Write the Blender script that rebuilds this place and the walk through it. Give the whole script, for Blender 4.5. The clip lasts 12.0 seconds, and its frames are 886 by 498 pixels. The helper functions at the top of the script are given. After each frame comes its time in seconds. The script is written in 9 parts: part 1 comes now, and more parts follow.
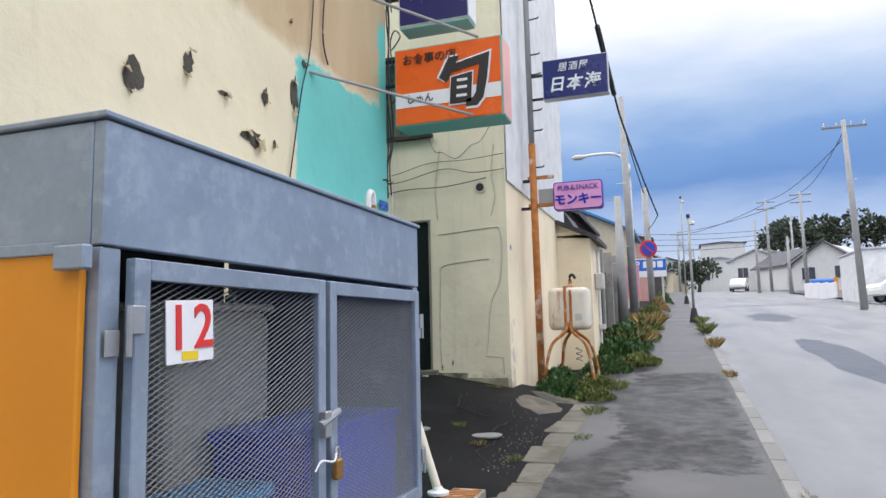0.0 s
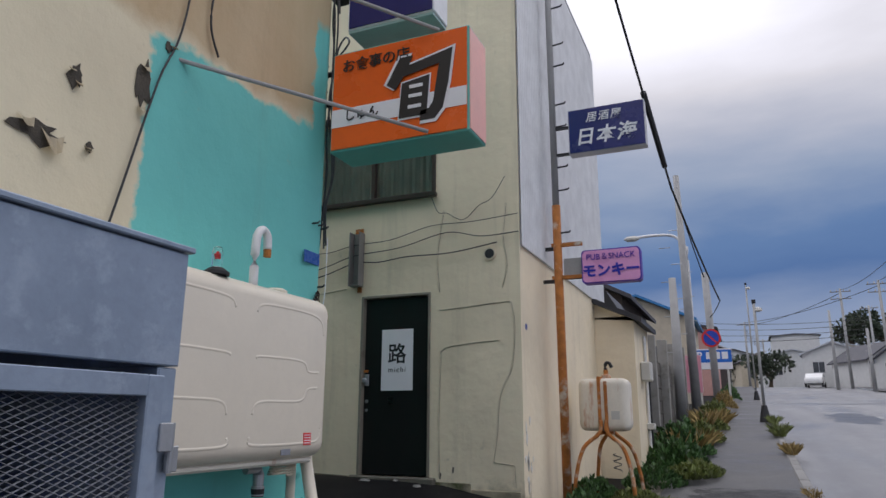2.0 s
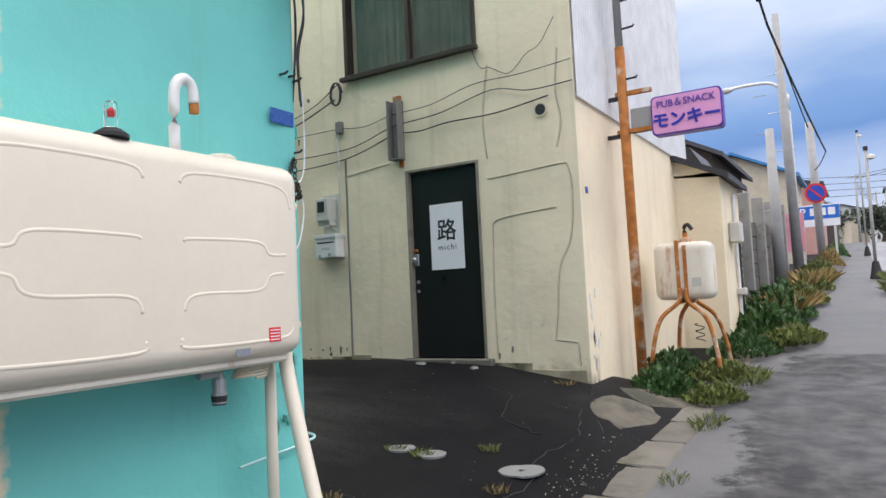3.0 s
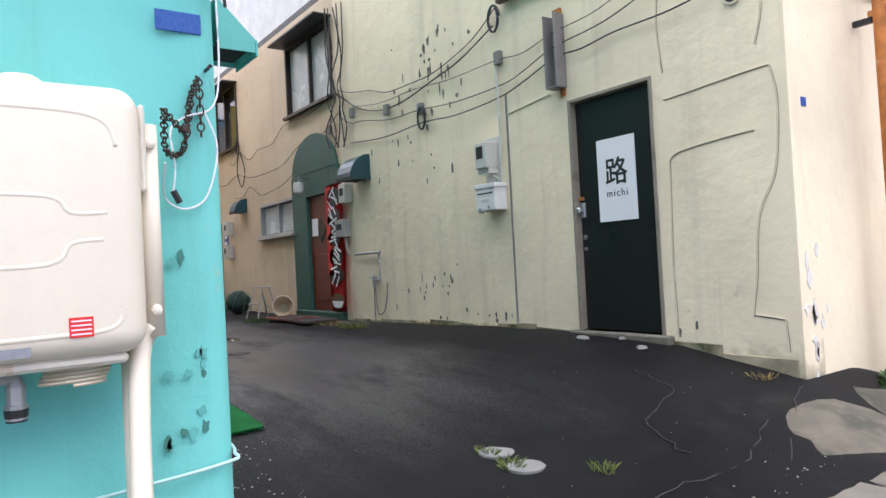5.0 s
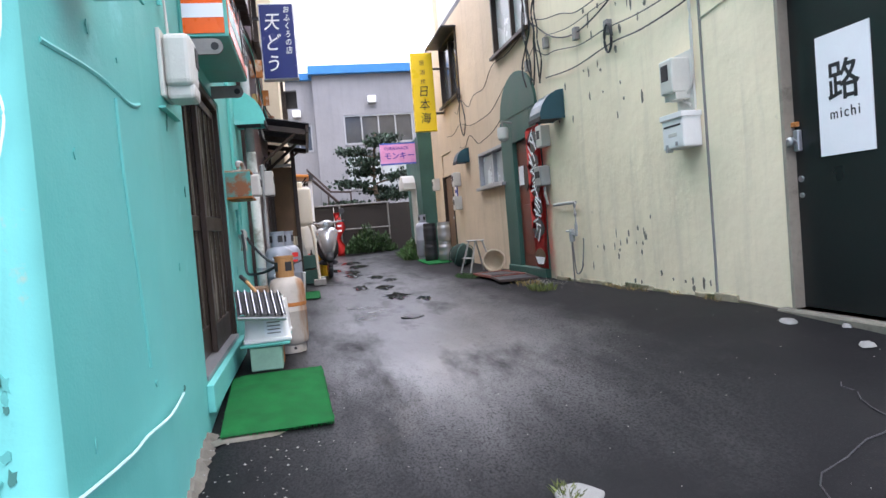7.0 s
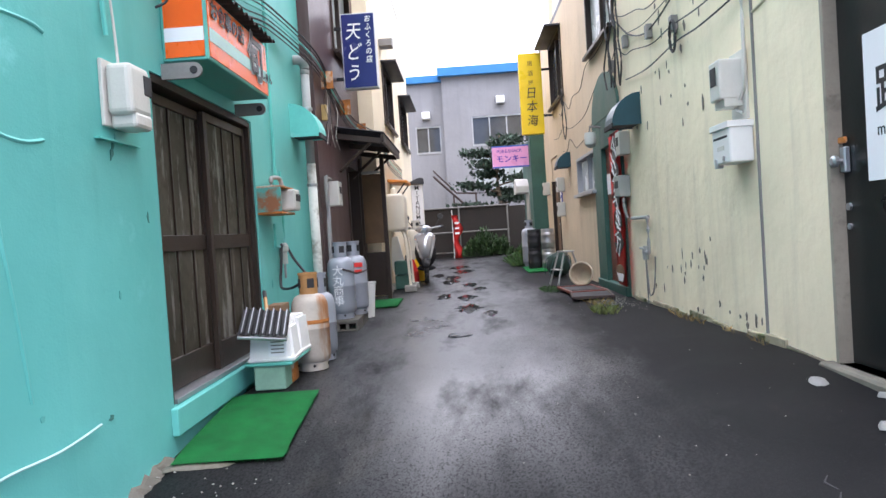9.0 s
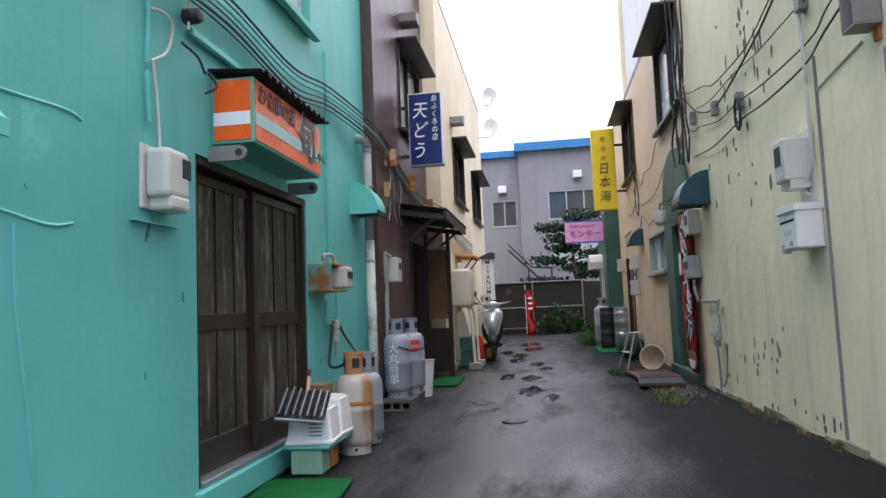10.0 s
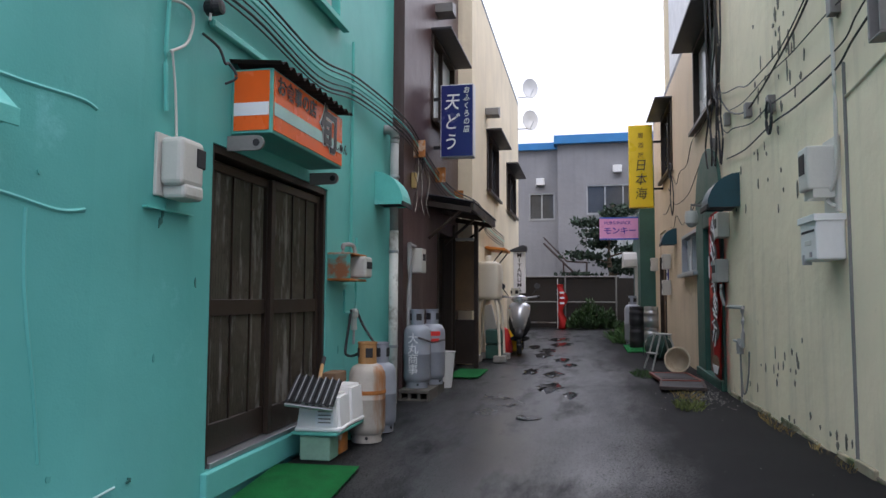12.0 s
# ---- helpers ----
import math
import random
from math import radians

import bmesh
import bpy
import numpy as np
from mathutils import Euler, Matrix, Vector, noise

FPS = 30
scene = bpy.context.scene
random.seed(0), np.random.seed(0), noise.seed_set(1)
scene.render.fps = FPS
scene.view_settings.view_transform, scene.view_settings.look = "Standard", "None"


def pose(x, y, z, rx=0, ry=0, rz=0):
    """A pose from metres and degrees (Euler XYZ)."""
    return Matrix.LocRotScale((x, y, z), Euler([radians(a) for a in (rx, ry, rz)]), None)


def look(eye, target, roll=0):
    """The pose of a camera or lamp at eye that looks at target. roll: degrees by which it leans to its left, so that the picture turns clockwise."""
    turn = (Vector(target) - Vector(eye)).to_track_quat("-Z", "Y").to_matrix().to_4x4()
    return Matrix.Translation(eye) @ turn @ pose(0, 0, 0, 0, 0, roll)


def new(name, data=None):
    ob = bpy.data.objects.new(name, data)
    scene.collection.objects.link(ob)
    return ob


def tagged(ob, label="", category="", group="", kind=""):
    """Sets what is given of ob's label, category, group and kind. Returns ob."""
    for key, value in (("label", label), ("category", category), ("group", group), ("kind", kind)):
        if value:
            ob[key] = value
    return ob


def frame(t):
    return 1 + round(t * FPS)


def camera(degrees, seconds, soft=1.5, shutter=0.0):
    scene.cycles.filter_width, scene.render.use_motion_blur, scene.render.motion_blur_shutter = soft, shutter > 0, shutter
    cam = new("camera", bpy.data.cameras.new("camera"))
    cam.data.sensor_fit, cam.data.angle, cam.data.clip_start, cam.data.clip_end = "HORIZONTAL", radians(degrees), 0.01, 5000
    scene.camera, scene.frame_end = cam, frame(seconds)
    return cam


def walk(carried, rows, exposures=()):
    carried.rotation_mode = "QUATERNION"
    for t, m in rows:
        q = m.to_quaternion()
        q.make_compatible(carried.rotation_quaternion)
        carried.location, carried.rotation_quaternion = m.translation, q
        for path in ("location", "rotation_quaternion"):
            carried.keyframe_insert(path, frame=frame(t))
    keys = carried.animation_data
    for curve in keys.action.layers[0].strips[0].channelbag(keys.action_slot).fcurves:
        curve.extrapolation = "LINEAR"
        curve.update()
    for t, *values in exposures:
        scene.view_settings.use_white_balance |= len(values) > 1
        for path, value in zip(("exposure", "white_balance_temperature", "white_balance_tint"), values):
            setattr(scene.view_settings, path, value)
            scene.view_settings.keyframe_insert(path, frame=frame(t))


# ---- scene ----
cam = camera(65.5, 12.0)
METRES, EYE, TILT, LEAN, TURN = 7.6, 1.5, 0.0, 0.0, 18.7
ROWS = [
    (0.0, 0.0, 0.0, 0.0, 0.15, 6.51, 1.28),
    (0.5, 0.014, 0.0567, 0.0032, 1.63, 7.08, 1.16),
    (1.0, 0.0335, 0.1067, 0.0128, 3.36, 15.11, -1.39),
    (1.5, 0.0501, 0.1589, 0.0157, 4.15, 14.45, -0.47),
    (2.0, 0.0811, 0.2037, 0.0098, 4.76, 13.74, -0.3),
    (2.5, 0.1035, 0.2557, 0.0088, 9.9, 7.59, 1.59),
    (3.0, 0.1219, 0.3124, 0.0119, 12.57, 3.9, 2.75),
    (3.5, 0.1458, 0.3639, 0.0116, 16.05, 3.26, 1.0),
    (3.7, 0.1640, 0.3800, 0.0110, 20.88, 3.07, 2.65),
    (5.3, 0.2208, 0.5501, 0.0126, 39.14, -0.71, 1.18),
    (5.5, 0.2221, 0.5731, 0.0104, 41.71, -2.37, -0.05),
    (6.0, 0.2302, 0.6265, 0.0139, 49.29, -3.54, 1.26),
    (6.5, 0.2274, 0.6760, 0.0146, 55.95, -2.58, 3.09),
    (7.0, 0.2182, 0.7190, 0.0202, 60.17, -2.08, 4.67),
    (7.2, 0.2197, 0.7373, 0.0242, 62.32, -1.23, 3.16),
    (8.8, 0.2332, 0.8517, 0.0310, 72.59, -1.48, 3.32),
    (9.0, 0.2360, 0.8601, 0.0334, 73.05, -1.41, 3.70),
    (9.5, 0.2171, 0.8817, 0.0385, 75.21, 1.22, 2.67),
    (10.0, 0.2251, 0.8980, 0.0419, 79.81, 4.86, 2.38),
    (10.5, 0.2333, 0.9196, 0.0428, 80.65, 4.13, 1.27),
    (11.0, 0.2394, 0.9211, 0.0429, 82.15, 3.55, 2.13),
    (11.5, 0.2406, 0.9179, 0.0438, 86.05, 4.69, 0.39),
    (12.0, 0.2309, 0.9208, 0.0477, 82.94, 3.94, -0.21),
]
EXPOSURES = [(0.0, 0.0, 6600, 14), (0.6, -0.03, 6600, 15), (1.0, -0.48, 6550, 17), (1.4, -0.92, 6500, 18), (2.1, -0.92, 6500, 18), (2.6, -0.08, 6700, 16), (3.7, 0.18, 6750, 17), (5.5, 0.74, 6350, 21), (6.5, 0.94, 6250, 23), (7.2, 1.0, 6250, 21), (9.0, 1.06, 6250, 20), (9.6, 0.98, 6250, 21), (10.0, 0.34, 6250, 18), (10.4, -0.07, 6250, 19), (12.0, -0.08, 6250, 19)]
walk(cam, [(t, pose(0, 0, EYE, TILT, LEAN, TURN) @ pose(METRES * x, METRES * y, METRES * z, 90 + pitch, roll, yaw)) for t, x, y, z, yaw, pitch, roll in ROWS],
     EXPOSURES)

# ---- sky and sun: an overcast afternoon ----
def build_world():
    w = bpy.data.worlds.new("overcast_sky")
    scene.world = w
    w.use_nodes = True
    nt = w.node_tree
    nt.nodes.clear()
    N, L = nt.nodes.new, nt.links.new
    out, bg = N("ShaderNodeOutputWorld"), N("ShaderNodeBackground")
    sky = N("ShaderNodeTexSky")
    sky.sky_type, sky.sun_disc = "NISHITA", False
    sky.sun_elevation, sky.sun_rotation = radians(52), radians(78)
    co, sep = N("ShaderNodeTexCoord"), N("ShaderNodeSeparateXYZ")
    L(co.outputs["Generated"], sep.inputs[0])
    mp = N("ShaderNodeMapping")
    mp.inputs["Scale"].default_value = (1.0, 1.0, 3.2)
    L(co.outputs["Generated"], mp.inputs[0])
    nz = N("ShaderNodeTexNoise")
    nz.inputs["Scale"].default_value, nz.inputs["Detail"].default_value, nz.inputs["Roughness"].default_value = 1.9, 7, 0.52
    L(mp.outputs[0], nz.inputs["Vector"])
    # height in the sky, broken up by the cloud noise
    add = N("ShaderNodeMath")
    add.operation = "MULTIPLY_ADD"
    add.inputs[1].default_value, add.inputs[2].default_value = 0.24, -0.12
    L(nz.outputs[0], add.inputs[0])
    hh = N("ShaderNodeMath")
    hh.operation = "ADD"
    L(sep.outputs[2], hh.inputs[0]), L(add.outputs[0], hh.inputs[1])
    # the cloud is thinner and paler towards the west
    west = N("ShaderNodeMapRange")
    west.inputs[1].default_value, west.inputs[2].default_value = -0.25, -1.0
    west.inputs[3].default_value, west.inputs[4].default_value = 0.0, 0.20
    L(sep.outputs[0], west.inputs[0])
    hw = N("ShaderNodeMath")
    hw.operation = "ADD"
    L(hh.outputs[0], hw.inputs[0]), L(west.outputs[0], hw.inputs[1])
    cr = N("ShaderNodeValToRGB")
    e = cr.color_ramp.elements
    e[0].position, e[0].color = 0.0, (0.50, 0.57, 0.68, 1)
    e[1].position, e[1].color = 1.0, (2.4, 2.5, 2.65, 1)
    for p, c in ((0.07, (0.50, 0.59, 0.72, 1)), (0.14, (0.34, 0.46, 0.68, 1)), (0.19, (0.12, 0.25, 0.53, 1)), (0.24, (0.17, 0.32, 0.60, 1)), (0.30, (0.42, 0.55, 0.74, 1)), (0.36, (0.72, 0.79, 0.90, 1)), (0.43, (1.1, 1.13, 1.17, 1)), (0.58, (1.9, 1.98, 2.10, 1))):
        k = e.new(p)
        k.color = c
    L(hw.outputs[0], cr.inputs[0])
    sc = N("ShaderNodeMix")
    sc.data_type = "RGBA"
    sc.inputs[0].default_value = 0.93
    dim = N("ShaderNodeVectorMath")
    dim.operation = "SCALE"
    dim.inputs[3].default_value = 0.12
    L(sky.outputs[0], dim.inputs[0])
    L(dim.outputs[0], sc.inputs[6]), L(cr.outputs[0], sc.inputs[7])
    L(sc.outputs[2], bg.inputs[0])
    bg.inputs[1].default_value = SKY
    L(bg.outputs[0], out.inputs[0])


SKY = 1.25
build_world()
sun = new("sun", bpy.data.lights.new("sun", "SUN"))
sun.data.energy, sun.data.angle, sun.data.color = 0.4, radians(30), (1.0, 0.97, 0.92)
sun.matrix_world = look((15, 7, 20), (0, 4, 0))

# ---- materials ----
def nodes_of(name):
    m = bpy.data.materials.new(name)
    m.use_nodes = True
    nt = m.node_tree
    return m, nt, nt.nodes["Principled BSDF"]


def noise_node(nt, co, scale, detail=5, rough=0.55, stretch=None):
    n = nt.nodes.new("ShaderNodeTexNoise")
    n.inputs["Scale"].default_value, n.inputs["Detail"].default_value, n.inputs["Roughness"].default_value = scale, detail, rough
    if stretch:
        mp = nt.nodes.new("ShaderNodeMapping")
        mp.inputs["Scale"].default_value = stretch
        nt.links.new(co, mp.inputs[0])
        co = mp.outputs[0]
    nt.links.new(co, n.inputs["Vector"])
    return n.outputs[0]


def ramp(nt, fac, lo, hi):
    r = nt.nodes.new("ShaderNodeMapRange")
    r.inputs[1].default_value, r.inputs[2].default_value = lo, hi
    nt.links.new(fac, r.inputs[0])
    return r.outputs[0]


def mixed(nt, fac, a, b):
    """a, b: colours or sockets."""
    m = nt.nodes.new("ShaderNodeMix")
    m.data_type = "RGBA"
    for v, k in ((fac, 0), (a, 6), (b, 7)):
        if isinstance(v, (tuple, list)):
            m.inputs[k].default_value = (*v[:3], 1)
        elif isinstance(v, (int, float)):
            m.inputs[k].default_value = v
        else:
            nt.links.new(v, m.inputs[k])
    return m.outputs[2]


def math_node(nt, op, a, b=0.0):
    m = nt.nodes.new("ShaderNodeMath")
    m.operation = op
    for k, v in ((0, a), (1, b)):
        if isinstance(v, (int, float)):
            m.inputs[k].default_value = v
        else:
            nt.links.new(v, m.inputs[k])
    return m.outputs[0]


def bumped(nt, bsdf, height, strength, distance):
    b = nt.nodes.new("ShaderNodeBump")
    b.inputs["Strength"].default_value, b.inputs["Distance"].default_value = strength, distance
    nt.links.new(height, b.inputs["Height"])
    nt.links.new(b.outputs[0], bsdf.inputs["Normal"])


def coords(nt):
    co = nt.nodes.new("ShaderNodeTexCoord").outputs["Object"]
    inf = nt.nodes.new("ShaderNodeObjectInfo").outputs["Random"]
    v = nt.nodes.new("ShaderNodeVectorMath")
    v.operation = "ADD"
    k = math_node(nt, "MULTIPLY", inf, 7.0)
    nt.links.new(co, v.inputs[0])
    nt.links.new(k, v.inputs[1])
    return co, v.outputs[0]


def surf(name, c, rough=0.6, metal=0.0, vary=0.12, scale=3.0, stain=None, stain_at=0.58, stain_scale=2.2, streak=False, bump=0.15, bump_scale=60, spec=0.5, rand=0.0):
    """A worn everyday surface: colour with broad and fine variation, stains of another colour, fine relief."""
    m, nt, b = nodes_of(name)
    co, v = coords(nt)
    big, fine = noise_node(nt, v, scale), noise_node(nt, v, scale * 14, 3)
    dark = tuple(k * (1 - vary) for k in c)
    lite = tuple(min(1, k * (1 + vary)) for k in c)
    col = mixed(nt, ramp(nt, big, 0.3, 0.7), dark, lite)
    col = mixed(nt, math_node(nt, "MULTIPLY", ramp(nt, fine, 0.45, 0.75), 0.35), col, tuple(k * (1 - 1.6 * vary) for k in c))
    rgh = ramp(nt, big, 0.2, 0.8)
    if stain:
        s = noise_node(nt, v, stain_scale, 8, 0.65, (1, 1, 0.18) if streak else None)
        sf = ramp(nt, s, stain_at, stain_at + 0.12)
        col = mixed(nt, sf, col, stain)
    if rand:
        inf = nt.nodes.new("ShaderNodeObjectInfo").outputs["Random"]
        col = mixed(nt, math_node(nt, "MULTIPLY", inf, rand), col, tuple(k * 0.5 for k in c))
    nt.links.new(col, b.inputs["Base Color"])
    r = nt.nodes.new("ShaderNodeMapRange")
    r.inputs[3].default_value, r.inputs[4].default_value = max(0.02, rough - 0.1), min(1, rough + 0.1)
    nt.links.new(rgh, r.inputs[0])
    nt.links.new(r.outputs[0], b.inputs["Roughness"])
    b.inputs["Metallic"].default_value = metal
    b.inputs["Specular IOR Level"].default_value = spec
    if bump:
        bumped(nt, b, noise_node(nt, v, bump_scale, 4), bump, 0.01)
    return m


def stucco(name, c, dirt=(0.16, 0.13, 0.09), mask=None, relief=0.35, dirt_at=0.60, moss_z=None, gloss=0.72, lump=7):
    """Painted render on a wall: trowel marks, rain streaks, dirt; mask(nt, xyz, colour) may paint other areas."""
    m, nt, b = nodes_of(name)
    co, v = coords(nt)
    sep = nt.nodes.new("ShaderNodeSeparateXYZ")
    nt.links.new(co, sep.inputs[0])
    big, mid, fine = noise_node(nt, co, 0.9, 6), noise_node(nt, co, lump, 6, 0.5), noise_node(nt, co, 90, 3)
    col = mixed(nt, ramp(nt, big, 0.3, 0.7), tuple(k * 0.88 for k in c), tuple(min(1, k * 1.07) for k in c))
    if mask:
        col = mask(nt, sep.outputs, co, col)
    st = noise_node(nt, co, 2.6, 9, 0.62, (1.6, 1.6, 0.14))
    col = mixed(nt, math_node(nt, "MULTIPLY", ramp(nt, st, dirt_at - 0.08, dirt_at + 0.24), 0.36), col, dirt)
    sp = noise_node(nt, co, 5.5, 10, 0.72)
    col = mixed(nt, math_node(nt, "MULTIPLY", ramp(nt, sp, 0.64, 0.72), 0.5), col, tuple(k * 0.6 for k in c))
    if moss_z is not None:
        g = math_node(nt, "ADD", sep.outputs[2], math_node(nt, "MULTIPLY", mid, 0.55))
        col = mixed(nt, math_node(nt, "MULTIPLY", ramp(nt, g, moss_z + 0.42, moss_z + 0.16), 0.75), col, (0.085, 0.085, 0.035))
    nt.links.new(col, b.inputs["Base Color"])
    b.inputs["Roughness"].default_value = gloss
    b.inputs["Specular IOR Level"].default_value = 0.3
    h = math_node(nt, "ADD", math_node(nt, "MULTIPLY", mid, 1.0), math_node(nt, "MULTIPLY", fine, 0.12))
    bumped(nt, b, h, relief, 0.03)
    return m


def facade_mask(nt, xyz, co, col):
    """Street face: tan coat above, turquoise brushed on at the lower corner."""
    wob = math_node(nt, "MULTIPLY", math_node(nt, "SUBTRACT", noise_node(nt, co, 3.5, 6), 0.5), 0.22)
    fine = math_node(nt, "MULTIPLY", math_node(nt, "SUBTRACT", noise_node(nt, co, 16, 5), 0.5), 0.10)
    z = math_node(nt, "ADD", xyz[2], wob)
    y = math_node(nt, "ADD", math_node(nt, "ADD", xyz[1], math_node(nt, "MULTIPLY", wob, 0.5)), fine)
    tan = mixed(nt, ramp(nt, noise_node(nt, co, 1.6, 6, 0.6, (1, 1, 0.3)), 0.4, 0.68), (0.60, 0.47, 0.29), (0.50, 0.36, 0.20))
    col = mixed(nt, math_node(nt, "MULTIPLY", ramp(nt, z, 3.25, 3.33), ramp(nt, y, 2.75, 2.95)), col, tan)
    teal = mixed(nt, ramp(nt, noise_node(nt, co, 1.1, 5), 0.3, 0.7), TEAL, tuple(k * 1.18 for k in TEAL))
    f = math_node(nt, "MULTIPLY", ramp(nt, y, 3.66, 3.69), ramp(nt, math_node(nt, "ADD", z, math_node(nt, "MULTIPLY", fine, 0.8)), 3.27, 3.23))
    strip = math_node(nt, "MULTIPLY", ramp(nt, y, 4.83, 4.85), math_node(nt, "MULTIPLY", ramp(nt, y, 4.99, 4.95), ramp(nt, z, 3.98, 3.9)))
    return mixed(nt, math_node(nt, "MAXIMUM", f, strip), col, teal)


def teal_mask(nt, xyz, co, col):
    """Turquoise coat with damp, darker and faded fields."""
    d = noise_node(nt, co, 0.55, 4, 0.5, (1, 1, 0.6))
    col = mixed(nt, math_node(nt, "MULTIPLY", ramp(nt, d, 0.45, 0.65), 0.5), col, (0.05, 0.33, 0.29))
    p = noise_node(nt, co, 1.7, 10, 0.68)
    return mixed(nt, math_node(nt, "MULTIPLY", ramp(nt, p, 0.62, 0.70), 0.6), col, (0.20, 0.60, 0.58))


def wet_asphalt():
    m, nt, b = nodes_of("wet_asphalt")
    co, v = coords(nt)
    big, mid, grit = noise_node(nt, co, 0.7, 7, 0.6), noise_node(nt, co, 4.0, 8, 0.65), noise_node(nt, co, 160, 2)
    col = mixed(nt, ramp(nt, big, 0.35, 0.65), (0.006, 0.006, 0.007), (0.013, 0.013, 0.0135))
    col = mixed(nt, math_node(nt, "MULTIPLY", ramp(nt, grit, 0.58, 0.74), 0.5), col, (0.032, 0.032, 0.033))
    col = mixed(nt, math_node(nt, "MULTIPLY", ramp(nt, mid, 0.56, 0.70), 0.4), col, (0.020, 0.020, 0.020))
    # brown silt dried in shallow hollows
    silt = noise_node(nt, co, 1.3, 9, 0.7, (0.6, 1.2, 1))
    col = mixed(nt, math_node(nt, "MULTIPLY", ramp(nt, silt, 0.60, 0.72), 0.45), col, (0.040, 0.034, 0.027))
    nt.links.new(col, b.inputs["Base Color"])
    # a film of water lies in the worn middle of the lane, broken into patches
    sep = nt.nodes.new("ShaderNodeSeparateXYZ")
    nt.links.new(co, sep.inputs[0])
    soft = noise_node(nt, co, 0.8, 8, 0.62, (0.45, 1.3, 1))
    off = math_node(nt, "ABSOLUTE", math_node(nt, "SUBTRACT", sep.outputs[1], 6.55))
    lane = ramp(nt, math_node(nt, "ADD", off, math_node(nt, "MULTIPLY", soft, 1.6)), 2.2, 0.95)
    lane = math_node(nt, "MULTIPLY", lane, ramp(nt, math_node(nt, "ADD", sep.outputs[0], math_node(nt, "MULTIPLY", soft, 2.0)), -1.6, -3.8))
    patch = ramp(nt, noise_node(nt, co, 1.5, 10, 0.66, (0.5, 1.5, 1)), 0.30, 0.50)
    speck = noise_node(nt, co, 75, 5, 0.7, (0.7, 1.1, 1))
    wet = math_node(nt, "MULTIPLY", math_node(nt, "MULTIPLY", lane, patch), ramp(nt, math_node(nt, "ADD", speck, math_node(nt, "MULTIPLY", lane, 0.16)), 0.40, 0.58))
    r = nt.nodes.new("ShaderNodeMapRange")
    r.inputs[3].default_value, r.inputs[4].default_value = 0.62, 0.33
    nt.links.new(wet, r.inputs[0])
    nt.links.new(r.outputs[0], b.inputs["Roughness"])
    sp = nt.nodes.new("ShaderNodeMapRange")
    sp.inputs[3].default_value, sp.inputs[4].default_value = 0.07, 1.0
    nt.links.new(wet, sp.inputs[0])
    nt.links.new(sp.outputs[0], b.inputs["Specular IOR Level"])
    nt.links.new(math_node(nt, "MULTIPLY", wet, 0.3), b.inputs["Coat Weight"])
    b.inputs["Coat Roughness"].default_value = 0.3
    h = math_node(nt, "ADD", math_node(nt, "ADD", math_node(nt, "MULTIPLY", grit, 0.25), math_node(nt, "MULTIPLY", speck, 0.25)), math_node(nt, "MULTIPLY", mid, 0.6))
    bumped(nt, b, h, 0.22, 0.012)
    return m


def glass_mat(name, c=(0.9, 0.95, 0.95), rough=0.02):
    m, nt, b = nodes_of(name)
    b.inputs["Base Color"].default_value = (*c, 1)
    b.inputs["Roughness"].default_value = rough
    b.inputs["Transmission Weight"].default_value = 1.0
    b.inputs["IOR"].default_value = 1.45
    return m


TEAL = (0.15, 0.54, 0.495)
CREAM = (0.84, 0.73, 0.53)
M_FACADE = stucco("facade_paint", (0.76, 0.68, 0.48), mask=facade_mask, relief=0.25, dirt_at=0.68)
M_TEAL = stucco("turquoise_paint", TEAL, dirt=(0.05, 0.20, 0.17), mask=teal_mask, relief=0.3, dirt_at=0.66, gloss=0.5, lump=3.2)
M_CREAM = stucco("cream_render", CREAM, moss_z=0.78)
M_CREAM_PLAIN = stucco("cream_render_plain", CREAM, dirt_at=0.64)
M_PEACH = stucco("peach_render", (0.64, 0.515, 0.365))
M_BROWN = stucco("brown_paint", (0.085, 0.046, 0.044), dirt=(0.24, 0.19, 0.18), dirt_at=0.58, gloss=0.38, lump=3)
M_GREYWALL = stucco("grey_render", (0.27, 0.27, 0.28), dirt=(0.16, 0.16, 0.17), dirt_at=0.56)
M_GREENPAINT = surf("dark_green_paint", (0.032, 0.10, 0.078), 0.5, stain=(0.03, 0.07, 0.05), vary=0.2)
M_WHITEMETAL = surf("white_corrugated_metal", (0.70, 0.71, 0.71), 0.45, stain=(0.45, 0.40, 0.34), stain_at=0.66, streak=True)
M_ASPHALT = wet_asphalt()


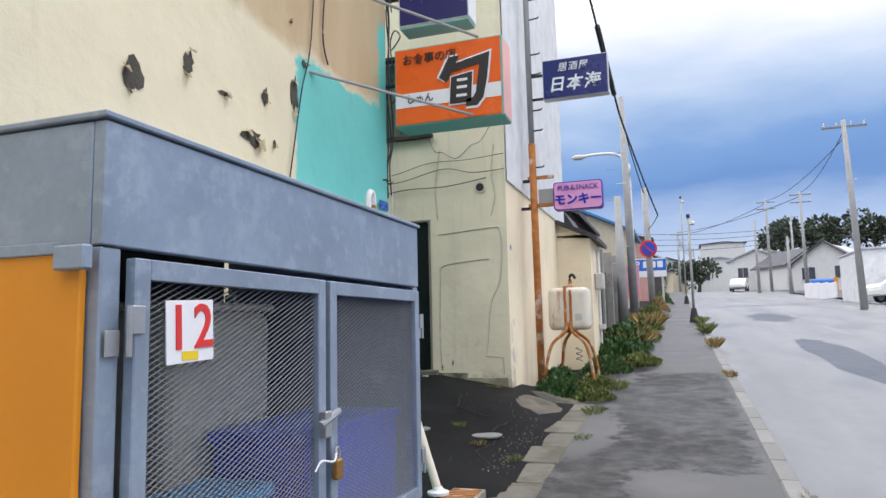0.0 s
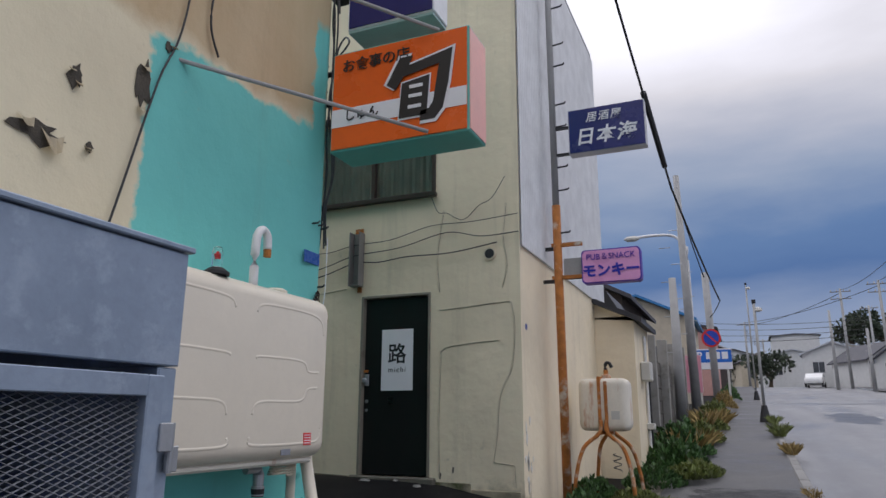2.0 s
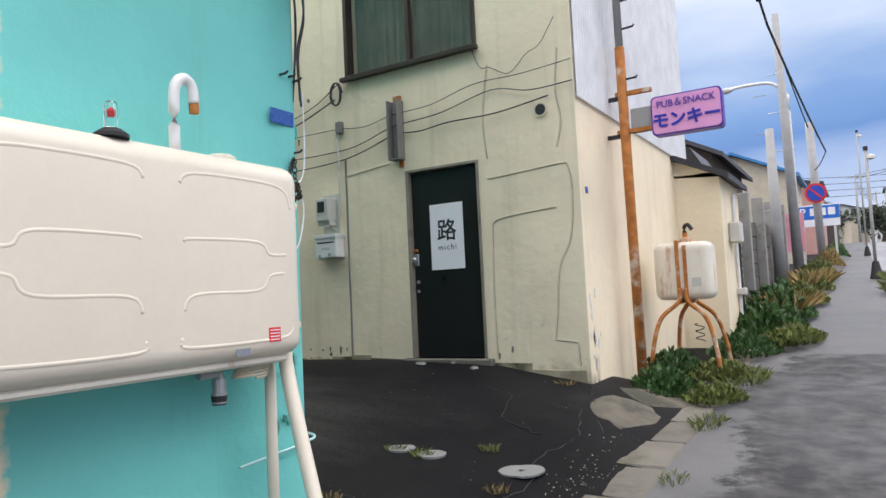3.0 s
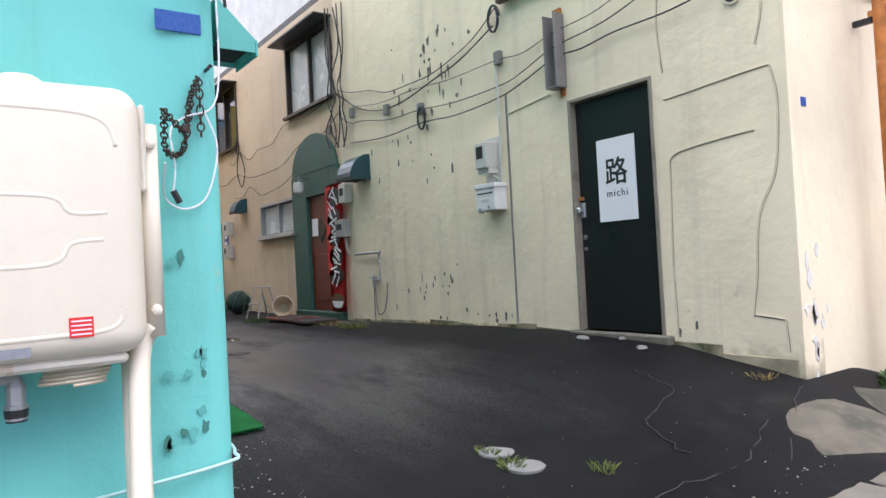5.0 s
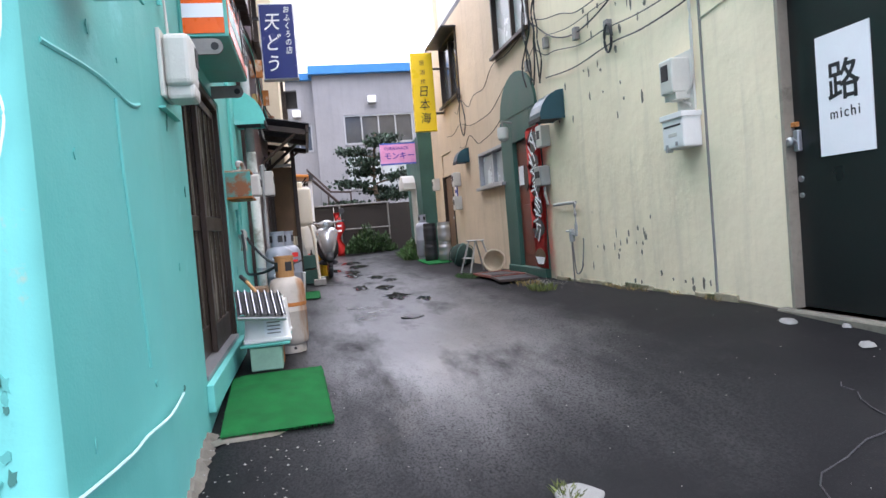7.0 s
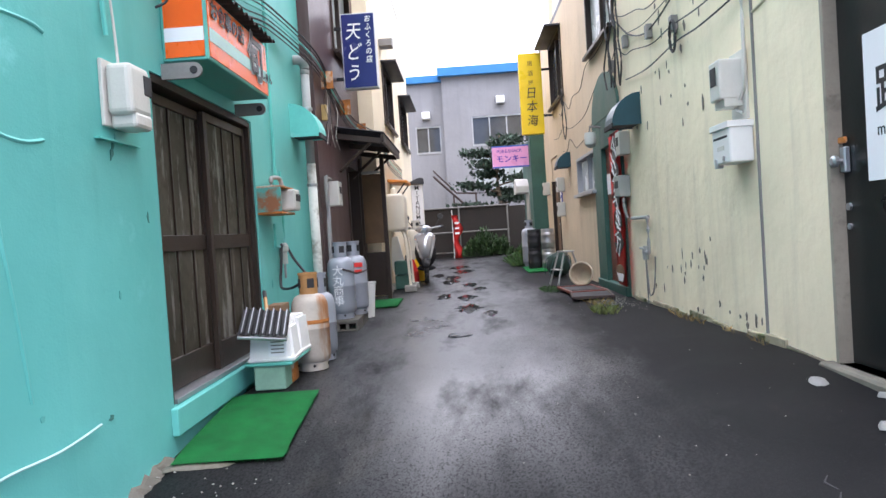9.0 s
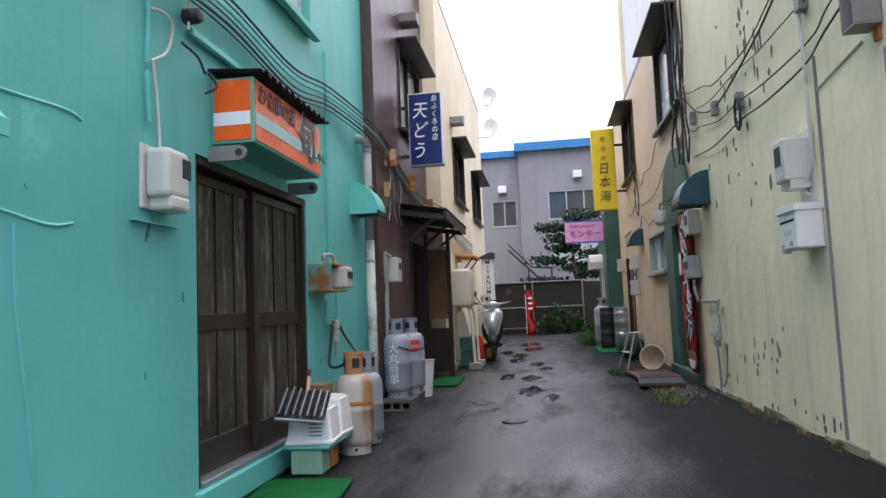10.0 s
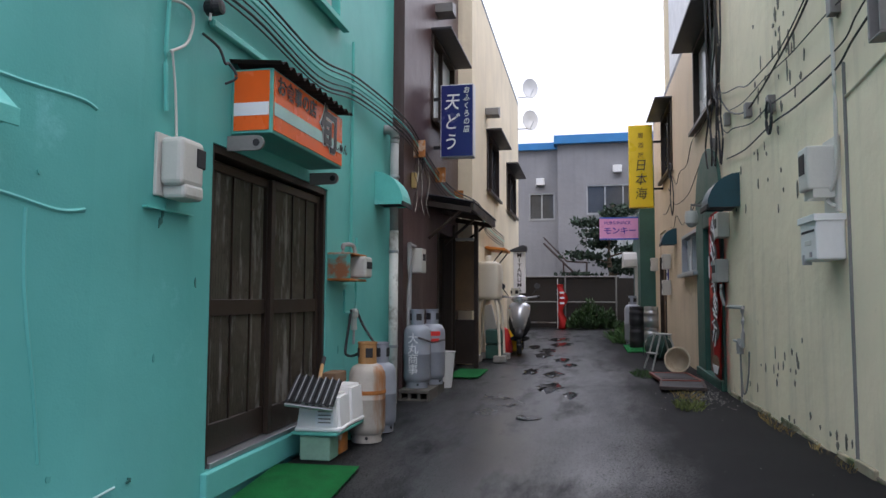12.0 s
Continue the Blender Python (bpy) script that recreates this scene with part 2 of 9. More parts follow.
def patched_pavement():
    """Damp pavement with crumbling older asphalt laid bare in a long ragged field."""
    m, nt, b = nodes_of("damp_pavement_asphalt")
    co, v = coords(nt)
    sep = nt.nodes.new("ShaderNodeSeparateXYZ")
    nt.links.new(co, sep.inputs[0])
    big, mid, grit = noise_node(nt, co, 0.9, 8, 0.6), noise_node(nt, co, 5, 9, 0.7), noise_node(nt, co, 130, 3)
    col = mixed(nt, ramp(nt, big, 0.35, 0.65), (0.062, 0.063, 0.068), (0.135, 0.133, 0.131))
    col = mixed(nt, math_node(nt, "MULTIPLY", ramp(nt, grit, 0.5, 0.72), 0.4), col, (0.055, 0.055, 0.057))
    edge = math_node(nt, "ADD", math_node(nt, "MULTIPLY", math_node(nt, "SUBTRACT", mid, 0.5), 0.9), math_node(nt, "MULTIPLY", math_node(nt, "SUBTRACT", big, 0.5), 0.9))
    x = math_node(nt, "ABSOLUTE", math_node(nt, "ADD", sep.outputs[0], 0.10))
    y = math_node(nt, "ABSOLUTE", math_node(nt, "SUBTRACT", sep.outputs[1], 8.9))
    d = math_node(nt, "MAXIMUM", math_node(nt, "SUBTRACT", x, 0.64), math_node(nt, "MULTIPLY", math_node(nt, "SUBTRACT", y, 3.0), 0.6))
    x2 = math_node(nt, "ABSOLUTE", math_node(nt, "ADD", sep.outputs[0], 0.68))
    y2 = math_node(nt, "ABSOLUTE", math_node(nt, "SUBTRACT", sep.outputs[1], 5.2))
    d2 = math_node(nt, "MAXIMUM", math_node(nt, "SUBTRACT", x2, 0.3), math_node(nt, "MULTIPLY", math_node(nt, "SUBTRACT", y2, 0.9), 0.6))
    old = ramp(nt, math_node(nt, "ADD", math_node(nt, "MINIMUM", d, d2), edge), 0.05, -0.07)
    tar = mixed(nt, ramp(nt, mid, 0.42, 0.62), (0.022, 0.022, 0.024), (0.075, 0.073, 0.07))
    col = mixed(nt, old, col, tar)
    nt.links.new(col, b.inputs["Base Color"])
    rg = nt.nodes.new("ShaderNodeMapRange")
    rg.inputs[3].default_value, rg.inputs[4].default_value = 0.42, 0.72
    nt.links.new(ramp(nt, big, 0.35, 0.6), rg.inputs[0])
    nt.links.new(rg.outputs[0], b.inputs["Roughness"])
    b.inputs["Specular IOR Level"].default_value = 0.35
    h = math_node(nt, "ADD", math_node(nt, "MULTIPLY", grit, 0.35), math_node(nt, "MULTIPLY", math_node(nt, "MULTIPLY", mid, old), 1.6))
    bumped(nt, b, h, 0.5, 0.02)
    return m


def worn_road():
    """Grey road with wheel tracks, damp stains and patched seams along its length."""
    m, nt, b = nodes_of("worn_road_asphalt")
    co, v = coords(nt)
    track, big = noise_node(nt, co, 1.1, 5, 0.55, (1, 0.06, 1)), noise_node(nt, co, 0.45, 9, 0.62, (1, 0.45, 1))
    mid, grit = noise_node(nt, co, 3.0, 9, 0.7), noise_node(nt, co, 110, 3)
    col = mixed(nt, ramp(nt, track, 0.35, 0.65), (0.165, 0.167, 0.175), (0.225, 0.225, 0.228))
    col = mixed(nt, math_node(nt, "MULTIPLY", ramp(nt, big, 0.55, 0.68), 0.65), col, (0.10, 0.103, 0.118))
    col = mixed(nt, math_node(nt, "MULTIPLY", ramp(nt, mid, 0.56, 0.70), 0.35), col, (0.13, 0.13, 0.133))
    col = mixed(nt, math_node(nt, "MULTIPLY", ramp(nt, grit, 0.5, 0.72), 0.25), col, (0.11, 0.11, 0.112))
    nt.links.new(col, b.inputs["Base Color"])
    rg = nt.nodes.new("ShaderNodeMapRange")
    rg.inputs[3].default_value, rg.inputs[4].default_value = 0.55, 0.34
    nt.links.new(ramp(nt, big, 0.45, 0.65), rg.inputs[0])
    nt.links.new(rg.outputs[0], b.inputs["Roughness"])
    bumped(nt, b, math_node(nt, "ADD", grit, mid), 0.25, 0.01)
    return m



M_ROAD = worn_road()
M_WALK = patched_pavement()
M_CONC = surf("weathered_concrete", (0.28, 0.27, 0.245), 0.8, vary=0.15, scale=4, stain=(0.17, 0.16, 0.13), stain_at=0.55, bump=0.3, bump_scale=45)
M_DARKCONC = surf("mossy_block_wall", (0.11, 0.10, 0.085), 0.85, vary=0.25, scale=3, stain=(0.05, 0.06, 0.035), bump=0.4, bump_scale=30, rand=0.4)
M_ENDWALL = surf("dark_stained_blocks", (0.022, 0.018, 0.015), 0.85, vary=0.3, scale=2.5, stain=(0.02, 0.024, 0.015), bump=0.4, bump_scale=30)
M_GALV = surf("galvanised_steel", (0.27, 0.33, 0.41), 0.42, 0.35, vary=0.15, scale=3, stain=(0.33, 0.39, 0.47), stain_at=0.52, stain_scale=11, bump=0.05)
M_ORANGE = surf("orange_board", (0.74, 0.27, 0.01), 0.5, vary=0.06, bump=0.05)
M_BLACK = surf("black_door_paint", (0.008, 0.010, 0.010), 0.32, vary=0.2, bump=0.05)
M_WHITE = surf("white_plastic", (0.74, 0.74, 0.72), 0.4, vary=0.05, bump=0.03, stain=(0.55, 0.53, 0.47), stain_at=0.66)
M_TANK = surf("ivory_tank_enamel", (0.76, 0.69, 0.56), 0.34, vary=0.05, scale=2, stain=(0.62, 0.50, 0.32), stain_at=0.72, bump=0.03)
M_RUST = surf("rusty_iron", (0.46, 0.17, 0.04), 0.85, 0.1, vary=0.35, scale=9, stain=(0.60, 0.52, 0.42), stain_at=0.54, stain_scale=5, bump=0.5)
M_RUSTTANK = surf("rust_streaked_enamel", (0.74, 0.69, 0.58), 0.5, vary=0.1, stain=(0.46, 0.17, 0.03), stain_at=0.58, stain_scale=7, streak=True)
M_RUSTDARK = surf("dark_rusty_steel", (0.07, 0.05, 0.045), 0.7, 0.3, vary=0.3)
M_STEEL = surf("grey_steel", (0.42, 0.43, 0.44), 0.38, 0.75, vary=0.12)
# M_DARK is rubber, and also the painted black of unlit rooms, throats and holes
M_DARK = surf("dark_rubber_and_unlit_gaps", (0.018, 0.018, 0.02), 0.6, vary=0.2)
M_CABLE = surf("black_cable", (0.02, 0.02, 0.022), 0.55, vary=0.2, bump=0)
M_GLASS = glass_mat("window_glass")
M_DIMGLASS = surf("dark_window_pane", (0.05, 0.055, 0.06), 0.06, vary=0.3, scale=1.5, bump=0, spec=0.8)
M_FROST = surf("frosted_pane", (0.46, 0.50, 0.50), 0.25, vary=0.15, scale=2, bump=0.05)
M_BRONZE = surf("brown_aluminium", (0.050, 0.035, 0.026), 0.42, 0.4, vary=0.15)
M_GREENMAT = surf("green_turf", (0.012, 0.28, 0.07), 0.95, vary=0.2, scale=8, bump=1.0, bump_scale=260)
M_BLUE = surf("blue_roof_metal", (0.03, 0.20, 0.46), 0.45, vary=0.1)
M_POLE = surf("concrete_pole", (0.33, 0.33, 0.32), 0.75, vary=0.12)
M_NAVY = surf("navy_sign_face", (0.018, 0.022, 0.14), 0.25, vary=0.08, bump=0)
M_PINK = surf("pink_sign_face", (0.80, 0.36, 0.62), 0.3, vary=0.04, bump=0)
M_SIGNORANGE = surf("orange_sign_face", (0.86, 0.13, 0.012), 0.28, vary=0.06, bump=0)
M_YELLOW = surf("yellow_sign_face", (0.86, 0.60, 0.012), 0.3, vary=0.06, bump=0)
M_PURPLE = surf("violet_lettering", (0.10, 0.04, 0.36), 0.4, bump=0)
M_SIGNWHITE = surf("white_lettering", (0.80, 0.80, 0.82), 0.35, vary=0.03, bump=0)
M_INK = surf("black_lettering", (0.02, 0.02, 0.022), 0.4, bump=0)
M_TEALTRIM = surf("turquoise_trim", (0.10, 0.42, 0.36), 0.45, vary=0.12)
M_RED = surf("red_print", (0.70, 0.03, 0.025), 0.5, vary=0.08, bump=0)
M_WOOD = surf("weathered_plywood", (0.17, 0.098, 0.05), 0.7, vary=0.2, scale=4, stain=(0.12, 0.06, 0.03), streak=True)
M_BARK = surf("bark", (0.10, 0.075, 0.05), 0.9, vary=0.3, scale=8, bump=0.6, bump_scale=25)
M_ROOFDARK = surf("dark_roof_sheet", (0.035, 0.035, 0.04), 0.5, vary=0.2)

# ---- building kit ----
def part(name, bm, material, parent=None, label="", smooth=False):
    """One mesh object out of a bmesh, under a thing where one is given."""
    me = bpy.data.meshes.new(name)
    if smooth:
        for f in bm.faces:
            f.smooth = True
    bm.normal_update()
    bm.to_mesh(me)
    bm.free()
    me.materials.append(material)
    ob = new(name, me)
    if parent:
        ob.parent = parent
    if label:
        ob["label"] = label
    return ob


def thing(name, label, category, at=(0, 0, 0), group="", kind="", rz=0.0):
    e = new(name)
    e.empty_display_size = 0.1
    e.location = at
    e.rotation_euler = (0, 0, radians(rz))
    return tagged(e, label, category, group, kind)


def box(x0, x1, y0, y1, z0, z1, bevel=0.0, bm=None, seg=1):
    own = bmesh.new()
    bmesh.ops.create_cube(own, size=1)
    for v in own.verts:
        v.co = Vector(((x0 + x1) / 2 + v.co.x * (x1 - x0), (y0 + y1) / 2 + v.co.y * (y1 - y0), (z0 + z1) / 2 + v.co.z * (z1 - z0)))
    if bevel:
        bmesh.ops.bevel(own, geom=own.edges[:], offset=bevel, segments=seg, affect="EDGES", profile=0.5)
    return merged(bm, own)


def merged(bm, own):
    if bm is None:
        return own
    me = bpy.data.meshes.new("join")
    own.to_mesh(me)
    own.free()
    bm.from_mesh(me)
    bpy.data.meshes.remove(me)
    return bm


def tube(points, r, sides=8, bm=None, radii=None, closed=True):
    """A round bar along points."""
    own = bmesh.new()
    pts = [Vector(p) for p in points]
    rings = []
    up = Vector((0, 0, 1))
    for i, p in enumerate(pts):
        d = (pts[min(i + 1, len(pts) - 1)] - pts[max(i - 1, 0)]).normalized()
        a = d.cross(up)
        if a.length < 1e-3:
            a = d.cross(Vector((1, 0, 0)))
        a.normalize()
        b = d.cross(a)
        rr = radii[i] if radii else r
        rings.append([own.verts.new(p + rr * (math.cos(k * math.tau / sides) * a + math.sin(k * math.tau / sides) * b)) for k in range(sides)])
    for q, w in zip(rings, rings[1:]):
        for k in range(sides):
            own.faces.new((q[k], q[(k + 1) % sides], w[(k + 1) % sides], w[k]))
    if closed:
        own.faces.new(list(reversed(rings[0])))
        own.faces.new(rings[-1])
    bmesh.ops.recalc_face_normals(own, faces=own.faces[:])
    return merged(bm, own)


def bent(points, n=6):
    """A smooth line through points."""
    p = [Vector(q) for q in points]
    out = []
    for i in range(len(p) - 1):
        a, b, c, d = p[max(i - 1, 0)], p[i], p[i + 1], p[min(i + 2, len(p) - 1)]
        for k in range(n):
            t = k / n
            out.append(0.5 * (2 * b + (c - a) * t + (2 * a - 5 * b + 4 * c - d) * t * t + (3 * b - a - 3 * c + d) * t ** 3))
    out.append(p[-1])
    return out


def lathe(profile, sides=20, bm=None):
    """A turned body round z from rows of (radius, z)."""
    own = bmesh.new()
    rings = [[own.verts.new((max(r, 1e-4) * math.cos(k * math.tau / sides), max(r, 1e-4) * math.sin(k * math.tau / sides), z)) for k in range(sides)] for r, z in profile]
    for q, w in zip(rings, rings[1:]):
        for k in range(sides):
            own.faces.new((q[k], q[(k + 1) % sides], w[(k + 1) % sides], w[k]))
    own.faces.new(list(reversed(rings[0])))
    own.faces.new(rings[-1])
    bmesh.ops.recalc_face_normals(own, faces=own.faces[:])
    return merged(bm, own)


def moved(bm, m):
    bmesh.ops.transform(bm, matrix=m, verts=bm.verts[:])
    return bm


def prism(outline, depth, bm=None):
    """A flat outline of (x, z) with depth along y, from y=0 to depth."""
    own = bmesh.new()
    a = [own.verts.new((x, 0, z)) for x, z in outline]
    b = [own.verts.new((x, depth, z)) for x, z in outline]
    n = len(a)
    own.faces.new(a)
    own.faces.new(list(reversed(b)))
    for i in range(n):
        own.faces.new((a[i], b[i], b[(i + 1) % n], a[(i + 1) % n]))
    bmesh.ops.recalc_face_normals(own, faces=own.faces[:])
    return merged(bm, own)


def text_bm(words, size, depth=0.002, spacing=1.0, line=1.0, bold=0.0):
    """Lettering in Blender's own font, centred, in the x-z plane, facing -y."""
    cu = bpy.data.curves.new("lettering", "FONT")
    cu.body, cu.size, cu.extrude, cu.align_x, cu.align_y = words, size, depth, "CENTER", "CENTER"
    cu.space_character, cu.space_line, cu.resolution_u, cu.offset = spacing, line, 3, bold * size
    ob = bpy.data.objects.new("lettering", cu)
    scene.collection.objects.link(ob)
    bpy.context.view_layer.update()
    me = bpy.data.meshes.new_from_object(ob.evaluated_get(bpy.context.evaluated_depsgraph_get()))
    bpy.data.objects.remove(ob)
    bpy.data.curves.remove(cu)
    bm = bmesh.new()
    bm.from_mesh(me)
    bpy.data.meshes.remove(me)
    return moved(bm, pose(0, 0, 0, 90, 0, 0))


def wall_with_openings(u0, u1, z0, z1, thick, holes, place):
    """A wall of that thickness with openings (ua, ub, za, zb) through it. place(u, z, d) gives the point at depth d behind the face."""
    us = sorted({u0, u1, *[min(max(h[k], u0), u1) for h in holes for k in (0, 1)]})
    zs = sorted({z0, z1, *[min(max(h[k], z0), z1) for h in holes for k in (2, 3)]})
    solid = {}
    for i in range(len(us) - 1):
        for j in range(len(zs) - 1):
            cu, cz = (us[i] + us[i + 1]) / 2, (zs[j] + zs[j + 1]) / 2
            solid[i, j] = not any(h[0] < cu < h[1] and h[2] < cz < h[3] for h in holes)
    bm = bmesh.new()
    V = {}

    def vert(i, j, d):
        if (i, j, d) not in V:
            V[i, j, d] = bm.verts.new(place(us[i], zs[j], d * thick))
        return V[i, j, d]
    for (i, j), s in solid.items():
        if not s:
            continue
        bm.faces.new((vert(i, j, 0), vert(i + 1, j, 0), vert(i + 1, j + 1, 0), vert(i, j + 1, 0)))
        bm.faces.new((vert(i, j, 1), vert(i, j + 1, 1), vert(i + 1, j + 1, 1), vert(i + 1, j, 1)))
        for di, dj, a, b in ((-1, 0, (0, 0), (0, 1)), (1, 0, (1, 0), (1, 1)), (0, -1, (0, 0), (1, 0)), (0, 1, (0, 1), (1, 1))):
            if not solid.get((i + di, j + dj), False):
                p, q = (i + a[0], j + a[1]), (i + b[0], j + b[1])
                bm.faces.new((vert(*p, 0), vert(*q, 0), vert(*q, 1), vert(*p, 1)))
    bmesh.ops.recalc_face_normals(bm, faces=bm.faces[:])
    return bm


def lerp_rows(rows, v):
    for (a, p), (b, q) in zip(rows, rows[1:]):
        if v <= b:
            k = min(max((v - a) / (b - a), 0), 1)
            return p + (q - p) * k
    return rows[-1][1]


def smooth01(k):
    k = min(max(k, 0), 1)
    return k * k * (3 - 2 * k)


def street_z(y):
    """The street climbs towards +y."""
    return 0.058 * y if y < 90 else 5.22 + 0.03 * (y - 90)


def alley_z(x, y):
    base = lerp_rows([(-25, 1.04), (-20, 1.0), (-12, 0.81), (-8, 0.75), (-5, 0.72), (-4.2, 0.66), (-2.9, 0.49), (-1.2, 0.42)], x)
    side = lerp_rows([(-20, 0.06), (-12, 0.08), (-8, 0.12), (-4.8, 0.22), (-3, 0.39), (-2, 0.27), (-1.2, 0.14)], x)
    return base + side * smooth01((y - 6.5) / 2.1)


def ground_z(x, y):
    s = street_z(y)
    if x > 0.95:
        s -= 0.10
    k = smooth01((-1.15 - x) / 0.9)
    if y < 4.6:
        k = 0
    elif y < 5.2:
        k *= smooth01((y - 4.6) / 0.6)
    if y > 9.2:
        k *= 1 - smooth01((y - 9.2) / 0.8)
    return s * (1 - k) + alley_z(x, y) * k

# ---- ground ----
def sheet(name, xs, ys, zf, material, label, category):
    bm = bmesh.new()
    g = [[bm.verts.new((x, y, zf(x, y))) for y in ys] for x in xs]
    for i in range(len(xs) - 1):
        for j in range(len(ys) - 1):
            bm.faces.new((g[i][j], g[i + 1][j], g[i + 1][j + 1], g[i][j + 1]))
    ob = part(name, bm, material, smooth=True)
    return tagged(ob, label, category, kind="structure")


def steps(a, b, s):
    n = max(1, round((b - a) / s))
    return [a + (b - a) * i / n for i in range(n + 1)]


KERB = 0.62
sheet("ground", [-400, -150, -60, -30, -24] + steps(-22, -1.2, 0.35)[1:-1] + [-1.2], [-300, -60, -10, 0, 3, 4] + steps(4.6, 10, 0.15) + [11, 12, 14, 18, 30, 60, 90, 150, 400, 900],
      lambda x, y: ground_z(x, y) + 0.006 * noise.noise((x * 1.3, y * 1.3, 0)) - (0.03 if y > 10 or y < 4.4 else 0), M_ASPHALT, "dark wet asphalt of a narrow patched alley", "ground")
sheet("pavement", steps(-1.2, KERB, 0.3), [-60, -10] + steps(-4, 30, 0.5) + [40, 60, 90, 150], lambda x, y: street_z(y) + 0.006 * noise.noise((x, y, 3)), M_WALK, "damp patched asphalt pavement beside the street", "pavement")
sheet("road", [KERB + 0.15, 2, 3, 4, 6, 8, 9.6], [-300, -60, -10] + steps(0, 60, 4) + [75, 90, 120, 150, 260], lambda x, y: street_z(y) - 0.11 - 0.02 * (x - 5) ** 2 / 20, M_ROAD, "worn light-grey asphalt road with faded lines", "road")
sheet("ground_far", [9.6, 12, 16, 30, 60, 150, 500], [-300, -60, -10, 0, 10, 20, 40, 60, 90, 150, 400, 900], lambda x, y: street_z(y) - 0.02 + (0 if x < 30 else (x - 30) * 0.02), M_WALK, "grey ground across the street", "ground")


# ---- buildings along the alley ----
LEFT_Y, RIGHT_Y, FACE_X, CORNER_X = 5.09, 8.65, -2.19, -2.05
SLIDE = (-5.98, -4.17, 0.88, 2.75)
b = wall_with_openings(-14, 4.5, -1.5, 7.6, 0.25, [], lambda u, z, d: (FACE_X - d, u, z))
tagged(part("wall_street_south", b, M_FACADE), "peeling cream street wall with tan and turquoise paint", "wall", kind="structure")
b = wall_with_openings(-7.95, -3.2, -0.5, 7.6, 0.25, [SLIDE, (-6.2, -5.2, 4.22, 5.3)], lambda u, z, d: (u, LEFT_Y - d, z))
tagged(part("wall_alley_turquoise", b, M_TEAL), "turquoise painted alley wall with cracked render", "wall", kind="structure")
# the corner bellies out towards the street and its alley side eases into the straight wall
def corner_column():
    turn = [(CORNER_FX - 0.08 + 0.08 * math.cos(radians(a)), 4.93 + 0.08 * math.sin(radians(a))) for a in range(10, 86, 15)]
    street = [(FACE_X, 4.5), (FACE_X + 0.015, 4.65), (FACE_X + 0.04, 4.8), (CORNER_FX, 4.92)] + turn + [(CORNER_FX - 0.1, LEFT_Y - 0.25), (FACE_X - 0.25, 4.5)]
    alley = [turn[-1], (-2.35, 5.025), (-2.6, 5.05), (-2.9, 5.075), (-3.2, LEFT_Y), (-3.2, LEFT_Y - 0.25), (CORNER_FX - 0.1, LEFT_Y - 0.25)]
    for name, rim, mat in (("wall_corner_street", street, M_FACADE), ("wall_corner_alley", alley, M_TEAL)):
        bm = moved(prism(rim, 9.1), pose(0, 0, 7.6, -90, 0, 0))
        bmesh.ops.recalc_face_normals(bm, faces=bm.faces[:])
        for e in bm.edges:
            e.smooth = e.calc_face_angle(0) < 0.5
        tagged(part(name, bm, mat, smooth=True), "rounded turquoise corner of the building", "wall", kind="structure")


CORNER_FX = -2.13
corner_column()
BROWN_Y, CREAM2_Y = 5.22, 5.45
b = wall_with_openings(-11.3, -7.95, -0.5, 7.4, 0.25, [(-10.75, -9.75, 0.7, 2.75), (-10.9, -9.35, 4.2, 5.4)], lambda u, z, d: (u, BROWN_Y - d, z))
tagged(part("wall_alley_brown", b, M_BROWN), "dark brown painted wall of a small bar", "wall", kind="structure")
b = wall_with_openings(-19.1, -11.3, -0.5, 7.05, 0.25, [(-14.65, -12.95, 3.8, 4.9), (-18.25, -16.2, 3.85, 4.9)], lambda u, z, d: (u, CREAM2_Y - d, z))
tagged(part("wall_alley_cream_south", b, M_CREAM_PLAIN), "cream rendered wall of a two-storey bar building", "wall", kind="structure")
box_close = wall_with_openings(-14, CREAM2_Y - 0.25, -0.5, 7.05, 0.25, [], lambda u, z, d: (-19.1 + d, u, z))
tagged(part("wall_south_end", box_close, M_CREAM_PLAIN), "cream end wall of the bar building", "wall", kind="structure")
DOOR = (-3.99, -3.10, 0.95, 2.95)
GDOOR = (-9.53, -8.68, 0.86, 2.75)
b = wall_with_openings(-8.38, CORNER_X, -0.5, 6.0, 0.25, [DOOR, (-4.75, -3.05, 4.1, 5.3)], lambda u, z, d: (u, RIGHT_Y + d, z))
tagged(part("wall_alley_cream_north", b, M_CREAM), "cream rendered alley wall with cracks, cables and mossy foot", "wall", kind="structure")
b = wall_with_openings(-15.7, -8.38, -0.5, 5.5, 0.25, [GDOOR, (-11.5, -9.98, 2.19, 2.77), (-14.7, -13.75, 0.7, 3.1), (-10.1, -8.48, 4.03, 5.15), (-14.07, -12.5, 4.0, 5.2)], lambda u, z, d: (u, RIGHT_Y + d, z))
tagged(part("wall_alley_peach", b, M_PEACH), "faded peach rendered wall with green door surround", "wall", kind="structure")
b = wall_with_openings(RIGHT_Y + 0.25, 13.4, -0.5, 3.4, 0.25, [], lambda u, z, d: (CORNER_X - d, u, z))
tagged(part("wall_street_north", b, M_CREAM_PLAIN), "cracked cream street wall under white corrugated cladding", "wall", kind="structure")
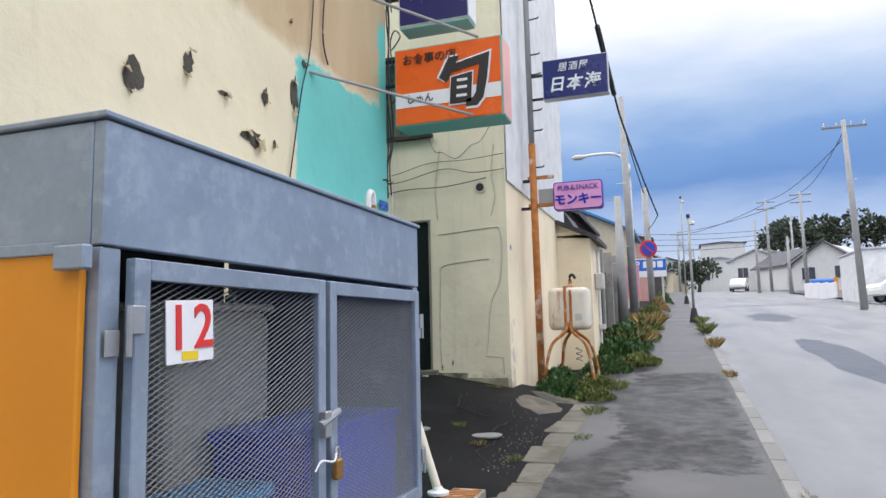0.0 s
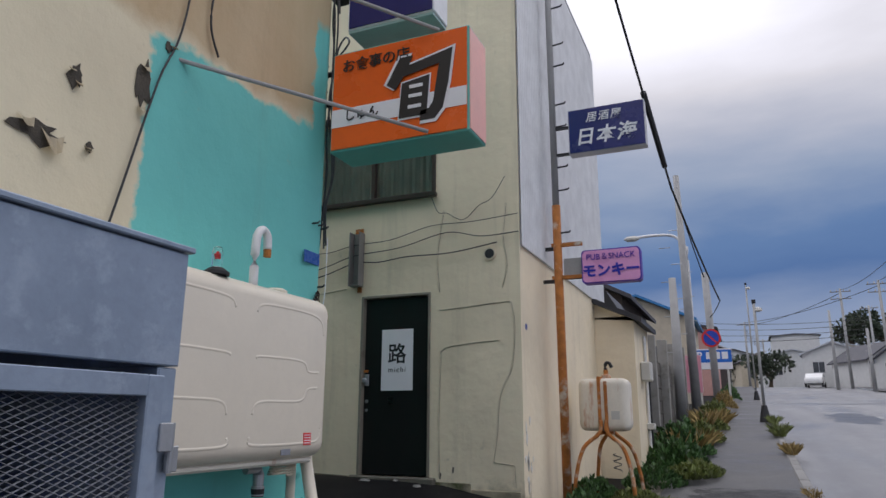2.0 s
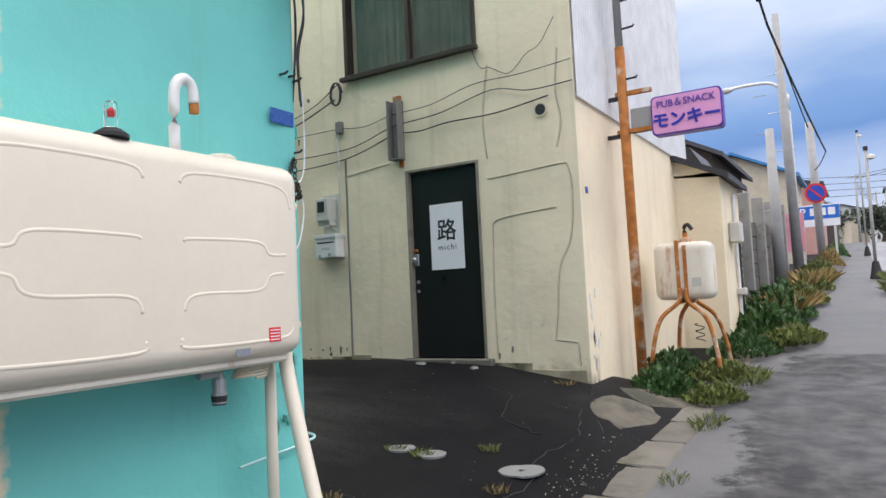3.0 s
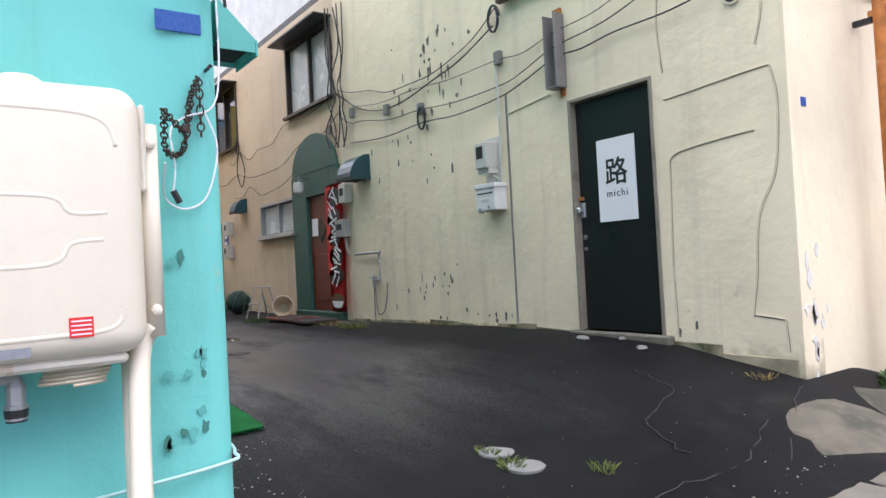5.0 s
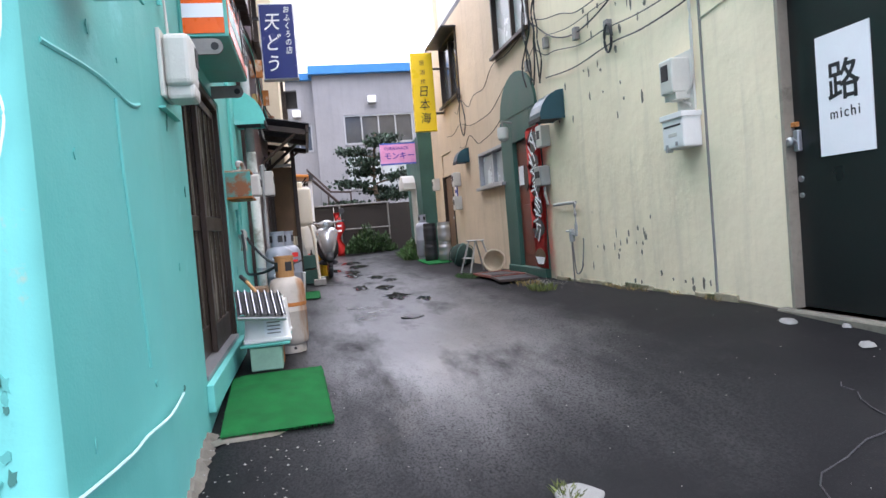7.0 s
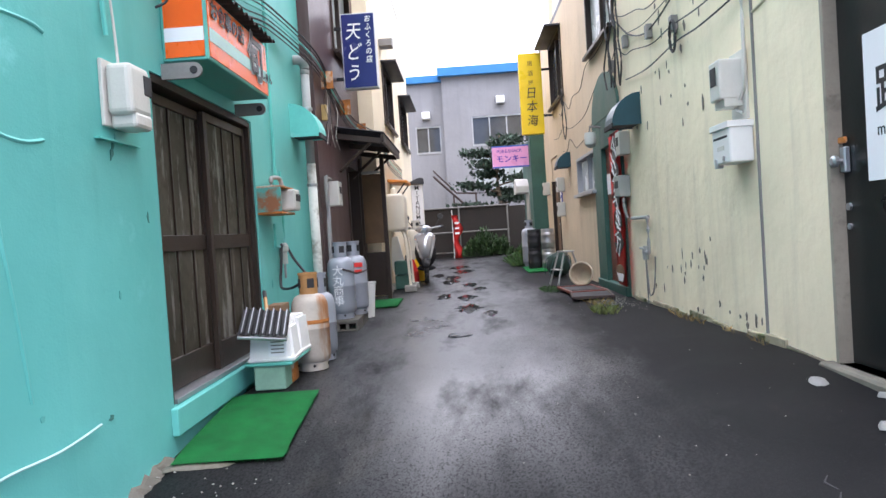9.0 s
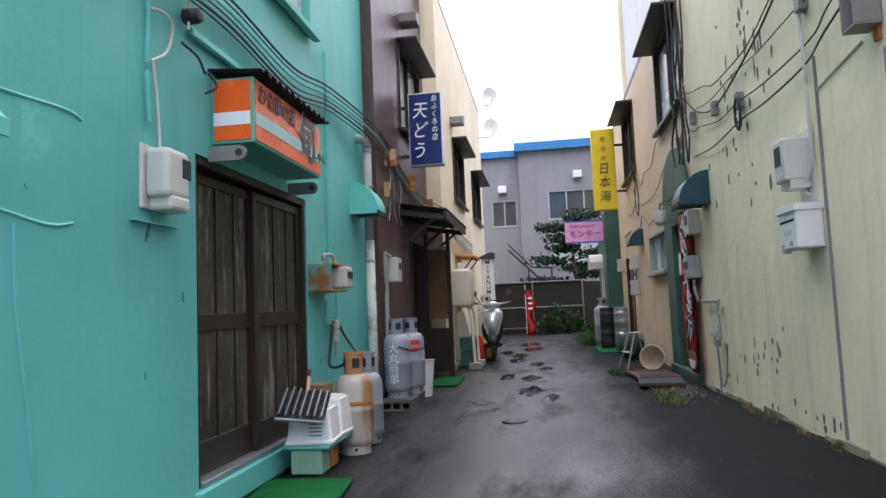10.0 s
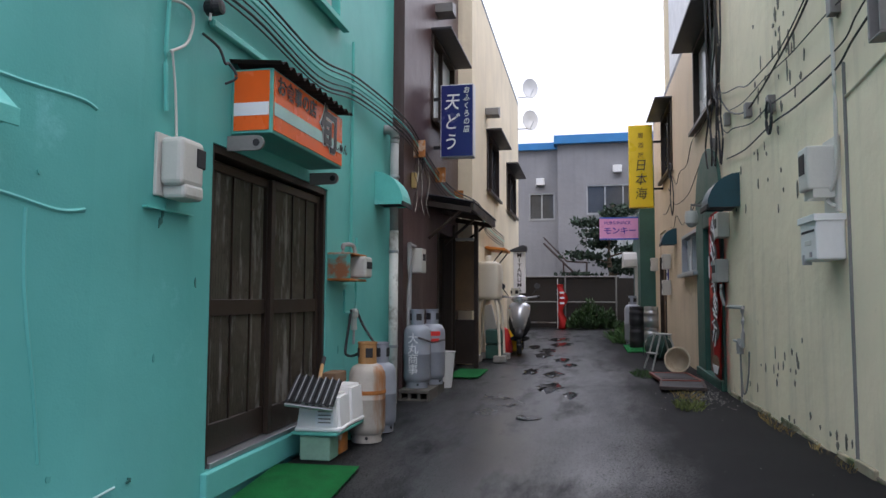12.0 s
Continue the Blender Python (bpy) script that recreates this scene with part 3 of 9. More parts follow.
for nm, args, col, lab in (
        ("ceiling_south", (-11.3, FACE_X, -14, LEFT_Y, 7.6, 7.75), M_ROOFDARK, "flat dark roof over the turquoise building"),
        ("ceiling_south_end", (-19.1, -11.3, -14, 5.45, 7.05, 7.15), M_ROOFDARK, "flat dark roof over the cream building"),
        ("ceiling_north", (-8.38, CORNER_X, RIGHT_Y, 13.4, 8.0, 8.15), M_ROOFDARK, "flat dark roof over the corner building"),
        ("ceiling_peach", (-15.7, -8.38, RIGHT_Y, 13.4, 5.5, 5.6), M_ROOFDARK, "flat dark roof over the peach building")):
    tagged(part(nm, box(*args), col), lab, "roof", kind="structure")


def corrugated(u0, u1, z0, z1, place, pitch=0.075, depth=0.014):
    """Upright corrugated sheet; place(u, z, d)."""
    bm = bmesh.new()
    n = int((u1 - u0) / pitch * 4)
    prev = None
    for i in range(n + 1):
        u = u0 + (u1 - u0) * i / n
        d = (0, depth, depth, 0)[i % 4]
        cur = [bm.verts.new(place(u, z, d)) for z in (z0, z1)] + [bm.verts.new(place(u, z, d - 0.03)) for z in (z0, z1)]
        if prev:
            bm.faces.new((prev[0], cur[0], cur[1], prev[1]))
            bm.faces.new((prev[2], prev[3], cur[3], cur[2]))
            bm.faces.new((prev[0], prev[2], cur[2], cur[0]))
            bm.faces.new((prev[1], cur[1], cur[3], prev[3]))
        prev = cur
    bmesh.ops.recalc_face_normals(bm, faces=bm.faces[:])
    return bm


tagged(part("cladding_street", corrugated(RIGHT_Y + 0.02, 13.4, 3.4, 8.0, lambda u, z, d: (CORNER_X + 0.02 + d, u, z)), M_WHITEMETAL), "white corrugated metal cladding over the street wall", "cladding", kind="structure")
tagged(part("cladding_alley_upper", corrugated(-15.7, -8.5, 5.6, 8.4, lambda u, z, d: (u, RIGHT_Y + 0.35 - d, z)), M_WHITEMETAL), "white corrugated metal upper storey", "cladding", kind="structure")
tagged(part("wall_alley_upper_north", box(-8.38, CORNER_X, RIGHT_Y + 0.004, RIGHT_Y + 0.25, 6.0, 8.0), M_CREAM_PLAIN), "cream upper wall over the alley", "wall", kind="structure")
# closing the rooms behind the openings
for nm, args in (("wall_back_south", (-19.0, FACE_X - 0.3, 1.6, 1.75, -0.5, 7.6)), ("wall_back_north", (-15.7, CORNER_X - 0.3, 13.25, 13.4, -0.5, 8.0)), ("wall_peach_end", (-15.7, -15.55, 8.9, 13.2, -0.5, 8.4))):
    tagged(part(nm, box(*args), M_CREAM_PLAIN), "plain inner wall closing the building", "wall", kind="structure")
# grey building across the end of the alley
g = thing("apartment_building", "grey rendered two-storey building with blue roof edge behind the alley", "building", (-25, 6.3, 0.5))
WINS = ((-1.03, -0.13, 4.09, 5.03, 0.0), (0.97, 3.4, 4.2, 5.2, 0.5), (0.97, 3.4, 2.6, 3.9, 0.5))
part("wall", wall_with_openings(-6, 0, -0.5, 6.55, 0.3, [WINS[0][:4]], lambda u, z, d: (-d, u, z)), M_GREYWALL, g)
part("wall", wall_with_openings(0, 7, -0.5, 6.62, 0.8, [w[:4] for w in WINS[1:]], lambda u, z, d: (0.5 - d, u, z)), M_GREYWALL, g)
part("roof", box(-4.2, 0.15, -6, 0.05, 6.55, 6.80, 0.01), M_BLUE, g, "bright blue metal roof edge")
part("roof", box(-4.2, 0.7, -0.12, 7, 6.62, 6.92, 0.01), M_BLUE, g, "bright blue metal roof edge")
part("wall", box(-4, -3.8, -6, 7, -0.5, 6.5), M_GREYWALL, g)
for y0, y1, z0, z1, x in WINS:
    w = part("window", box(x - 0.12, x - 0.1, y0, y1, z0, z1), M_DIMGLASS if z0 > 4 else M_FROST, g, "dark reflecting window pane" if z0 > 4 else "pale frosted lower window")
    fr = box(x - 0.1, x + 0.02, y0, y1, z0 - 0.04, z0 + 0.03)
    for k in range(5 if y1 - y0 > 2 else 3):
        a = y0 + (y1 - y0 - 0.045) * k / (4 if y1 - y0 > 2 else 2)
        box(x - 0.1, x - 0.02, a, a + 0.045, z0 + 0.03, z1 - 0.05, bm=fr)
    box(x - 0.1, x - 0.02, y0, y1, z1 - 0.05, z1, bm=fr)
    part("frame", fr, M_STEEL, w)
for y, z, x in ((-0.62, 5.4, 0), (2.0, 5.7, 0.5)):
    part("vent", box(x, x + 0.2, y - 0.15, y + 0.15, z - 0.13, z + 0.13, 0.02), M_WHITE, g, "square white wall vent")
st = thing("outside_stair", "rusty steel stair frame leaning by the grey building", "stair", (-24.2, 5.95, 0.9))
for x in (0.0, 0.5):
    part("stringer", tube([(x, -0.1, 2.75), (x, 0.9, 1.75)], 0.035, 6), M_RUSTDARK, st)
    part("handrail", tube([(x, -0.1, 2.95), (x, 0.65, 2.15), (x, 1.35, 2.1)], 0.022, 6), M_RUSTDARK, st)
part("landing", box(0, 0.5, 0.5, 1.35, 1.72, 1.78, 0.005), M_RUSTDARK, st)
for y in (0.55, 1.3):
    part("post", tube([(0.5, y, -0.6), (0.5, y, 2.12)], 0.03, 6), M_RUSTDARK, st)
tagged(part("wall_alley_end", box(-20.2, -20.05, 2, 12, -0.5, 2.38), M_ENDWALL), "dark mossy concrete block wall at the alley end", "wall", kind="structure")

# ---- waste cage on the pavement ----
def expanded_metal(y0, y1, z0, z1, x, cw=0.032, ch=0.0135, w=0.0012):
    """Diamond mesh of flat strands in the plane x."""
    V, F = [], []
    nz, ny = int((z1 - z0) / ch), int((y1 - y0) / (cw / 2))
    for j in range(nz + 1):
        for i in range(ny):
            up = i % 2
            ya, yb = y0 + i * cw / 2, y0 + (i + 1) * cw / 2
            za, zb = z0 + (j + (0.5 if up else 0)) * ch, z0 + (j + (0 if up else 0.5)) * ch
            if max(za, zb) > z1:
                continue
            n = len(V)
            V += [(x + 0.0015, ya, za - w), (x - 0.0015, ya, za + w), (x + 0.0015, yb, zb - w), (x - 0.0015, yb, zb + w)]
            F.append((n, n + 2, n + 3, n + 1))
            n = len(V)
            za, zb = z0 + (j + (0.5 if up else 1)) * ch, z0 + (j + (1 if up else 0.5)) * ch
            if max(za, zb) > z1:
                continue
            V += [(x + 0.0015, ya, za - w), (x - 0.0015, ya, za + w), (x + 0.0015, yb, zb - w), (x - 0.0015, yb, zb + w)]
            F.append((n, n + 2, n + 3, n + 1))
    me = bpy.data.meshes.new("mesh")
    me.from_pydata(V, [], F)
    bm = bmesh.new()
    bm.from_mesh(me)
    bpy.data.meshes.remove(me)
    return bm


M_MESH = surf("bare_steel_mesh", (0.17, 0.18, 0.20), 0.5, 0.3, vary=0.1, bump=0)
# the shade inside the cage is put into this board colour
M_DARKCAGE = surf("dark_board_for_unlit_inside", (0.05, 0.055, 0.05), 0.8, vary=0.3)
M_BLUEBIN = surf("dark_blue_plastic", (0.02, 0.09, 0.72), 0.4, vary=0.12)
M_LIGHTBLUE = surf("light_blue_plastic", (0.06, 0.42, 0.85), 0.45, vary=0.1)


def waste_cage():
    c = thing("garbage_cage", "galvanised steel waste cage with padlocked mesh doors", "cage", (-1.1, 1.97, 0.13))
    Y0, Y1, B = -0.88, 0.91, -0.98
    for x in (0, B):
        for y in (Y0, Y1):
            part("post", box(min(x, x - 0.05) if x == 0 else x, 0 if x == 0 else x + 0.05, y if y < 0 else y - 0.055, y + 0.055 if y < 0 else y, 0, 1.55, 0.004), M_GALV, c)
    part("header_panel", box(-0.03, 0.004, Y0, Y1, 1.553, 1.815, 0.003), M_GALV, c, "mottled galvanised header sheet")
    part("header_panel", box(B, -0.032, Y0, Y0 + 0.03, 1.553, 1.815, 0.003), M_GALV, c, "mottled galvanised header sheet")
    part("header_panel", box(B, -0.032, Y1 - 0.03, Y1, 1.553, 1.815, 0.003), M_GALV, c)
    # back board added to shut out light from behind; dark like the unlit inside
    part("back_panel", box(B - 0.02, B, Y0 + 0.06, Y1 - 0.06, 0.1, 1.815), M_DARKCAGE, c, "dark board added to keep the cage inside unlit")
    part("inner_board", box(B + 0.05, -0.06, Y0 + 0.002, Y0 + 0.012, 0.1, 1.55), M_DARKCAGE, c)
    part("side_panel", box(B + 0.05, -0.05, Y1 - 0.03, Y1 - 0.01, 0.1, 1.553), M_GALV, c)
    part("roof", box(B - 0.03, 0.014, Y0 - 0.012, Y1 + 0.012, 1.818, 1.832, 0.003), M_GALV, c, "thin pale sheet roof with rolled edge")
    part("floor_pan", box(B, -0.05, Y0 + 0.05, Y1 - 0.05, 0.08, 0.12), M_GALV, c)
    part("skirt_panel", box(-0.03, -0.005, Y0 + 0.06, Y1 - 0.06, 0.06, 0.62, 0.003), M_GALV, c)
    part("orange_board", box(B, -0.03, Y0 - 0.022, Y0 - 0.004, 0.1, 1.535, 0.003), M_ORANGE, c, "plain orange board screwed to the cage side")
    part("bracket", box(-0.075, 0.006, Y0 - 0.05, Y0 - 0.024, 1.50, 1.55, 0.004), M_GALV, c)
    part("bracket", box(-0.3, -0.08, Y0 - 0.03, Y0 - 0.024, 1.535, 1.56, 0.002), M_GALV, c)
    for a, q in ((Y0 + 0.065, 0.008), (0.04, Y1 - 0.062)):
        d = part("door", box(0.0, 0.03, a, a + 0.045, 0.66, 1.53, 0.003), M_GALV, c, "angle-steel door frame filled with diamond mesh")
        part("stile", box(0.0, 0.03, q - 0.045, q, 0.66, 1.53, 0.003), M_GALV, d)
        part("rail", box(0.001, 0.029, a + 0.045, q - 0.045, 1.485, 1.53, 0.002), M_GALV, d)
        part("rail", box(0.001, 0.029, a + 0.045, q - 0.045, 0.66, 0.71, 0.002), M_GALV, d)
        part("wire_mesh", expanded_metal(a + 0.04, q - 0.04, 0.7, 1.49, 0.012), M_MESH, d, "rusting grey diamond steel mesh")
    for y, zz in ((Y0 + 0.05, 1.37), (Y1 - 0.03, 1.37), (Y0 + 0.05, 0.8), (Y1 - 0.03, 0.8)):
        q = 1 if y < 0 else -1
        h = box(0.03, 0.038, y - 0.018 + 0.02 * q, y + 0.018 + 0.02 * q, zz, zz + 0.06, 0.002)
        box(0.006, 0.014, y - 0.018 - 0.025 * q, y + 0.018 - 0.025 * q, zz - 0.045, zz + 0.01, 0.002, bm=h)
        tube([(0.03, y, zz - 0.045), (0.03, y, zz + 0.06)], 0.007, bm=h)
        part("hinge", h, M_STEEL, c, "weathered steel hinge")
    l = tube([(0.045, -0.06, 1.08), (0.045, 0.06, 1.11)], 0.013)
    box(0.03, 0.055, -0.04, 0.0, 1.04, 1.12, 0.003, bm=l)
    part("latch", l, M_STEEL, c)
    p = box(0.035, 0.06, 0.028, 0.068, 0.90, 0.965, 0.006)
    part("padlock", p, surf("old_brass", (0.36, 0.19, 0.05), 0.4, 0.7), c, "brass padlock on a white cord")
    part("shackle", tube(bent([(0.047, 0.036, 0.965), (0.047, 0.036, 0.99), (0.047, 0.048, 1.0), (0.047, 0.06, 0.99), (0.047, 0.06, 0.965)]), 0.004), M_STEEL, c)
    part("cord", tube(bent([(0.047, 0.04, 0.985), (0.06, 0.0, 0.965), (0.05, -0.06, 0.975), (0.045, -0.09, 0.95)]), 0.0035, 6), M_SIGNWHITE, c)
    pl = part("number_plate", moved(box(-0.004, 0, -0.082, 0.082, -0.072, 0.072, 0.001), pose(0.022, -0.63, 1.375, 2.5, 0, 0)), M_SIGNWHITE, c, "white enamel plate with red stencilled 12")
    part("lettering", moved(text_bm("12", 0.145, 0.0015, 1.2, bold=0.012), pose(0.0235, -0.63, 1.380, 2.5, 0, 0) @ pose(0, 0, 0, 0, 0, 90)), M_RED, pl)
    part("sticker", moved(box(0, 0.001, -0.03, 0.025, -0.066, -0.046), pose(0.0225, -0.63, 1.375)), M_YELLOW, pl)
    b = thing("storage_bin", "white plastic bin inside the waste cage", "bin", (-1.75, 2.22, 0.25))
    part("body", box(-0.16, 0.16, -0.34, 0.26, 0, 1.33, 0.05, seg=3), M_TANK, b)
    part("lid", box(-0.17, 0.17, -0.35, 0.27, 1.332, 1.36, 0.01), M_TANK, b)
    b = thing("blue_crate", "dark blue plastic crate inside the waste cage", "crate", (-1.36, 2.47, 0.40))
    part("body", box(-0.2, 0.18, -0.42, 0.34, -0.15, 0.74, 0.012), M_BLUEBIN, b)
    part("rim", box(-0.21, 0.19, -0.43, 0.35, 0.72, 0.76, 0.006), M_BLUEBIN, b)
    b = thing("blue_crate", "light blue plastic crate inside the waste cage", "crate", (-1.32, 1.62, 0.42))
    part("body", box(-0.14, 0.1, -0.28, 0.28, -0.17, 0.60, 0.012), M_LIGHTBLUE, b)
    part("rim", box(-0.15, 0.11, -0.29, 0.29, 0.58, 0.62, 0.006), M_LIGHTBLUE, b)


waste_cage()


# ---- oil tank on the street wall ----

def oil_tank():
    t = thing("oil_tank", "ivory enamelled heating-oil tank on pipe legs, rust along the seam", "tank", (-1.85, 4.015, 0.4))
    part("body", box(-0.31, 0, -0.67, 0.675, 0.985, 1.752, 0.07, seg=5), M_TANK, t, smooth=True)
    for sy in (-1, 1):
        up = [(sy * 0.07, 1.62), (sy * 0.13, 1.66), (sy * 0.45, 1.665), (sy * 0.57, 1.64), (sy * 0.6, 1.57)]
        mid = [(sy * 0.08, 1.42), (sy * 0.13, 1.43), (sy * 0.42, 1.43), (sy * 0.48, 1.385), (sy * 0.57, 1.385)]
        low = [(sy * 0.08, 1.18), (sy * 0.13, 1.235), (sy * 0.42, 1.245), (sy * 0.48, 1.30), (sy * 0.56, 1.31)]
        bot = [(sy * 0.07, 1.09), (sy * 0.1, 1.055), (sy * 0.5, 1.055), (sy * 0.59, 1.075), (sy * 0.6, 1.13)]
        for p in (up, mid, low, bot):
            part("pressed_rib", tube([(q.x, q.y, q.z) for q in bent([(-0.0100, y, z) for y, z in p], 5)], 0.0120, 10), M_TANK, t, smooth=True)
    part("seam", box(-0.18, -0.16, -0.672, 0.672, 0.98, 1.754, 0.004), M_RUSTTANK, t, "rust-streaked welded seam")
    part("sump", box(-0.25, -0.05, -0.55, 0.62, 0.958, 0.99, 0.01), M_RUSTTANK, t)
    n = [(-0.06, 0.10 + a, z + 0.03) for a, z in ((0, 1.71), (0, 1.9), (0.012, 1.96), (0.045, 1.985), (0.078, 1.96), (0.085, 1.9))]
    v = part("vent_pipe", tube(bent(n, 4), 0.02, 10), M_WHITE, t, "white swan-neck vent pipe", smooth=True)
    part("pipe_end", tube([(-0.06, 0.185, 1.93), (-0.06, 0.186, 1.895)], 0.018, 10), M_RUST, v)
    part("filler_cap", moved(lathe([(0.06, 0), (0.06, 0.025), (0.045, 0.035), (0.02, 0.036)], 16), pose(-0.15, 0.38, 1.748)), M_TANK, t)
    gz = part("gauge_base", moved(lathe([(0.055, 0), (0.055, 0.012), (0.03, 0.03), (0.022, 0.032)], 16), pose(-0.06, -0.14, 1.748)), M_DARK, t)
    part("gauge_glass", moved(lathe([(0.022, 0), (0.024, 0.06), (0.018, 0.085), (0.006, 0.09)], 14), pose(-0.06, -0.14, 1.781)), M_GLASS, gz)
    part("float", moved(lathe([(0.008, 0), (0.01, 0.02), (0.003, 0.03)], 8), pose(-0.06, -0.14, 1.816)), M_RED, gz)
    f = part("drain_filter", moved(lathe([(0.028, -0.09), (0.03, -0.05), (0.024, -0.048), (0.026, 0), (0.014, 0.03)], 12), pose(-0.15, 0.345, 0.915)), M_STEEL, t)
    part("bowl", moved(lathe([(0.027, -0.085), (0.031, -0.05)], 12), pose(-0.15, 0.345, 0.905)), M_DARK, f)
    part("valve", tube([(-0.15, 0.25, 0.94), (-0.15, 0.345, 0.94)], 0.018), M_STEEL, t)
    coil = [(-0.13 + 0.035 * math.cos(a), 0.48 + 0.085 * math.sin(a) + a * 0.0008, 0.905 + a * 0.0019) for a in [k * 0.5 for k in range(56)]]
    part("copper_coil", tube(coil, 0.0055, 6), surf("pale_copper_tube", (0.62, 0.55, 0.42), 0.4, 0.3), t, "coiled cream-coated feed pipe")
    part("leg", tube([(-0.115, 0.708, 1.66), (-0.115, 0.708, 1.02)], 0.030, 12), M_TANK, t, smooth=True)
    for z in (1.6, 1.1):
        part("bolt", moved(lathe([(0.018, 0), (0.016, 0.012), (0.006, 0.016)], 8), pose(-0.085, 0.708, z, 0, 90, 0)), M_TANK, t)
    part("end_plate", box(-0.2, -0.05, 0.672, 0.692, 1.45, 1.71, 0.008), M_RUSTTANK, t, "rust-streaked end plate")
    part("leg", tube([(-0.185, 0.645, 1.05), (-0.185, 0.645, -0.05)], 0.024, 10), M_TANK, t, smooth=True)
    part("leg", tube(bent([(-0.115, 0.705, 1.05), (-0.108, 0.66, 0.95), (0.055, 0.617, 0.46), (0.215, 0.595, -0.02)], 5), 0.030, 12), M_TANK, t, "slanted white pipe leg", smooth=True)
    part("foot", moved(lathe([(0.075, 0), (0.075, 0.018), (0.04, 0.03), (0.03, 0.05)], 14), pose(0.215, 0.595, -0.035)), M_WHITE, t)
    part("leg", tube([(-0.08, -0.7, 1.2), (-0.08, -0.7, -0.16)], 0.028, 10), M_TANK, t)
    part("leg", tube([(-0.25, -0.7, 1.2), (-0.25, -0.7, -0.16)], 0.024, 10), M_TANK, t)
    part("sticker", box(0.0, 0.002, 0.465, 0.525, 1.045, 1.10), M_RED, t, "small red warning sticker with white bars")
    for k in range(4):
        part("sticker_bar", box(0.0022, 0.003, 0.47, 0.52, 1.052 + k * 0.012, 1.056 + k * 0.012), M_SIGNWHITE, t)
    s2 = part("maker_plate", moved(box(0, 0.0015, -0.035, 0.035, -0.017, 0.017), pose(-0.006, 0.34, 1.022)), surf("foil_label", (0.30, 0.31, 0.34), 0.35, 0.5), t)
    drain = thing("drain_cover", "small iron drain grating under the tank foot", "drain", (-1.5, 4.67, 0.30))
    part("frame", box(-0.1, 0.14, -0.17, 0.17, 0, 0.06, 0.006), M_CONC, drain)
    for k in range(6):
        part("bar", box(-0.085, 0.125, -0.14 + k * 0.05, -0.12 + k * 0.05, 0.06, 0.066), M_RUST, drain)


oil_tank()


# ---- chain, cords and pipes at the corner of the turquoise building ----
def link_chain(name, pts, label):
    ob = thing(name, label, "chain", pts[0])
    line = bent(pts, 8)
    o = Vector(pts[0])
    for i, (a, q) in enumerate(zip(line[::1], line[1::1])):
        d = (q - a)
        m = Matrix.Translation(a - o) @ d.to_track_quat("X", "Z").to_matrix().to_4x4() @ pose(0, 0, 0, 90 * (i % 2) + 20, 0, 0)
        L, w = d.length * 0.68, 0.011
        ring = [(math.cos(k * math.tau / 10) * L, math.sin(k * math.tau / 10) * w, 0) for k in range(11)]
        part("link", moved(tube(ring, 0.003, 5), m), M_CHAIN, ob)


M_CHAIN = surf("rusty_chain", (0.07, 0.045, 0.035), 0.6, 0.6, vary=0.3)
FX = CORNER_FX + 0.02
link_chain("chain", [(-1.95, 4.77, 2.11), (-2.0, 4.84, 2.06), (-2.1, 4.88, 2.1), (FX, 4.90, 2.2), (FX, 4.93, 2.27)], "rusty steel chain hooked to the turquoise wall")
link_chain("chain", [(FX, 4.93, 2.25), (FX, 4.93, 2.06)], "rusty steel chain end hanging from a hook")
link_chain("chain", [(-1.98, 4.78, 2.09), (-2.05, 4.80, 2.0), (-2.12, 4.87, 2.02), (FX, 4.90, 2.19)], "rusty steel chain hooked to the turquoise wall")


def cord(name, pts, r, mat, label, category="cable", n=6, sides=6):
    p0 = Vector(pts[0])
    ob = part(name, tube([q - p0 for q in bent(pts, n)], r, sides), mat, label="")
    ob.location = p0
    return tagged(ob, label, category)


cord("hanging_cord", [(FX, 5.0, 2.6), (FX, 5.0, 2.3), (FX, 4.97, 2.17), (FX, 4.88, 2.13), (FX, 4.83, 2.08), (FX, 4.84, 1.96), (FX, 4.83, 1.88)], 0.0035, M_SIGNWHITE, "loose white cord hanging on the turquoise wall")
cord("hanging_cord", [(FX, 4.94, 2.16), (FX, 4.98, 2.05), (FX, 4.97, 1.95), (FX, 4.93, 1.85), (FX, 4.86, 1.82), (-2.1, 4.80, 1.86), (-1.97, 4.775, 1.95)], 0.0035, M_SIGNWHITE, "loose white cord looped beside the tank")
cord("plug", [(FX, 4.83, 1.88), (FX, 4.84, 1.86), (FX, 4.85, 1.84)], 0.011, M_DARK, "black plug at the end of a cord", "plug")
tagged(part("blue_plate", box(CORNER_FX, CORNER_FX + 0.006, 4.80, 4.95, 2.42, 2.49, 0.002), surf("blue_enamel", (0.02, 0.10, 0.38), 0.3)), "small blue enamel plate on the turquoise corner", "plate")
cord("conduit", [(FX, 4.55, 0.93), (FX, 4.72, 0.94), (FX, 4.88, 0.95), (FX, 5.0, 0.965), (CORNER_FX - 0.005, 5.0, 0.98), (-2.25, 5.03, 0.976), (-2.62, 5.07, 0.97), (-2.8, 5.085, 0.982), (-3.08, 5.11, 0.979), (-3.38, 5.11, 1.0)], 0.006, surf("pale_teal_conduit", (0.42, 0.66, 0.64), 0.5), "pale painted conduit running round the turquoise corner", "pipe", 5)
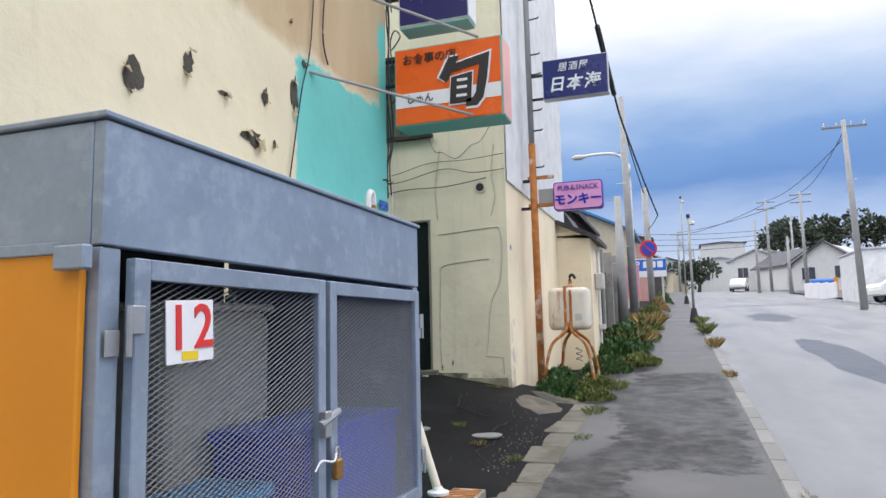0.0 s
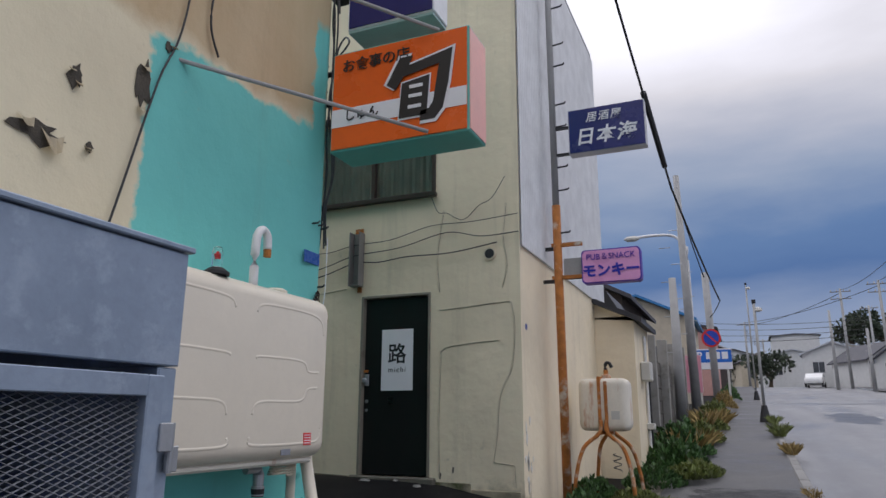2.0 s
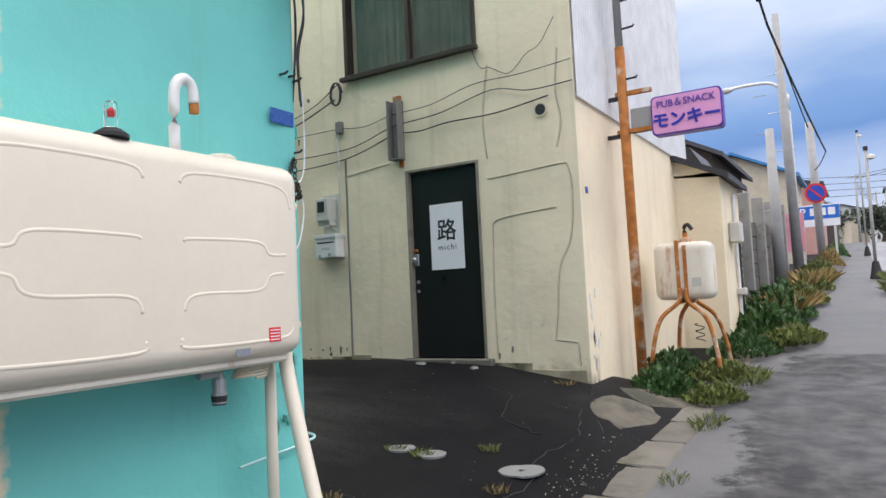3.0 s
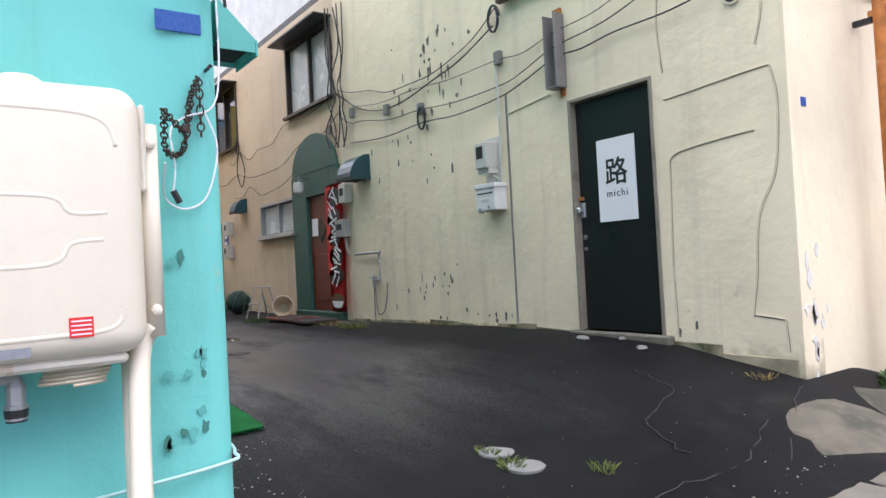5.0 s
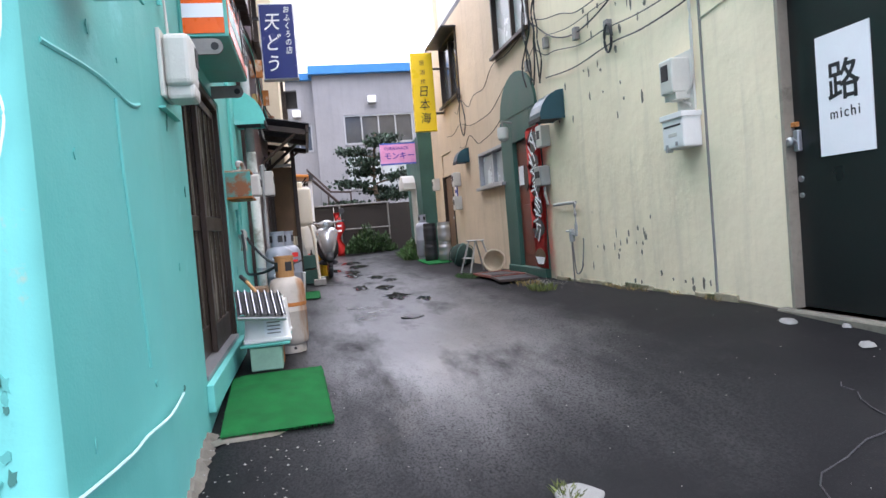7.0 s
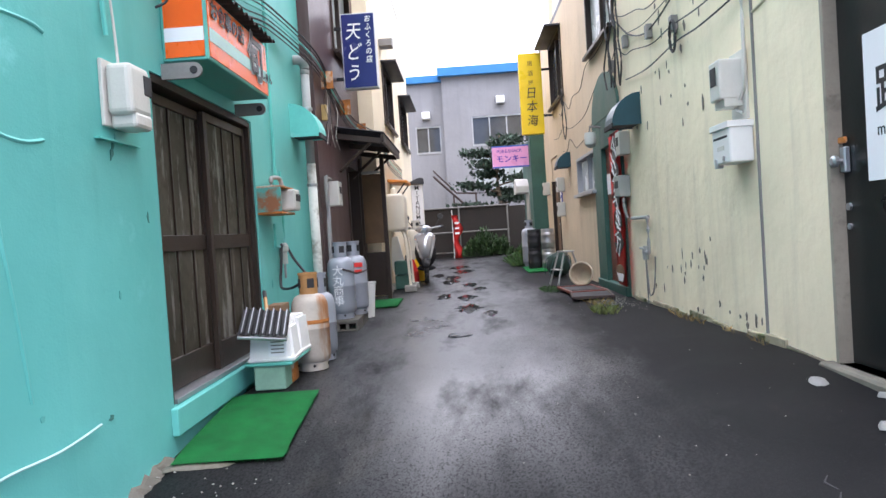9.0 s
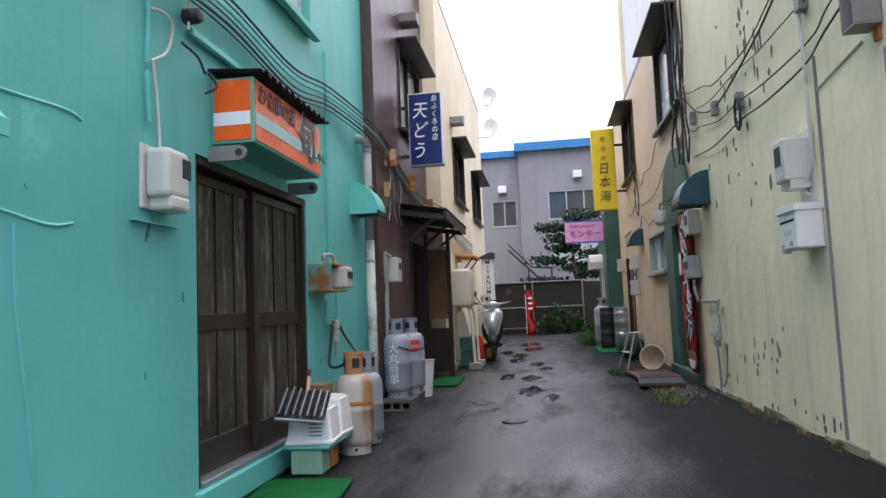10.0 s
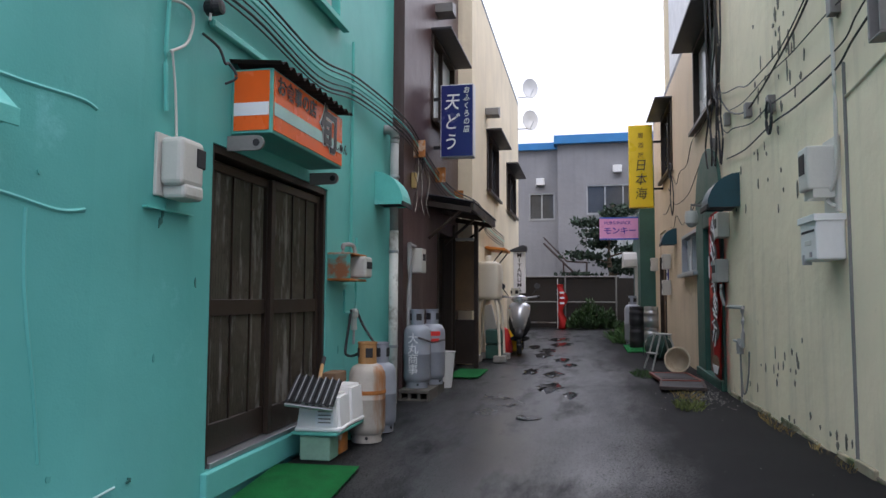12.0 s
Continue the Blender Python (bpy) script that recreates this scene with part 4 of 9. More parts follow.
for (y, z) in ((4.88, 2.66), (4.93, 2.66), (4.97, 2.65), (4.96, 2.3)):
    tagged(part("wall_hook", tube([(CORNER_FX - 0.02, y, z), (CORNER_FX + 0.03, y, z), (CORNER_FX + 0.035, y + 0.01, z + 0.012)], 0.006, 6), M_DARK), "short rusty hook in the turquoise wall", "hook")


# ---- peeled paint on the street wall ----
FX = FACE_X + 0.02
def flake(y, z, w, h, seed):
    """A patch of bare dark render with a curled flake of paint hanging from it."""
    rnd = random.Random(seed)
    ob = thing("peeled_patch", "ragged patch of bare render with curling paint", "paint damage", (FACE_X, y, z), "peeled paint patches")
    k = 15
    pts = [(math.cos(a) * w * rnd.uniform(0.45, 1.15), math.sin(a) * h * rnd.uniform(0.45, 1.15)) for a in [i * math.tau / k for i in range(k)]]
    bm = bmesh.new()
    bm.faces.new([bm.verts.new((0.004, p, q)) for p, q in pts])
    r = bmesh.ops.extrude_face_region(bm, geom=bm.faces[:])
    for v in r["geom"]:
        if isinstance(v, bmesh.types.BMVert):
            v.co.x += 0.003
    bmesh.ops.recalc_face_normals(bm, faces=bm.faces[:])
    part("bare_render", bm, M_BARE, ob)
    for j in range(2):
        a = rnd.choice(pts)
        s = rnd.uniform(0.25, 0.5) * w
        bm = bmesh.new()
        top = [bm.verts.new((0.008, a[0] + s * u, a[1] + s * 0.7 * abs(u))) for u in (-1, -0.3, 0.4, 1)]
        low = [bm.verts.new((0.03 + 0.012 * rnd.random(), a[0] + s * 0.5 * u, a[1] - s * rnd.uniform(0.6, 1.3))) for u in (-1, -0.3, 0.4, 1)]
        for i in range(3):
            bm.faces.new((top[i], top[i + 1], low[i + 1], low[i]))
        bmesh.ops.solidify(bm, geom=bm.faces[:], thickness=0.003)
        part("paint_flake", bm, M_FLAKE, ob)


M_BARE = surf("bare_grey_render", (0.075, 0.065, 0.05), 0.9, vary=0.35, scale=9, bump=0.6)
M_FLAKE = surf("cream_paint_flake", (0.62, 0.54, 0.38), 0.6)
for i, (y, z, w, h) in enumerate(((2.31, 2.63, 0.06, 0.1), (2.66, 2.80, 0.045, 0.08), (3.2, 2.57, 0.11, 0.055), (3.64, 2.96, 0.05, 0.13), (3.32, 2.85, 0.04, 0.06), (2.93, 2.74, 0.05, 0.018), (3.42, 2.59, 0.02, 0.025),
                                 (1.9, 2.02, 0.04, 0.03), (2.0, 2.24, 0.02, 0.015), (1.78, 2.1, 0.025, 0.02), (1.62, 2.3, 0.03, 0.02), (3.6, 3.42, 0.016, 0.02), (3.75, 3.2, 0.03, 0.03), (2.02, 2.08, 0.03, 0.025), (1.3, 2.6, 0.07, 0.05), (2.2, 3.1, 0.008, 0.05))):
    flake(y, z, w, h, i)
cord("wall_cable", [(FX, 3.46, 2.0), (FX, 3.56, 2.4), (FX, 3.70, 3.0), (FX, 3.82, 3.4), (FX, 3.9, 4.4), (FX, 4.0, 6)], 0.005, M_CABLE, "thin black cable down the street wall")
cord("wall_cable", [(FX, 4.05, 3.3), (FX, 3.98, 3.45), (FX, 4.0, 3.75), (FX, 4.12, 4.4), (FX, 4.2, 6)], 0.006, M_CABLE, "loose thin black cable on the street wall")
for s, (x, z) in enumerate(((0, 0), (0.03, 0.02), (0.05, -0.01), (0.02, 0.05))):
    rnd = random.Random(40 + s)
    cord("corner_cable", [(FX + x + rnd.uniform(-0.02, 0.03), 4.95 + 0.03 * s + rnd.uniform(-0.03, 0.03), zz) for zz in (2.55, 2.8, 3.0, 3.25, 3.5, 3.8, 4.1, 4.5, 5.2, 6.2)], 0.006, M_CABLE if s else M_STEEL, "tangled cable up the corner of the building")
for s in range(3):
    rnd = random.Random(60 + s)
    z0 = 3.3 + 0.45 * s
    cord("corner_cable", [(FX + 0.08, 4.98, z0), (FX + 0.14, 5.02, z0 + 0.12), (FX + 0.06, 5.1, z0 + 0.22), (FX + 0.04, 5.05, z0 + 0.1), (FX + 0.08, 4.99, z0 - 0.12)], 0.006, M_CABLE, "loop of loose cable at the corner of the building")


# ---- illuminated signs ----
def rounded(w, h, r, n=4):
    out = []
    for cx, cz, a0 in ((w - r, h - r, 0), (-w + r, h - r, 90), (-w + r, -h + r, 180), (w - r, -h + r, 270)):
        out += [(cx + r * math.cos(radians(a0 + 90 * k / n)), cz + r * math.sin(radians(a0 + 90 * k / n))) for k in range(n + 1)]
    return out


def sign_box(name, label, at, w, h, d, face, trim, rz=0.0, r=0.0, trim_w=0.012, both=True):
    """A light-box sign, w by h, d deep, its front face towards -y before the turn rz. Returns the thing."""
    s = thing(name, label, "sign", at, rz=rz)
    if r:
        part("casing", moved(prism(rounded(w / 2, h / 2, r), d - 0.01), pose(0, -d / 2 + 0.005, 0)), trim, s)
        part("face", moved(prism(rounded(w / 2 - trim_w, h / 2 - trim_w, r), 0.012), pose(0, -d / 2 - 0.004, 0)), face, s)
    else:
        part("casing", box(-w / 2, w / 2, -d / 2 + 0.008, d / 2 - 0.008, -h / 2, h / 2, 0.006), trim, s)
        part("face", box(-w / 2 + trim_w, w / 2 - trim_w, -d / 2, -d / 2 + 0.02, -h / 2 + trim_w, h / 2 - trim_w, 0.001), face, s)
        if both:
            part("face", box(-w / 2 + trim_w, w / 2 - trim_w, d / 2 - 0.02, d / 2, -h / 2 + trim_w, h / 2 - trim_w, 0.001), face, s)
    return s


def letter(s, words, size, x, z, d, mat, spacing=1.0, sx=1.0, sz=1.0, shear=0.0, label="", bold=0.006):
    bm = text_bm(words, size, 0.002, spacing, bold=bold)
    sh = Matrix.Identity(4)
    sh[0][2] = shear
    return part("lettering", moved(bm, pose(x, -d / 2 - 0.004, z) @ sh @ Matrix.Diagonal((sx, 1, sz, 1))), mat, s, label)


def kanji_shun(s, x, z, w, h, y, mat, edge):
    """The big brushed block character on the orange sign."""
    def bars(grow):
        bm = bmesh.new()
        for o in ([(-0.5, 0.12), (-0.3, 0.5), (-0.1, 0.5), (-0.16, 0.36), (0.5, 0.5), (0.44, 0.0), (0.36, -0.36), (0.24, -0.5), (0.02, -0.5), (0.03, -0.36), (0.16, -0.34), (0.22, -0.24), (0.3, 0.3), (-0.24, 0.2), (-0.36, 0.02)],
                  [(-0.26, 0.1), (0.16, 0.16), (0.12, -0.42), (-0.3, -0.42)]):
            cx = sum(p[0] for p in o) / len(o)
            cz = sum(p[1] for p in o) / len(o)
            prism([((cx + (p - cx) * (1 + grow)) * w, (cz + (q - cz) * (1 + grow)) * h) for p, q in o], 0.003, bm=bm)
        return moved(bm, pose(x, y, z))
    part("character_edge", bars(0.09), edge, s)
    part("character", moved(bars(0), pose(0, -0.0035, 0)), mat, s, "large black brushed character with white edge")
    for a, q, zz0, zz1 in ((-0.14, 0.06, 0.0, 0.05), (-0.15, 0.05, -0.14, -0.09), (-0.16, 0.04, -0.3, -0.25)):
        part("character_gap", moved(box(a * w, q * w, -0.0015, 0.0015, zz0 * h, zz1 * h), pose(x, y - 0.005, z)), edge, s)


s = sign_box("projecting_sign", "orange light-box sign with black lettering and turquoise frame over the street", (-1.56, 4.925, 3.35), 0.86, 0.62, 0.27, M_SIGNORANGE, M_TEALTRIM)
part("white_band", box(-0.418, 0.418, -0.1385, -0.1355, -0.165, -0.055), M_SIGNWHITE, s)
part("end_face", box(0.428, 0.434, -0.12, 0.12, -0.295, 0.295), surf("faded_pink_end", (0.80, 0.36, 0.30), 0.35), s)
letter(s, "お食事の店", 0.088, -0.14, 0.205, 0.274, M_INK, bold=0.008)
letter(s, "しゅん", 0.075, -0.22, -0.11, 0.28, M_INK)
kanji_shun(s, 0.14, -0.015, 0.40, 0.40, -0.1425, M_INK, M_SIGNWHITE)
part("bracket", tube([(-0.64, 0.1, 0.33), (0.1, 0.1, 0.33)], 0.018), M_DARK, s)
part("bracket", tube([(-0.64, 0.05, 0.1), (-0.43, 0.05, 0.1)], 0.02), M_DARK, s)
part("stay_rod", tube([(-0.64, -1.1, -0.17), (0.2, -0.15, -0.29)], 0.011), M_POLE, s, "thin galvanised stay rod")
part("stay_rod", tube([(-0.64, -0.92, 0.54), (0.25, -0.12, 0.32)], 0.011), M_POLE, s, "thin galvanised stay rod")
s = sign_box("projecting_sign", "tall navy light-box sign with white brush lettering over the street", (-1.73, 5.1, 4.62), 0.60, 1.36, 0.22, M_NAVY, surf("white_sign_casing", (0.7, 0.71, 0.72), 0.4))
for k, ch in enumerate("天どう"):
    letter(s, ch, 0.30, -0.10 - 0.02 * k, 0.36 - 0.36 * k, 0.224, M_SIGNWHITE, shear=0.15, sx=0.8)
for k, ch in enumerate("おふくろの店"):
    letter(s, ch, 0.15, 0.17, 0.52 - 0.17 * k, 0.224, M_SIGNWHITE, shear=0.1, sx=0.8)
part("bottom_plate", box(-0.29, 0.29, -0.1, 0.1, -0.70, -0.682), surf("pale_teal_plate", (0.30, 0.46, 0.44), 0.4), s)
for z in (-0.35, 0.05):
    part("bracket", box(-0.47, -0.3, -0.04, 0.04, z - 0.03, z + 0.03), M_DARK, s)
s = sign_box("pole_sign", "navy light-box sign with white lettering on the rusty pole", (-1.2, 9.6, 4.99), 0.92, 0.58, 0.16, M_NAVY, surf("grey_sign_casing", (0.5, 0.5, 0.52), 0.4))
letter(s, "居酒屋", 0.135, -0.02, 0.15, 0.164, M_SIGNWHITE, spacing=1.15, shear=0.15)
letter(s, "日本海", 0.235, 0.0, -0.1, 0.164, M_SIGNWHITE, bold=0.02, spacing=1.1, shear=0.15)
s = sign_box("pole_sign", "pink light-box sign with violet lettering on the rusty pole", (-1.24, 9.65, 3.30), 0.68, 0.40, 0.14, M_PINK, M_PURPLE, r=0.045, trim_w=0.014)
letter(s, "PUB＆SNACK", 0.098, 0, 0.105, 0.156, M_PURPLE, sx=0.95)
letter(s, "モンキー", 0.165, 0.0, -0.065, 0.156, surf("blue_lettering", (0.03, 0.03, 0.40), 0.4, bump=0), bold=0.035)
part("bracket_plate", box(-0.56, -0.34, -0.03, 0.03, -0.12, 0.13, 0.004), M_POLE, s)


def service_pole():
    p = thing("rusty_pole", "rust-eaten steel pole with climbing rungs beside the street wall", "pole", (-1.87, 9.62, 0.5))
    part("lower_shaft", tube([(0.02, 0, 0), (0.0, 0, 3.6)], 0.052, 12), M_RUST, p, smooth=True)
    part("upper_shaft", tube([(0, 0, 3.6), (-0.02, 0, 8.2)], 0.042, 12), M_POLE, p, smooth=True)
    for k in range(9):
        z = 3.25 + 0.42 * k + (0.12 if k % 2 else 0)
        part("rung", tube([(0, 0, z), (0.16, -0.02, z), (0.17, -0.02, z + 0.02)], 0.011, 6), M_DARK, p)
    for z in (2.7, 3.1):
        part("clamp", box(-0.07, 0.3, -0.03, 0.03, z - 0.02, z + 0.02), M_RUST, p)
        part("wall_bracket", box(-0.2, -0.05, -0.02, 0.02, z - 0.06, z - 0.02), M_DARK, p)
    for z in (4.25, 4.6):
        part("sign_arm", box(0.0, 0.25, -0.02, 0.02, z - 0.015, z + 0.015), M_DARK, p)


service_pole()


# ---- north side of the alley ----
WY = RIGHT_Y
M_FRAME = surf("grey_door_frame", (0.20, 0.19, 0.18), 0.5, vary=0.15)
M_BEAD = surf("patched_crack_filler", (0.66, 0.58, 0.43), 0.8, vary=0.15)
M_CRACK = surf("dark_crack", (0.12, 0.10, 0.075), 0.9)
M_REDBROWN = surf("red_brown_door", (0.16, 0.035, 0.02), 0.45, vary=0.15)
M_METER = surf("meter_grey_white", (0.56, 0.55, 0.50), 0.4, vary=0.06, stain=(0.42, 0.38, 0.3), stain_at=0.66)
M_CURTAIN = surf("faded_curtain", (0.26, 0.22, 0.16), 0.9, vary=0.25, scale=3, streak=True, stain=(0.14, 0.12, 0.09))


def black_door():
    d = thing("door_1", "closed black steel door with a white paper notice", "door", (-3.545, WY, 0.95), kind="structure")
    part("leaf", box(-0.42, 0.42, 0.06, 0.10, 0.005, 1.97, 0.004), M_BLACK, d)
    fr = box(-0.445, -0.415, -0.012, 0.14, 0, 2.0, 0.003)
    box(0.415, 0.445, -0.012, 0.14, 0, 2.0, 0.003, bm=fr)
    box(-0.415, 0.415, -0.011, 0.14, 1.972, 2.0, 0.003, bm=fr)
    part("door_frame", fr, surf("dull_beige_frame", (0.26, 0.23, 0.18), 0.6, vary=0.2, stain=(0.10, 0.08, 0.06), stain_at=0.55), d, "dull beige steel frame")
    part("threshold", box(-0.52, 0.52, -0.07, 0.2, -0.12, 0.0, 0.012), surf("mossy_doorstep_concrete", (0.15, 0.14, 0.11), 0.85, vary=0.25, scale=6, stain=(0.06, 0.06, 0.035), stain_at=0.52, bump=0.4), d, "chipped concrete doorstep")
    pn = part("notice", box(-0.195, 0.205, 0.052, 0.058, 0.915, 1.605, 0.001), M_SIGNWHITE, d, "white paper notice with brushed black writing")
    part("lettering", moved(text_bm("路", 0.24, 0.001, bold=0.012), pose(0.005, 0.051, 1.31)), M_INK, pn)
    part("lettering", moved(text_bm("michi", 0.085, 0.001, 1.25), pose(0.005, 0.051, 1.145)), M_INK, pn)
    k = part("lock_case", box(-0.40, -0.35, 0.03, 0.06, 0.97, 1.10, 0.006), M_STEEL, d)
    part("knob", moved(lathe([(0.012, 0), (0.012, 0.03), (0.028, 0.04), (0.03, 0.06), (0.018, 0.07)], 12), pose(-0.375, 0.045, 1.03, 90, 0, 0)), M_STEEL, k)
    part("hasp", box(-0.42, -0.36, 0.035, 0.055, 1.12, 1.15, 0.004), M_RUST, d)
    part("keyhole", moved(lathe([(0.02, 0), (0.02, 0.012), (0.008, 0.013)], 10), pose(-0.375, 0.06, 0.8, 90, 0, 0)), M_STEEL, d)
    part("keyhole", moved(lathe([(0.016, 0), (0.016, 0.012), (0.008, 0.013)], 10), pose(-0.375, 0.06, 0.7, 90, 0, 0)), M_STEEL, d)


black_door()


def framed_window(name, label, x0, x1, z0, z1, y, out, frame_mat, pane_mat, panes=2, depth=0.06, curtain=False, sill=True, hood=False):
    """A sliding window in a wall along x; out is +1 where the outside is towards +y."""
    w = thing(name, label, "window", ((x0 + x1) / 2, y, z0), kind="structure")
    hw, h = (x1 - x0) / 2, z1 - z0

    def b(xa, xb, ya, yb, za, zb, bev=0.003):
        return box(xa, xb, min(ya * out, yb * out), max(ya * out, yb * out), za, zb, bev)
    for xa, xb, za, zb in ((-hw, -hw + 0.045, 0, h), (hw - 0.045, hw, 0, h), (-hw + 0.045, hw - 0.045, 0, 0.045), (-hw + 0.045, hw - 0.045, h - 0.045, h)):
        part("window_frame", b(xa, xb, -0.1, 0.025, za, zb), frame_mat, w)
    step = (2 * hw - 0.09) / panes
    for k in range(panes):
        a = -hw + 0.045 + k * step
        pn = part("pane", b(a + 0.02, a + step - 0.02, -0.055 - 0.02 * (k % 2), -0.049 - 0.02 * (k % 2), 0.065, h - 0.065, 0), pane_mat, w)
        pn.visible_shadow = pane_mat is not M_GLASS
        if k:
            part("stile", b(a - 0.025, a + 0.025, -0.08, -0.01, 0.046, h - 0.046), frame_mat, w)
    if curtain:
        bm = bmesh.new()
        n = 60
        pr = None
        for i in range(n + 1):
            xx = -hw + 0.05 + (2 * hw - 0.1) * i / n
            yy = (-0.16 + 0.018 * math.sin(i * 1.7)) * out
            cu = (bm.verts.new((xx, yy, 0.05)), bm.verts.new((xx, yy, h - 0.05)))
            if pr:
                bm.faces.new((pr[0], cu[0], cu[1], pr[1]))
            pr = cu
        bmesh.ops.solidify(bm, geom=bm.faces[:], thickness=0.004)
        part("curtain", bm, M_CURTAIN, w, "dusty brown curtain")
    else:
        # black sheet in place of the shade inside the room
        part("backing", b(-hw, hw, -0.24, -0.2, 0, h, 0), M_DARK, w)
    if sill:
        part("window_sill", b(-hw - 0.03, hw + 0.03, 0.026, 0.09, -0.035, 0.012), frame_mat, w)
    if hood:
        part("hood", b(-hw - 0.05, hw + 0.05, 0.0, 0.28, h, h + 0.03), M_ROOFDARK, w, "thin dark sheet hood")
    return w


framed_window("window_1", "brown-framed upper window with a dusty curtain over the black door", -4.75, -3.05, 4.1, 5.3, WY, -1, M_BRONZE, M_GLASS, curtain=True)
framed_window("window_2", "grey sliding window with frosted panes in the peach wall", -11.5, -9.98, 2.19, 2.77, WY, -1, M_STEEL, M_FROST, panes=2)
framed_window("window_3", "upper window with pale panes over the green door", -10.1, -8.48, 4.03, 5.15, WY, -1, M_BRONZE, M_FROST, hood=True)
framed_window("window_4", "upper window with dark frame beside the yellow sign", -14.07, -12.5, 4.0, 5.2, WY, -1, M_BRONZE, M_DIMGLASS, hood=True)


def wall_box(name, label, category, x0, x1, z0, z1, d, mat, parts=(), y=WY, out=-1, bev=0.012):
    e = thing(name, label, category, ((x0 + x1) / 2, y, z0))
    hw = (x1 - x0) / 2
    part("body", box(-hw, hw, min(0.002 * out, d * out), max(0.002 * out, d * out), 0, z1 - z0, bev, seg=2), mat, e)
    for nm, xa, xb, za, zb, da, db, m in parts:
        part(nm, box(xa, xb, min(da * out, db * out), max(da * out, db * out), za, zb, 0.002), m, e)
    return e


wall_box("letter_box", "white steel letter box on the cream wall", "letter box", -5.16, -4.86, 2.08, 2.33, 0.16, M_WHITE,
         (("lid", -0.158, 0.158, 0.225, 0.265, 0.0, 0.172, M_WHITE), ("slot", -0.12, 0.12, 0.165, 0.18, 0.158, 0.163, M_DARK), ("name_card", -0.06, 0.06, 0.09, 0.12, 0.158, 0.162, M_METER), ("latch", -0.1, -0.07, -0.02, 0.04, 0.12, 0.168, M_STEEL), ("latch", 0.04, 0.07, 0.02, 0.05, 0.158, 0.168, M_STEEL)))
m_ = wall_box("electric_meter", "white electricity meter with dark dial window on the cream wall", "meter", -5.13, -4.95, 2.50, 2.76, 0.17, M_METER,
              (("back_board", -0.11, 0.13, -0.14, 0.31, 0.0, 0.02, M_METER), ("dial_window", -0.06, 0.04, 0.10, 0.22, 0.168, 0.175, M_DARK), ("terminal_cover", -0.085, 0.085, -0.05, 0.05, 0.02, 0.14, M_METER)))
cord("conduit", [(-4.95, WY - 0.03, 2.4), (-5.0, WY - 0.05, 2.45), (-4.9, WY - 0.03, 2.6), (-4.88, WY - 0.03, 3.1), (-4.9, WY - 0.03, 3.5)], 0.012, M_METER, "grey cable feeding the electricity meter", "cable")
cord("wall_seam", [(-4.80, WY - 0.004, 0.93), (-4.80, WY - 0.004, 3.2)], 0.012, M_FRAME, "vertical joint strip in the cream wall", "trim", 2)
cord("wall_seam", [(-4.80, WY - 0.004, 3.0), (-4.2, WY - 0.004, 3.06)], 0.008, M_BEAD, "filled crack in the cream wall", "trim", 2)
cord("wall_seam", [(-4.78, WY - 0.004, 0.95), (-4.1, WY - 0.004, 0.93)], 0.009, M_CRACK, "dark joint at the foot of the cream wall", "trim", 2)
# filled cracks beside the door
for pts in (((-2.99, 0.95), (-3.0, 1.5), (-2.98, 2.2), (-2.97, 2.28), (-2.88, 2.33), (-2.6, 2.36), (-2.3, 2.38)), ((-3.02, 3.05), (-3.0, 2.95), (-3.03, 3.3), (-3.0, 3.6), (-2.95, 3.9)),
            ((-3.0, 2.74), (-2.8, 2.75), (-2.4, 2.78), (-2.17, 2.79)), ((-2.17, 2.79), (-2.13, 2.6), (-2.14, 2.3), (-2.18, 2.05), (-2.3, 1.8), (-2.34, 1.4), (-2.38, 1.15), (-2.36, 1.13), (-2.18, 1.11), (-2.16, 1.08), (-2.15, 0.9)),
            ((-2.2, 3.9), (-2.24, 3.5), (-2.2, 3.2), (-2.26, 2.95))):
    cord("crack", [(x, WY - 0.003, z) for x, z in pts], 0.004, M_BEAD, "roughly filled crack in the cream wall", "crack", 4)
    cord("crack", [(x + 0.012, WY - 0.004, z - 0.008) for x, z in pts], 0.0016, M_CRACK, "dark hairline crack in the cream wall", "crack", 4)
v = thing("vent_hole", "round vent pipe end in the cream wall", "vent", (-2.39, WY, 3.33))
part("ring", moved(lathe([(0.055, 0), (0.068, 0.0), (0.068, 0.02), (0.055, 0.02)], 20), pose(0, 0, 0, 90, 0, 0)), M_BEAD, v)
part("inside", moved(lathe([(0.054, 0.0), (0.054, 0.021)], 20), pose(0, 0, 0, 90, 0, 0)), M_DARK, v)
l = thing("wall_lamp", "dark grey upright trough lamp casing over the door", "lamp", (-4.05, WY, 3.08))
part("tray", box(-0.06, 0.06, -0.03, -0.004, 0, 0.64, 0.004), M_FRAME, l)
for x in (-0.07, 0.06):
    part("side", box(x, x + 0.012, -0.13, -0.004, 0.0, 0.64, 0.003), M_FRAME, l)
part("end", box(-0.07, 0.072, -0.13, -0.004, -0.012, 0.0, 0.003), M_FRAME, l)
part("mount", box(-0.05, 0.05, -0.02, -0.002, 0.642, 0.7), M_RUST, l)
part("mount", box(0.0, 0.05, -0.02, -0.002, -0.08, -0.014), M_RUST, l)
tagged(part("corner_plate", box(CORNER_X, CORNER_X + 0.005, 8.80, 8.86, 2.5, 2.56), surf("blue_enamel_small", (0.02, 0.06, 0.3), 0.3)), "small blue plate on the street wall", "plate")


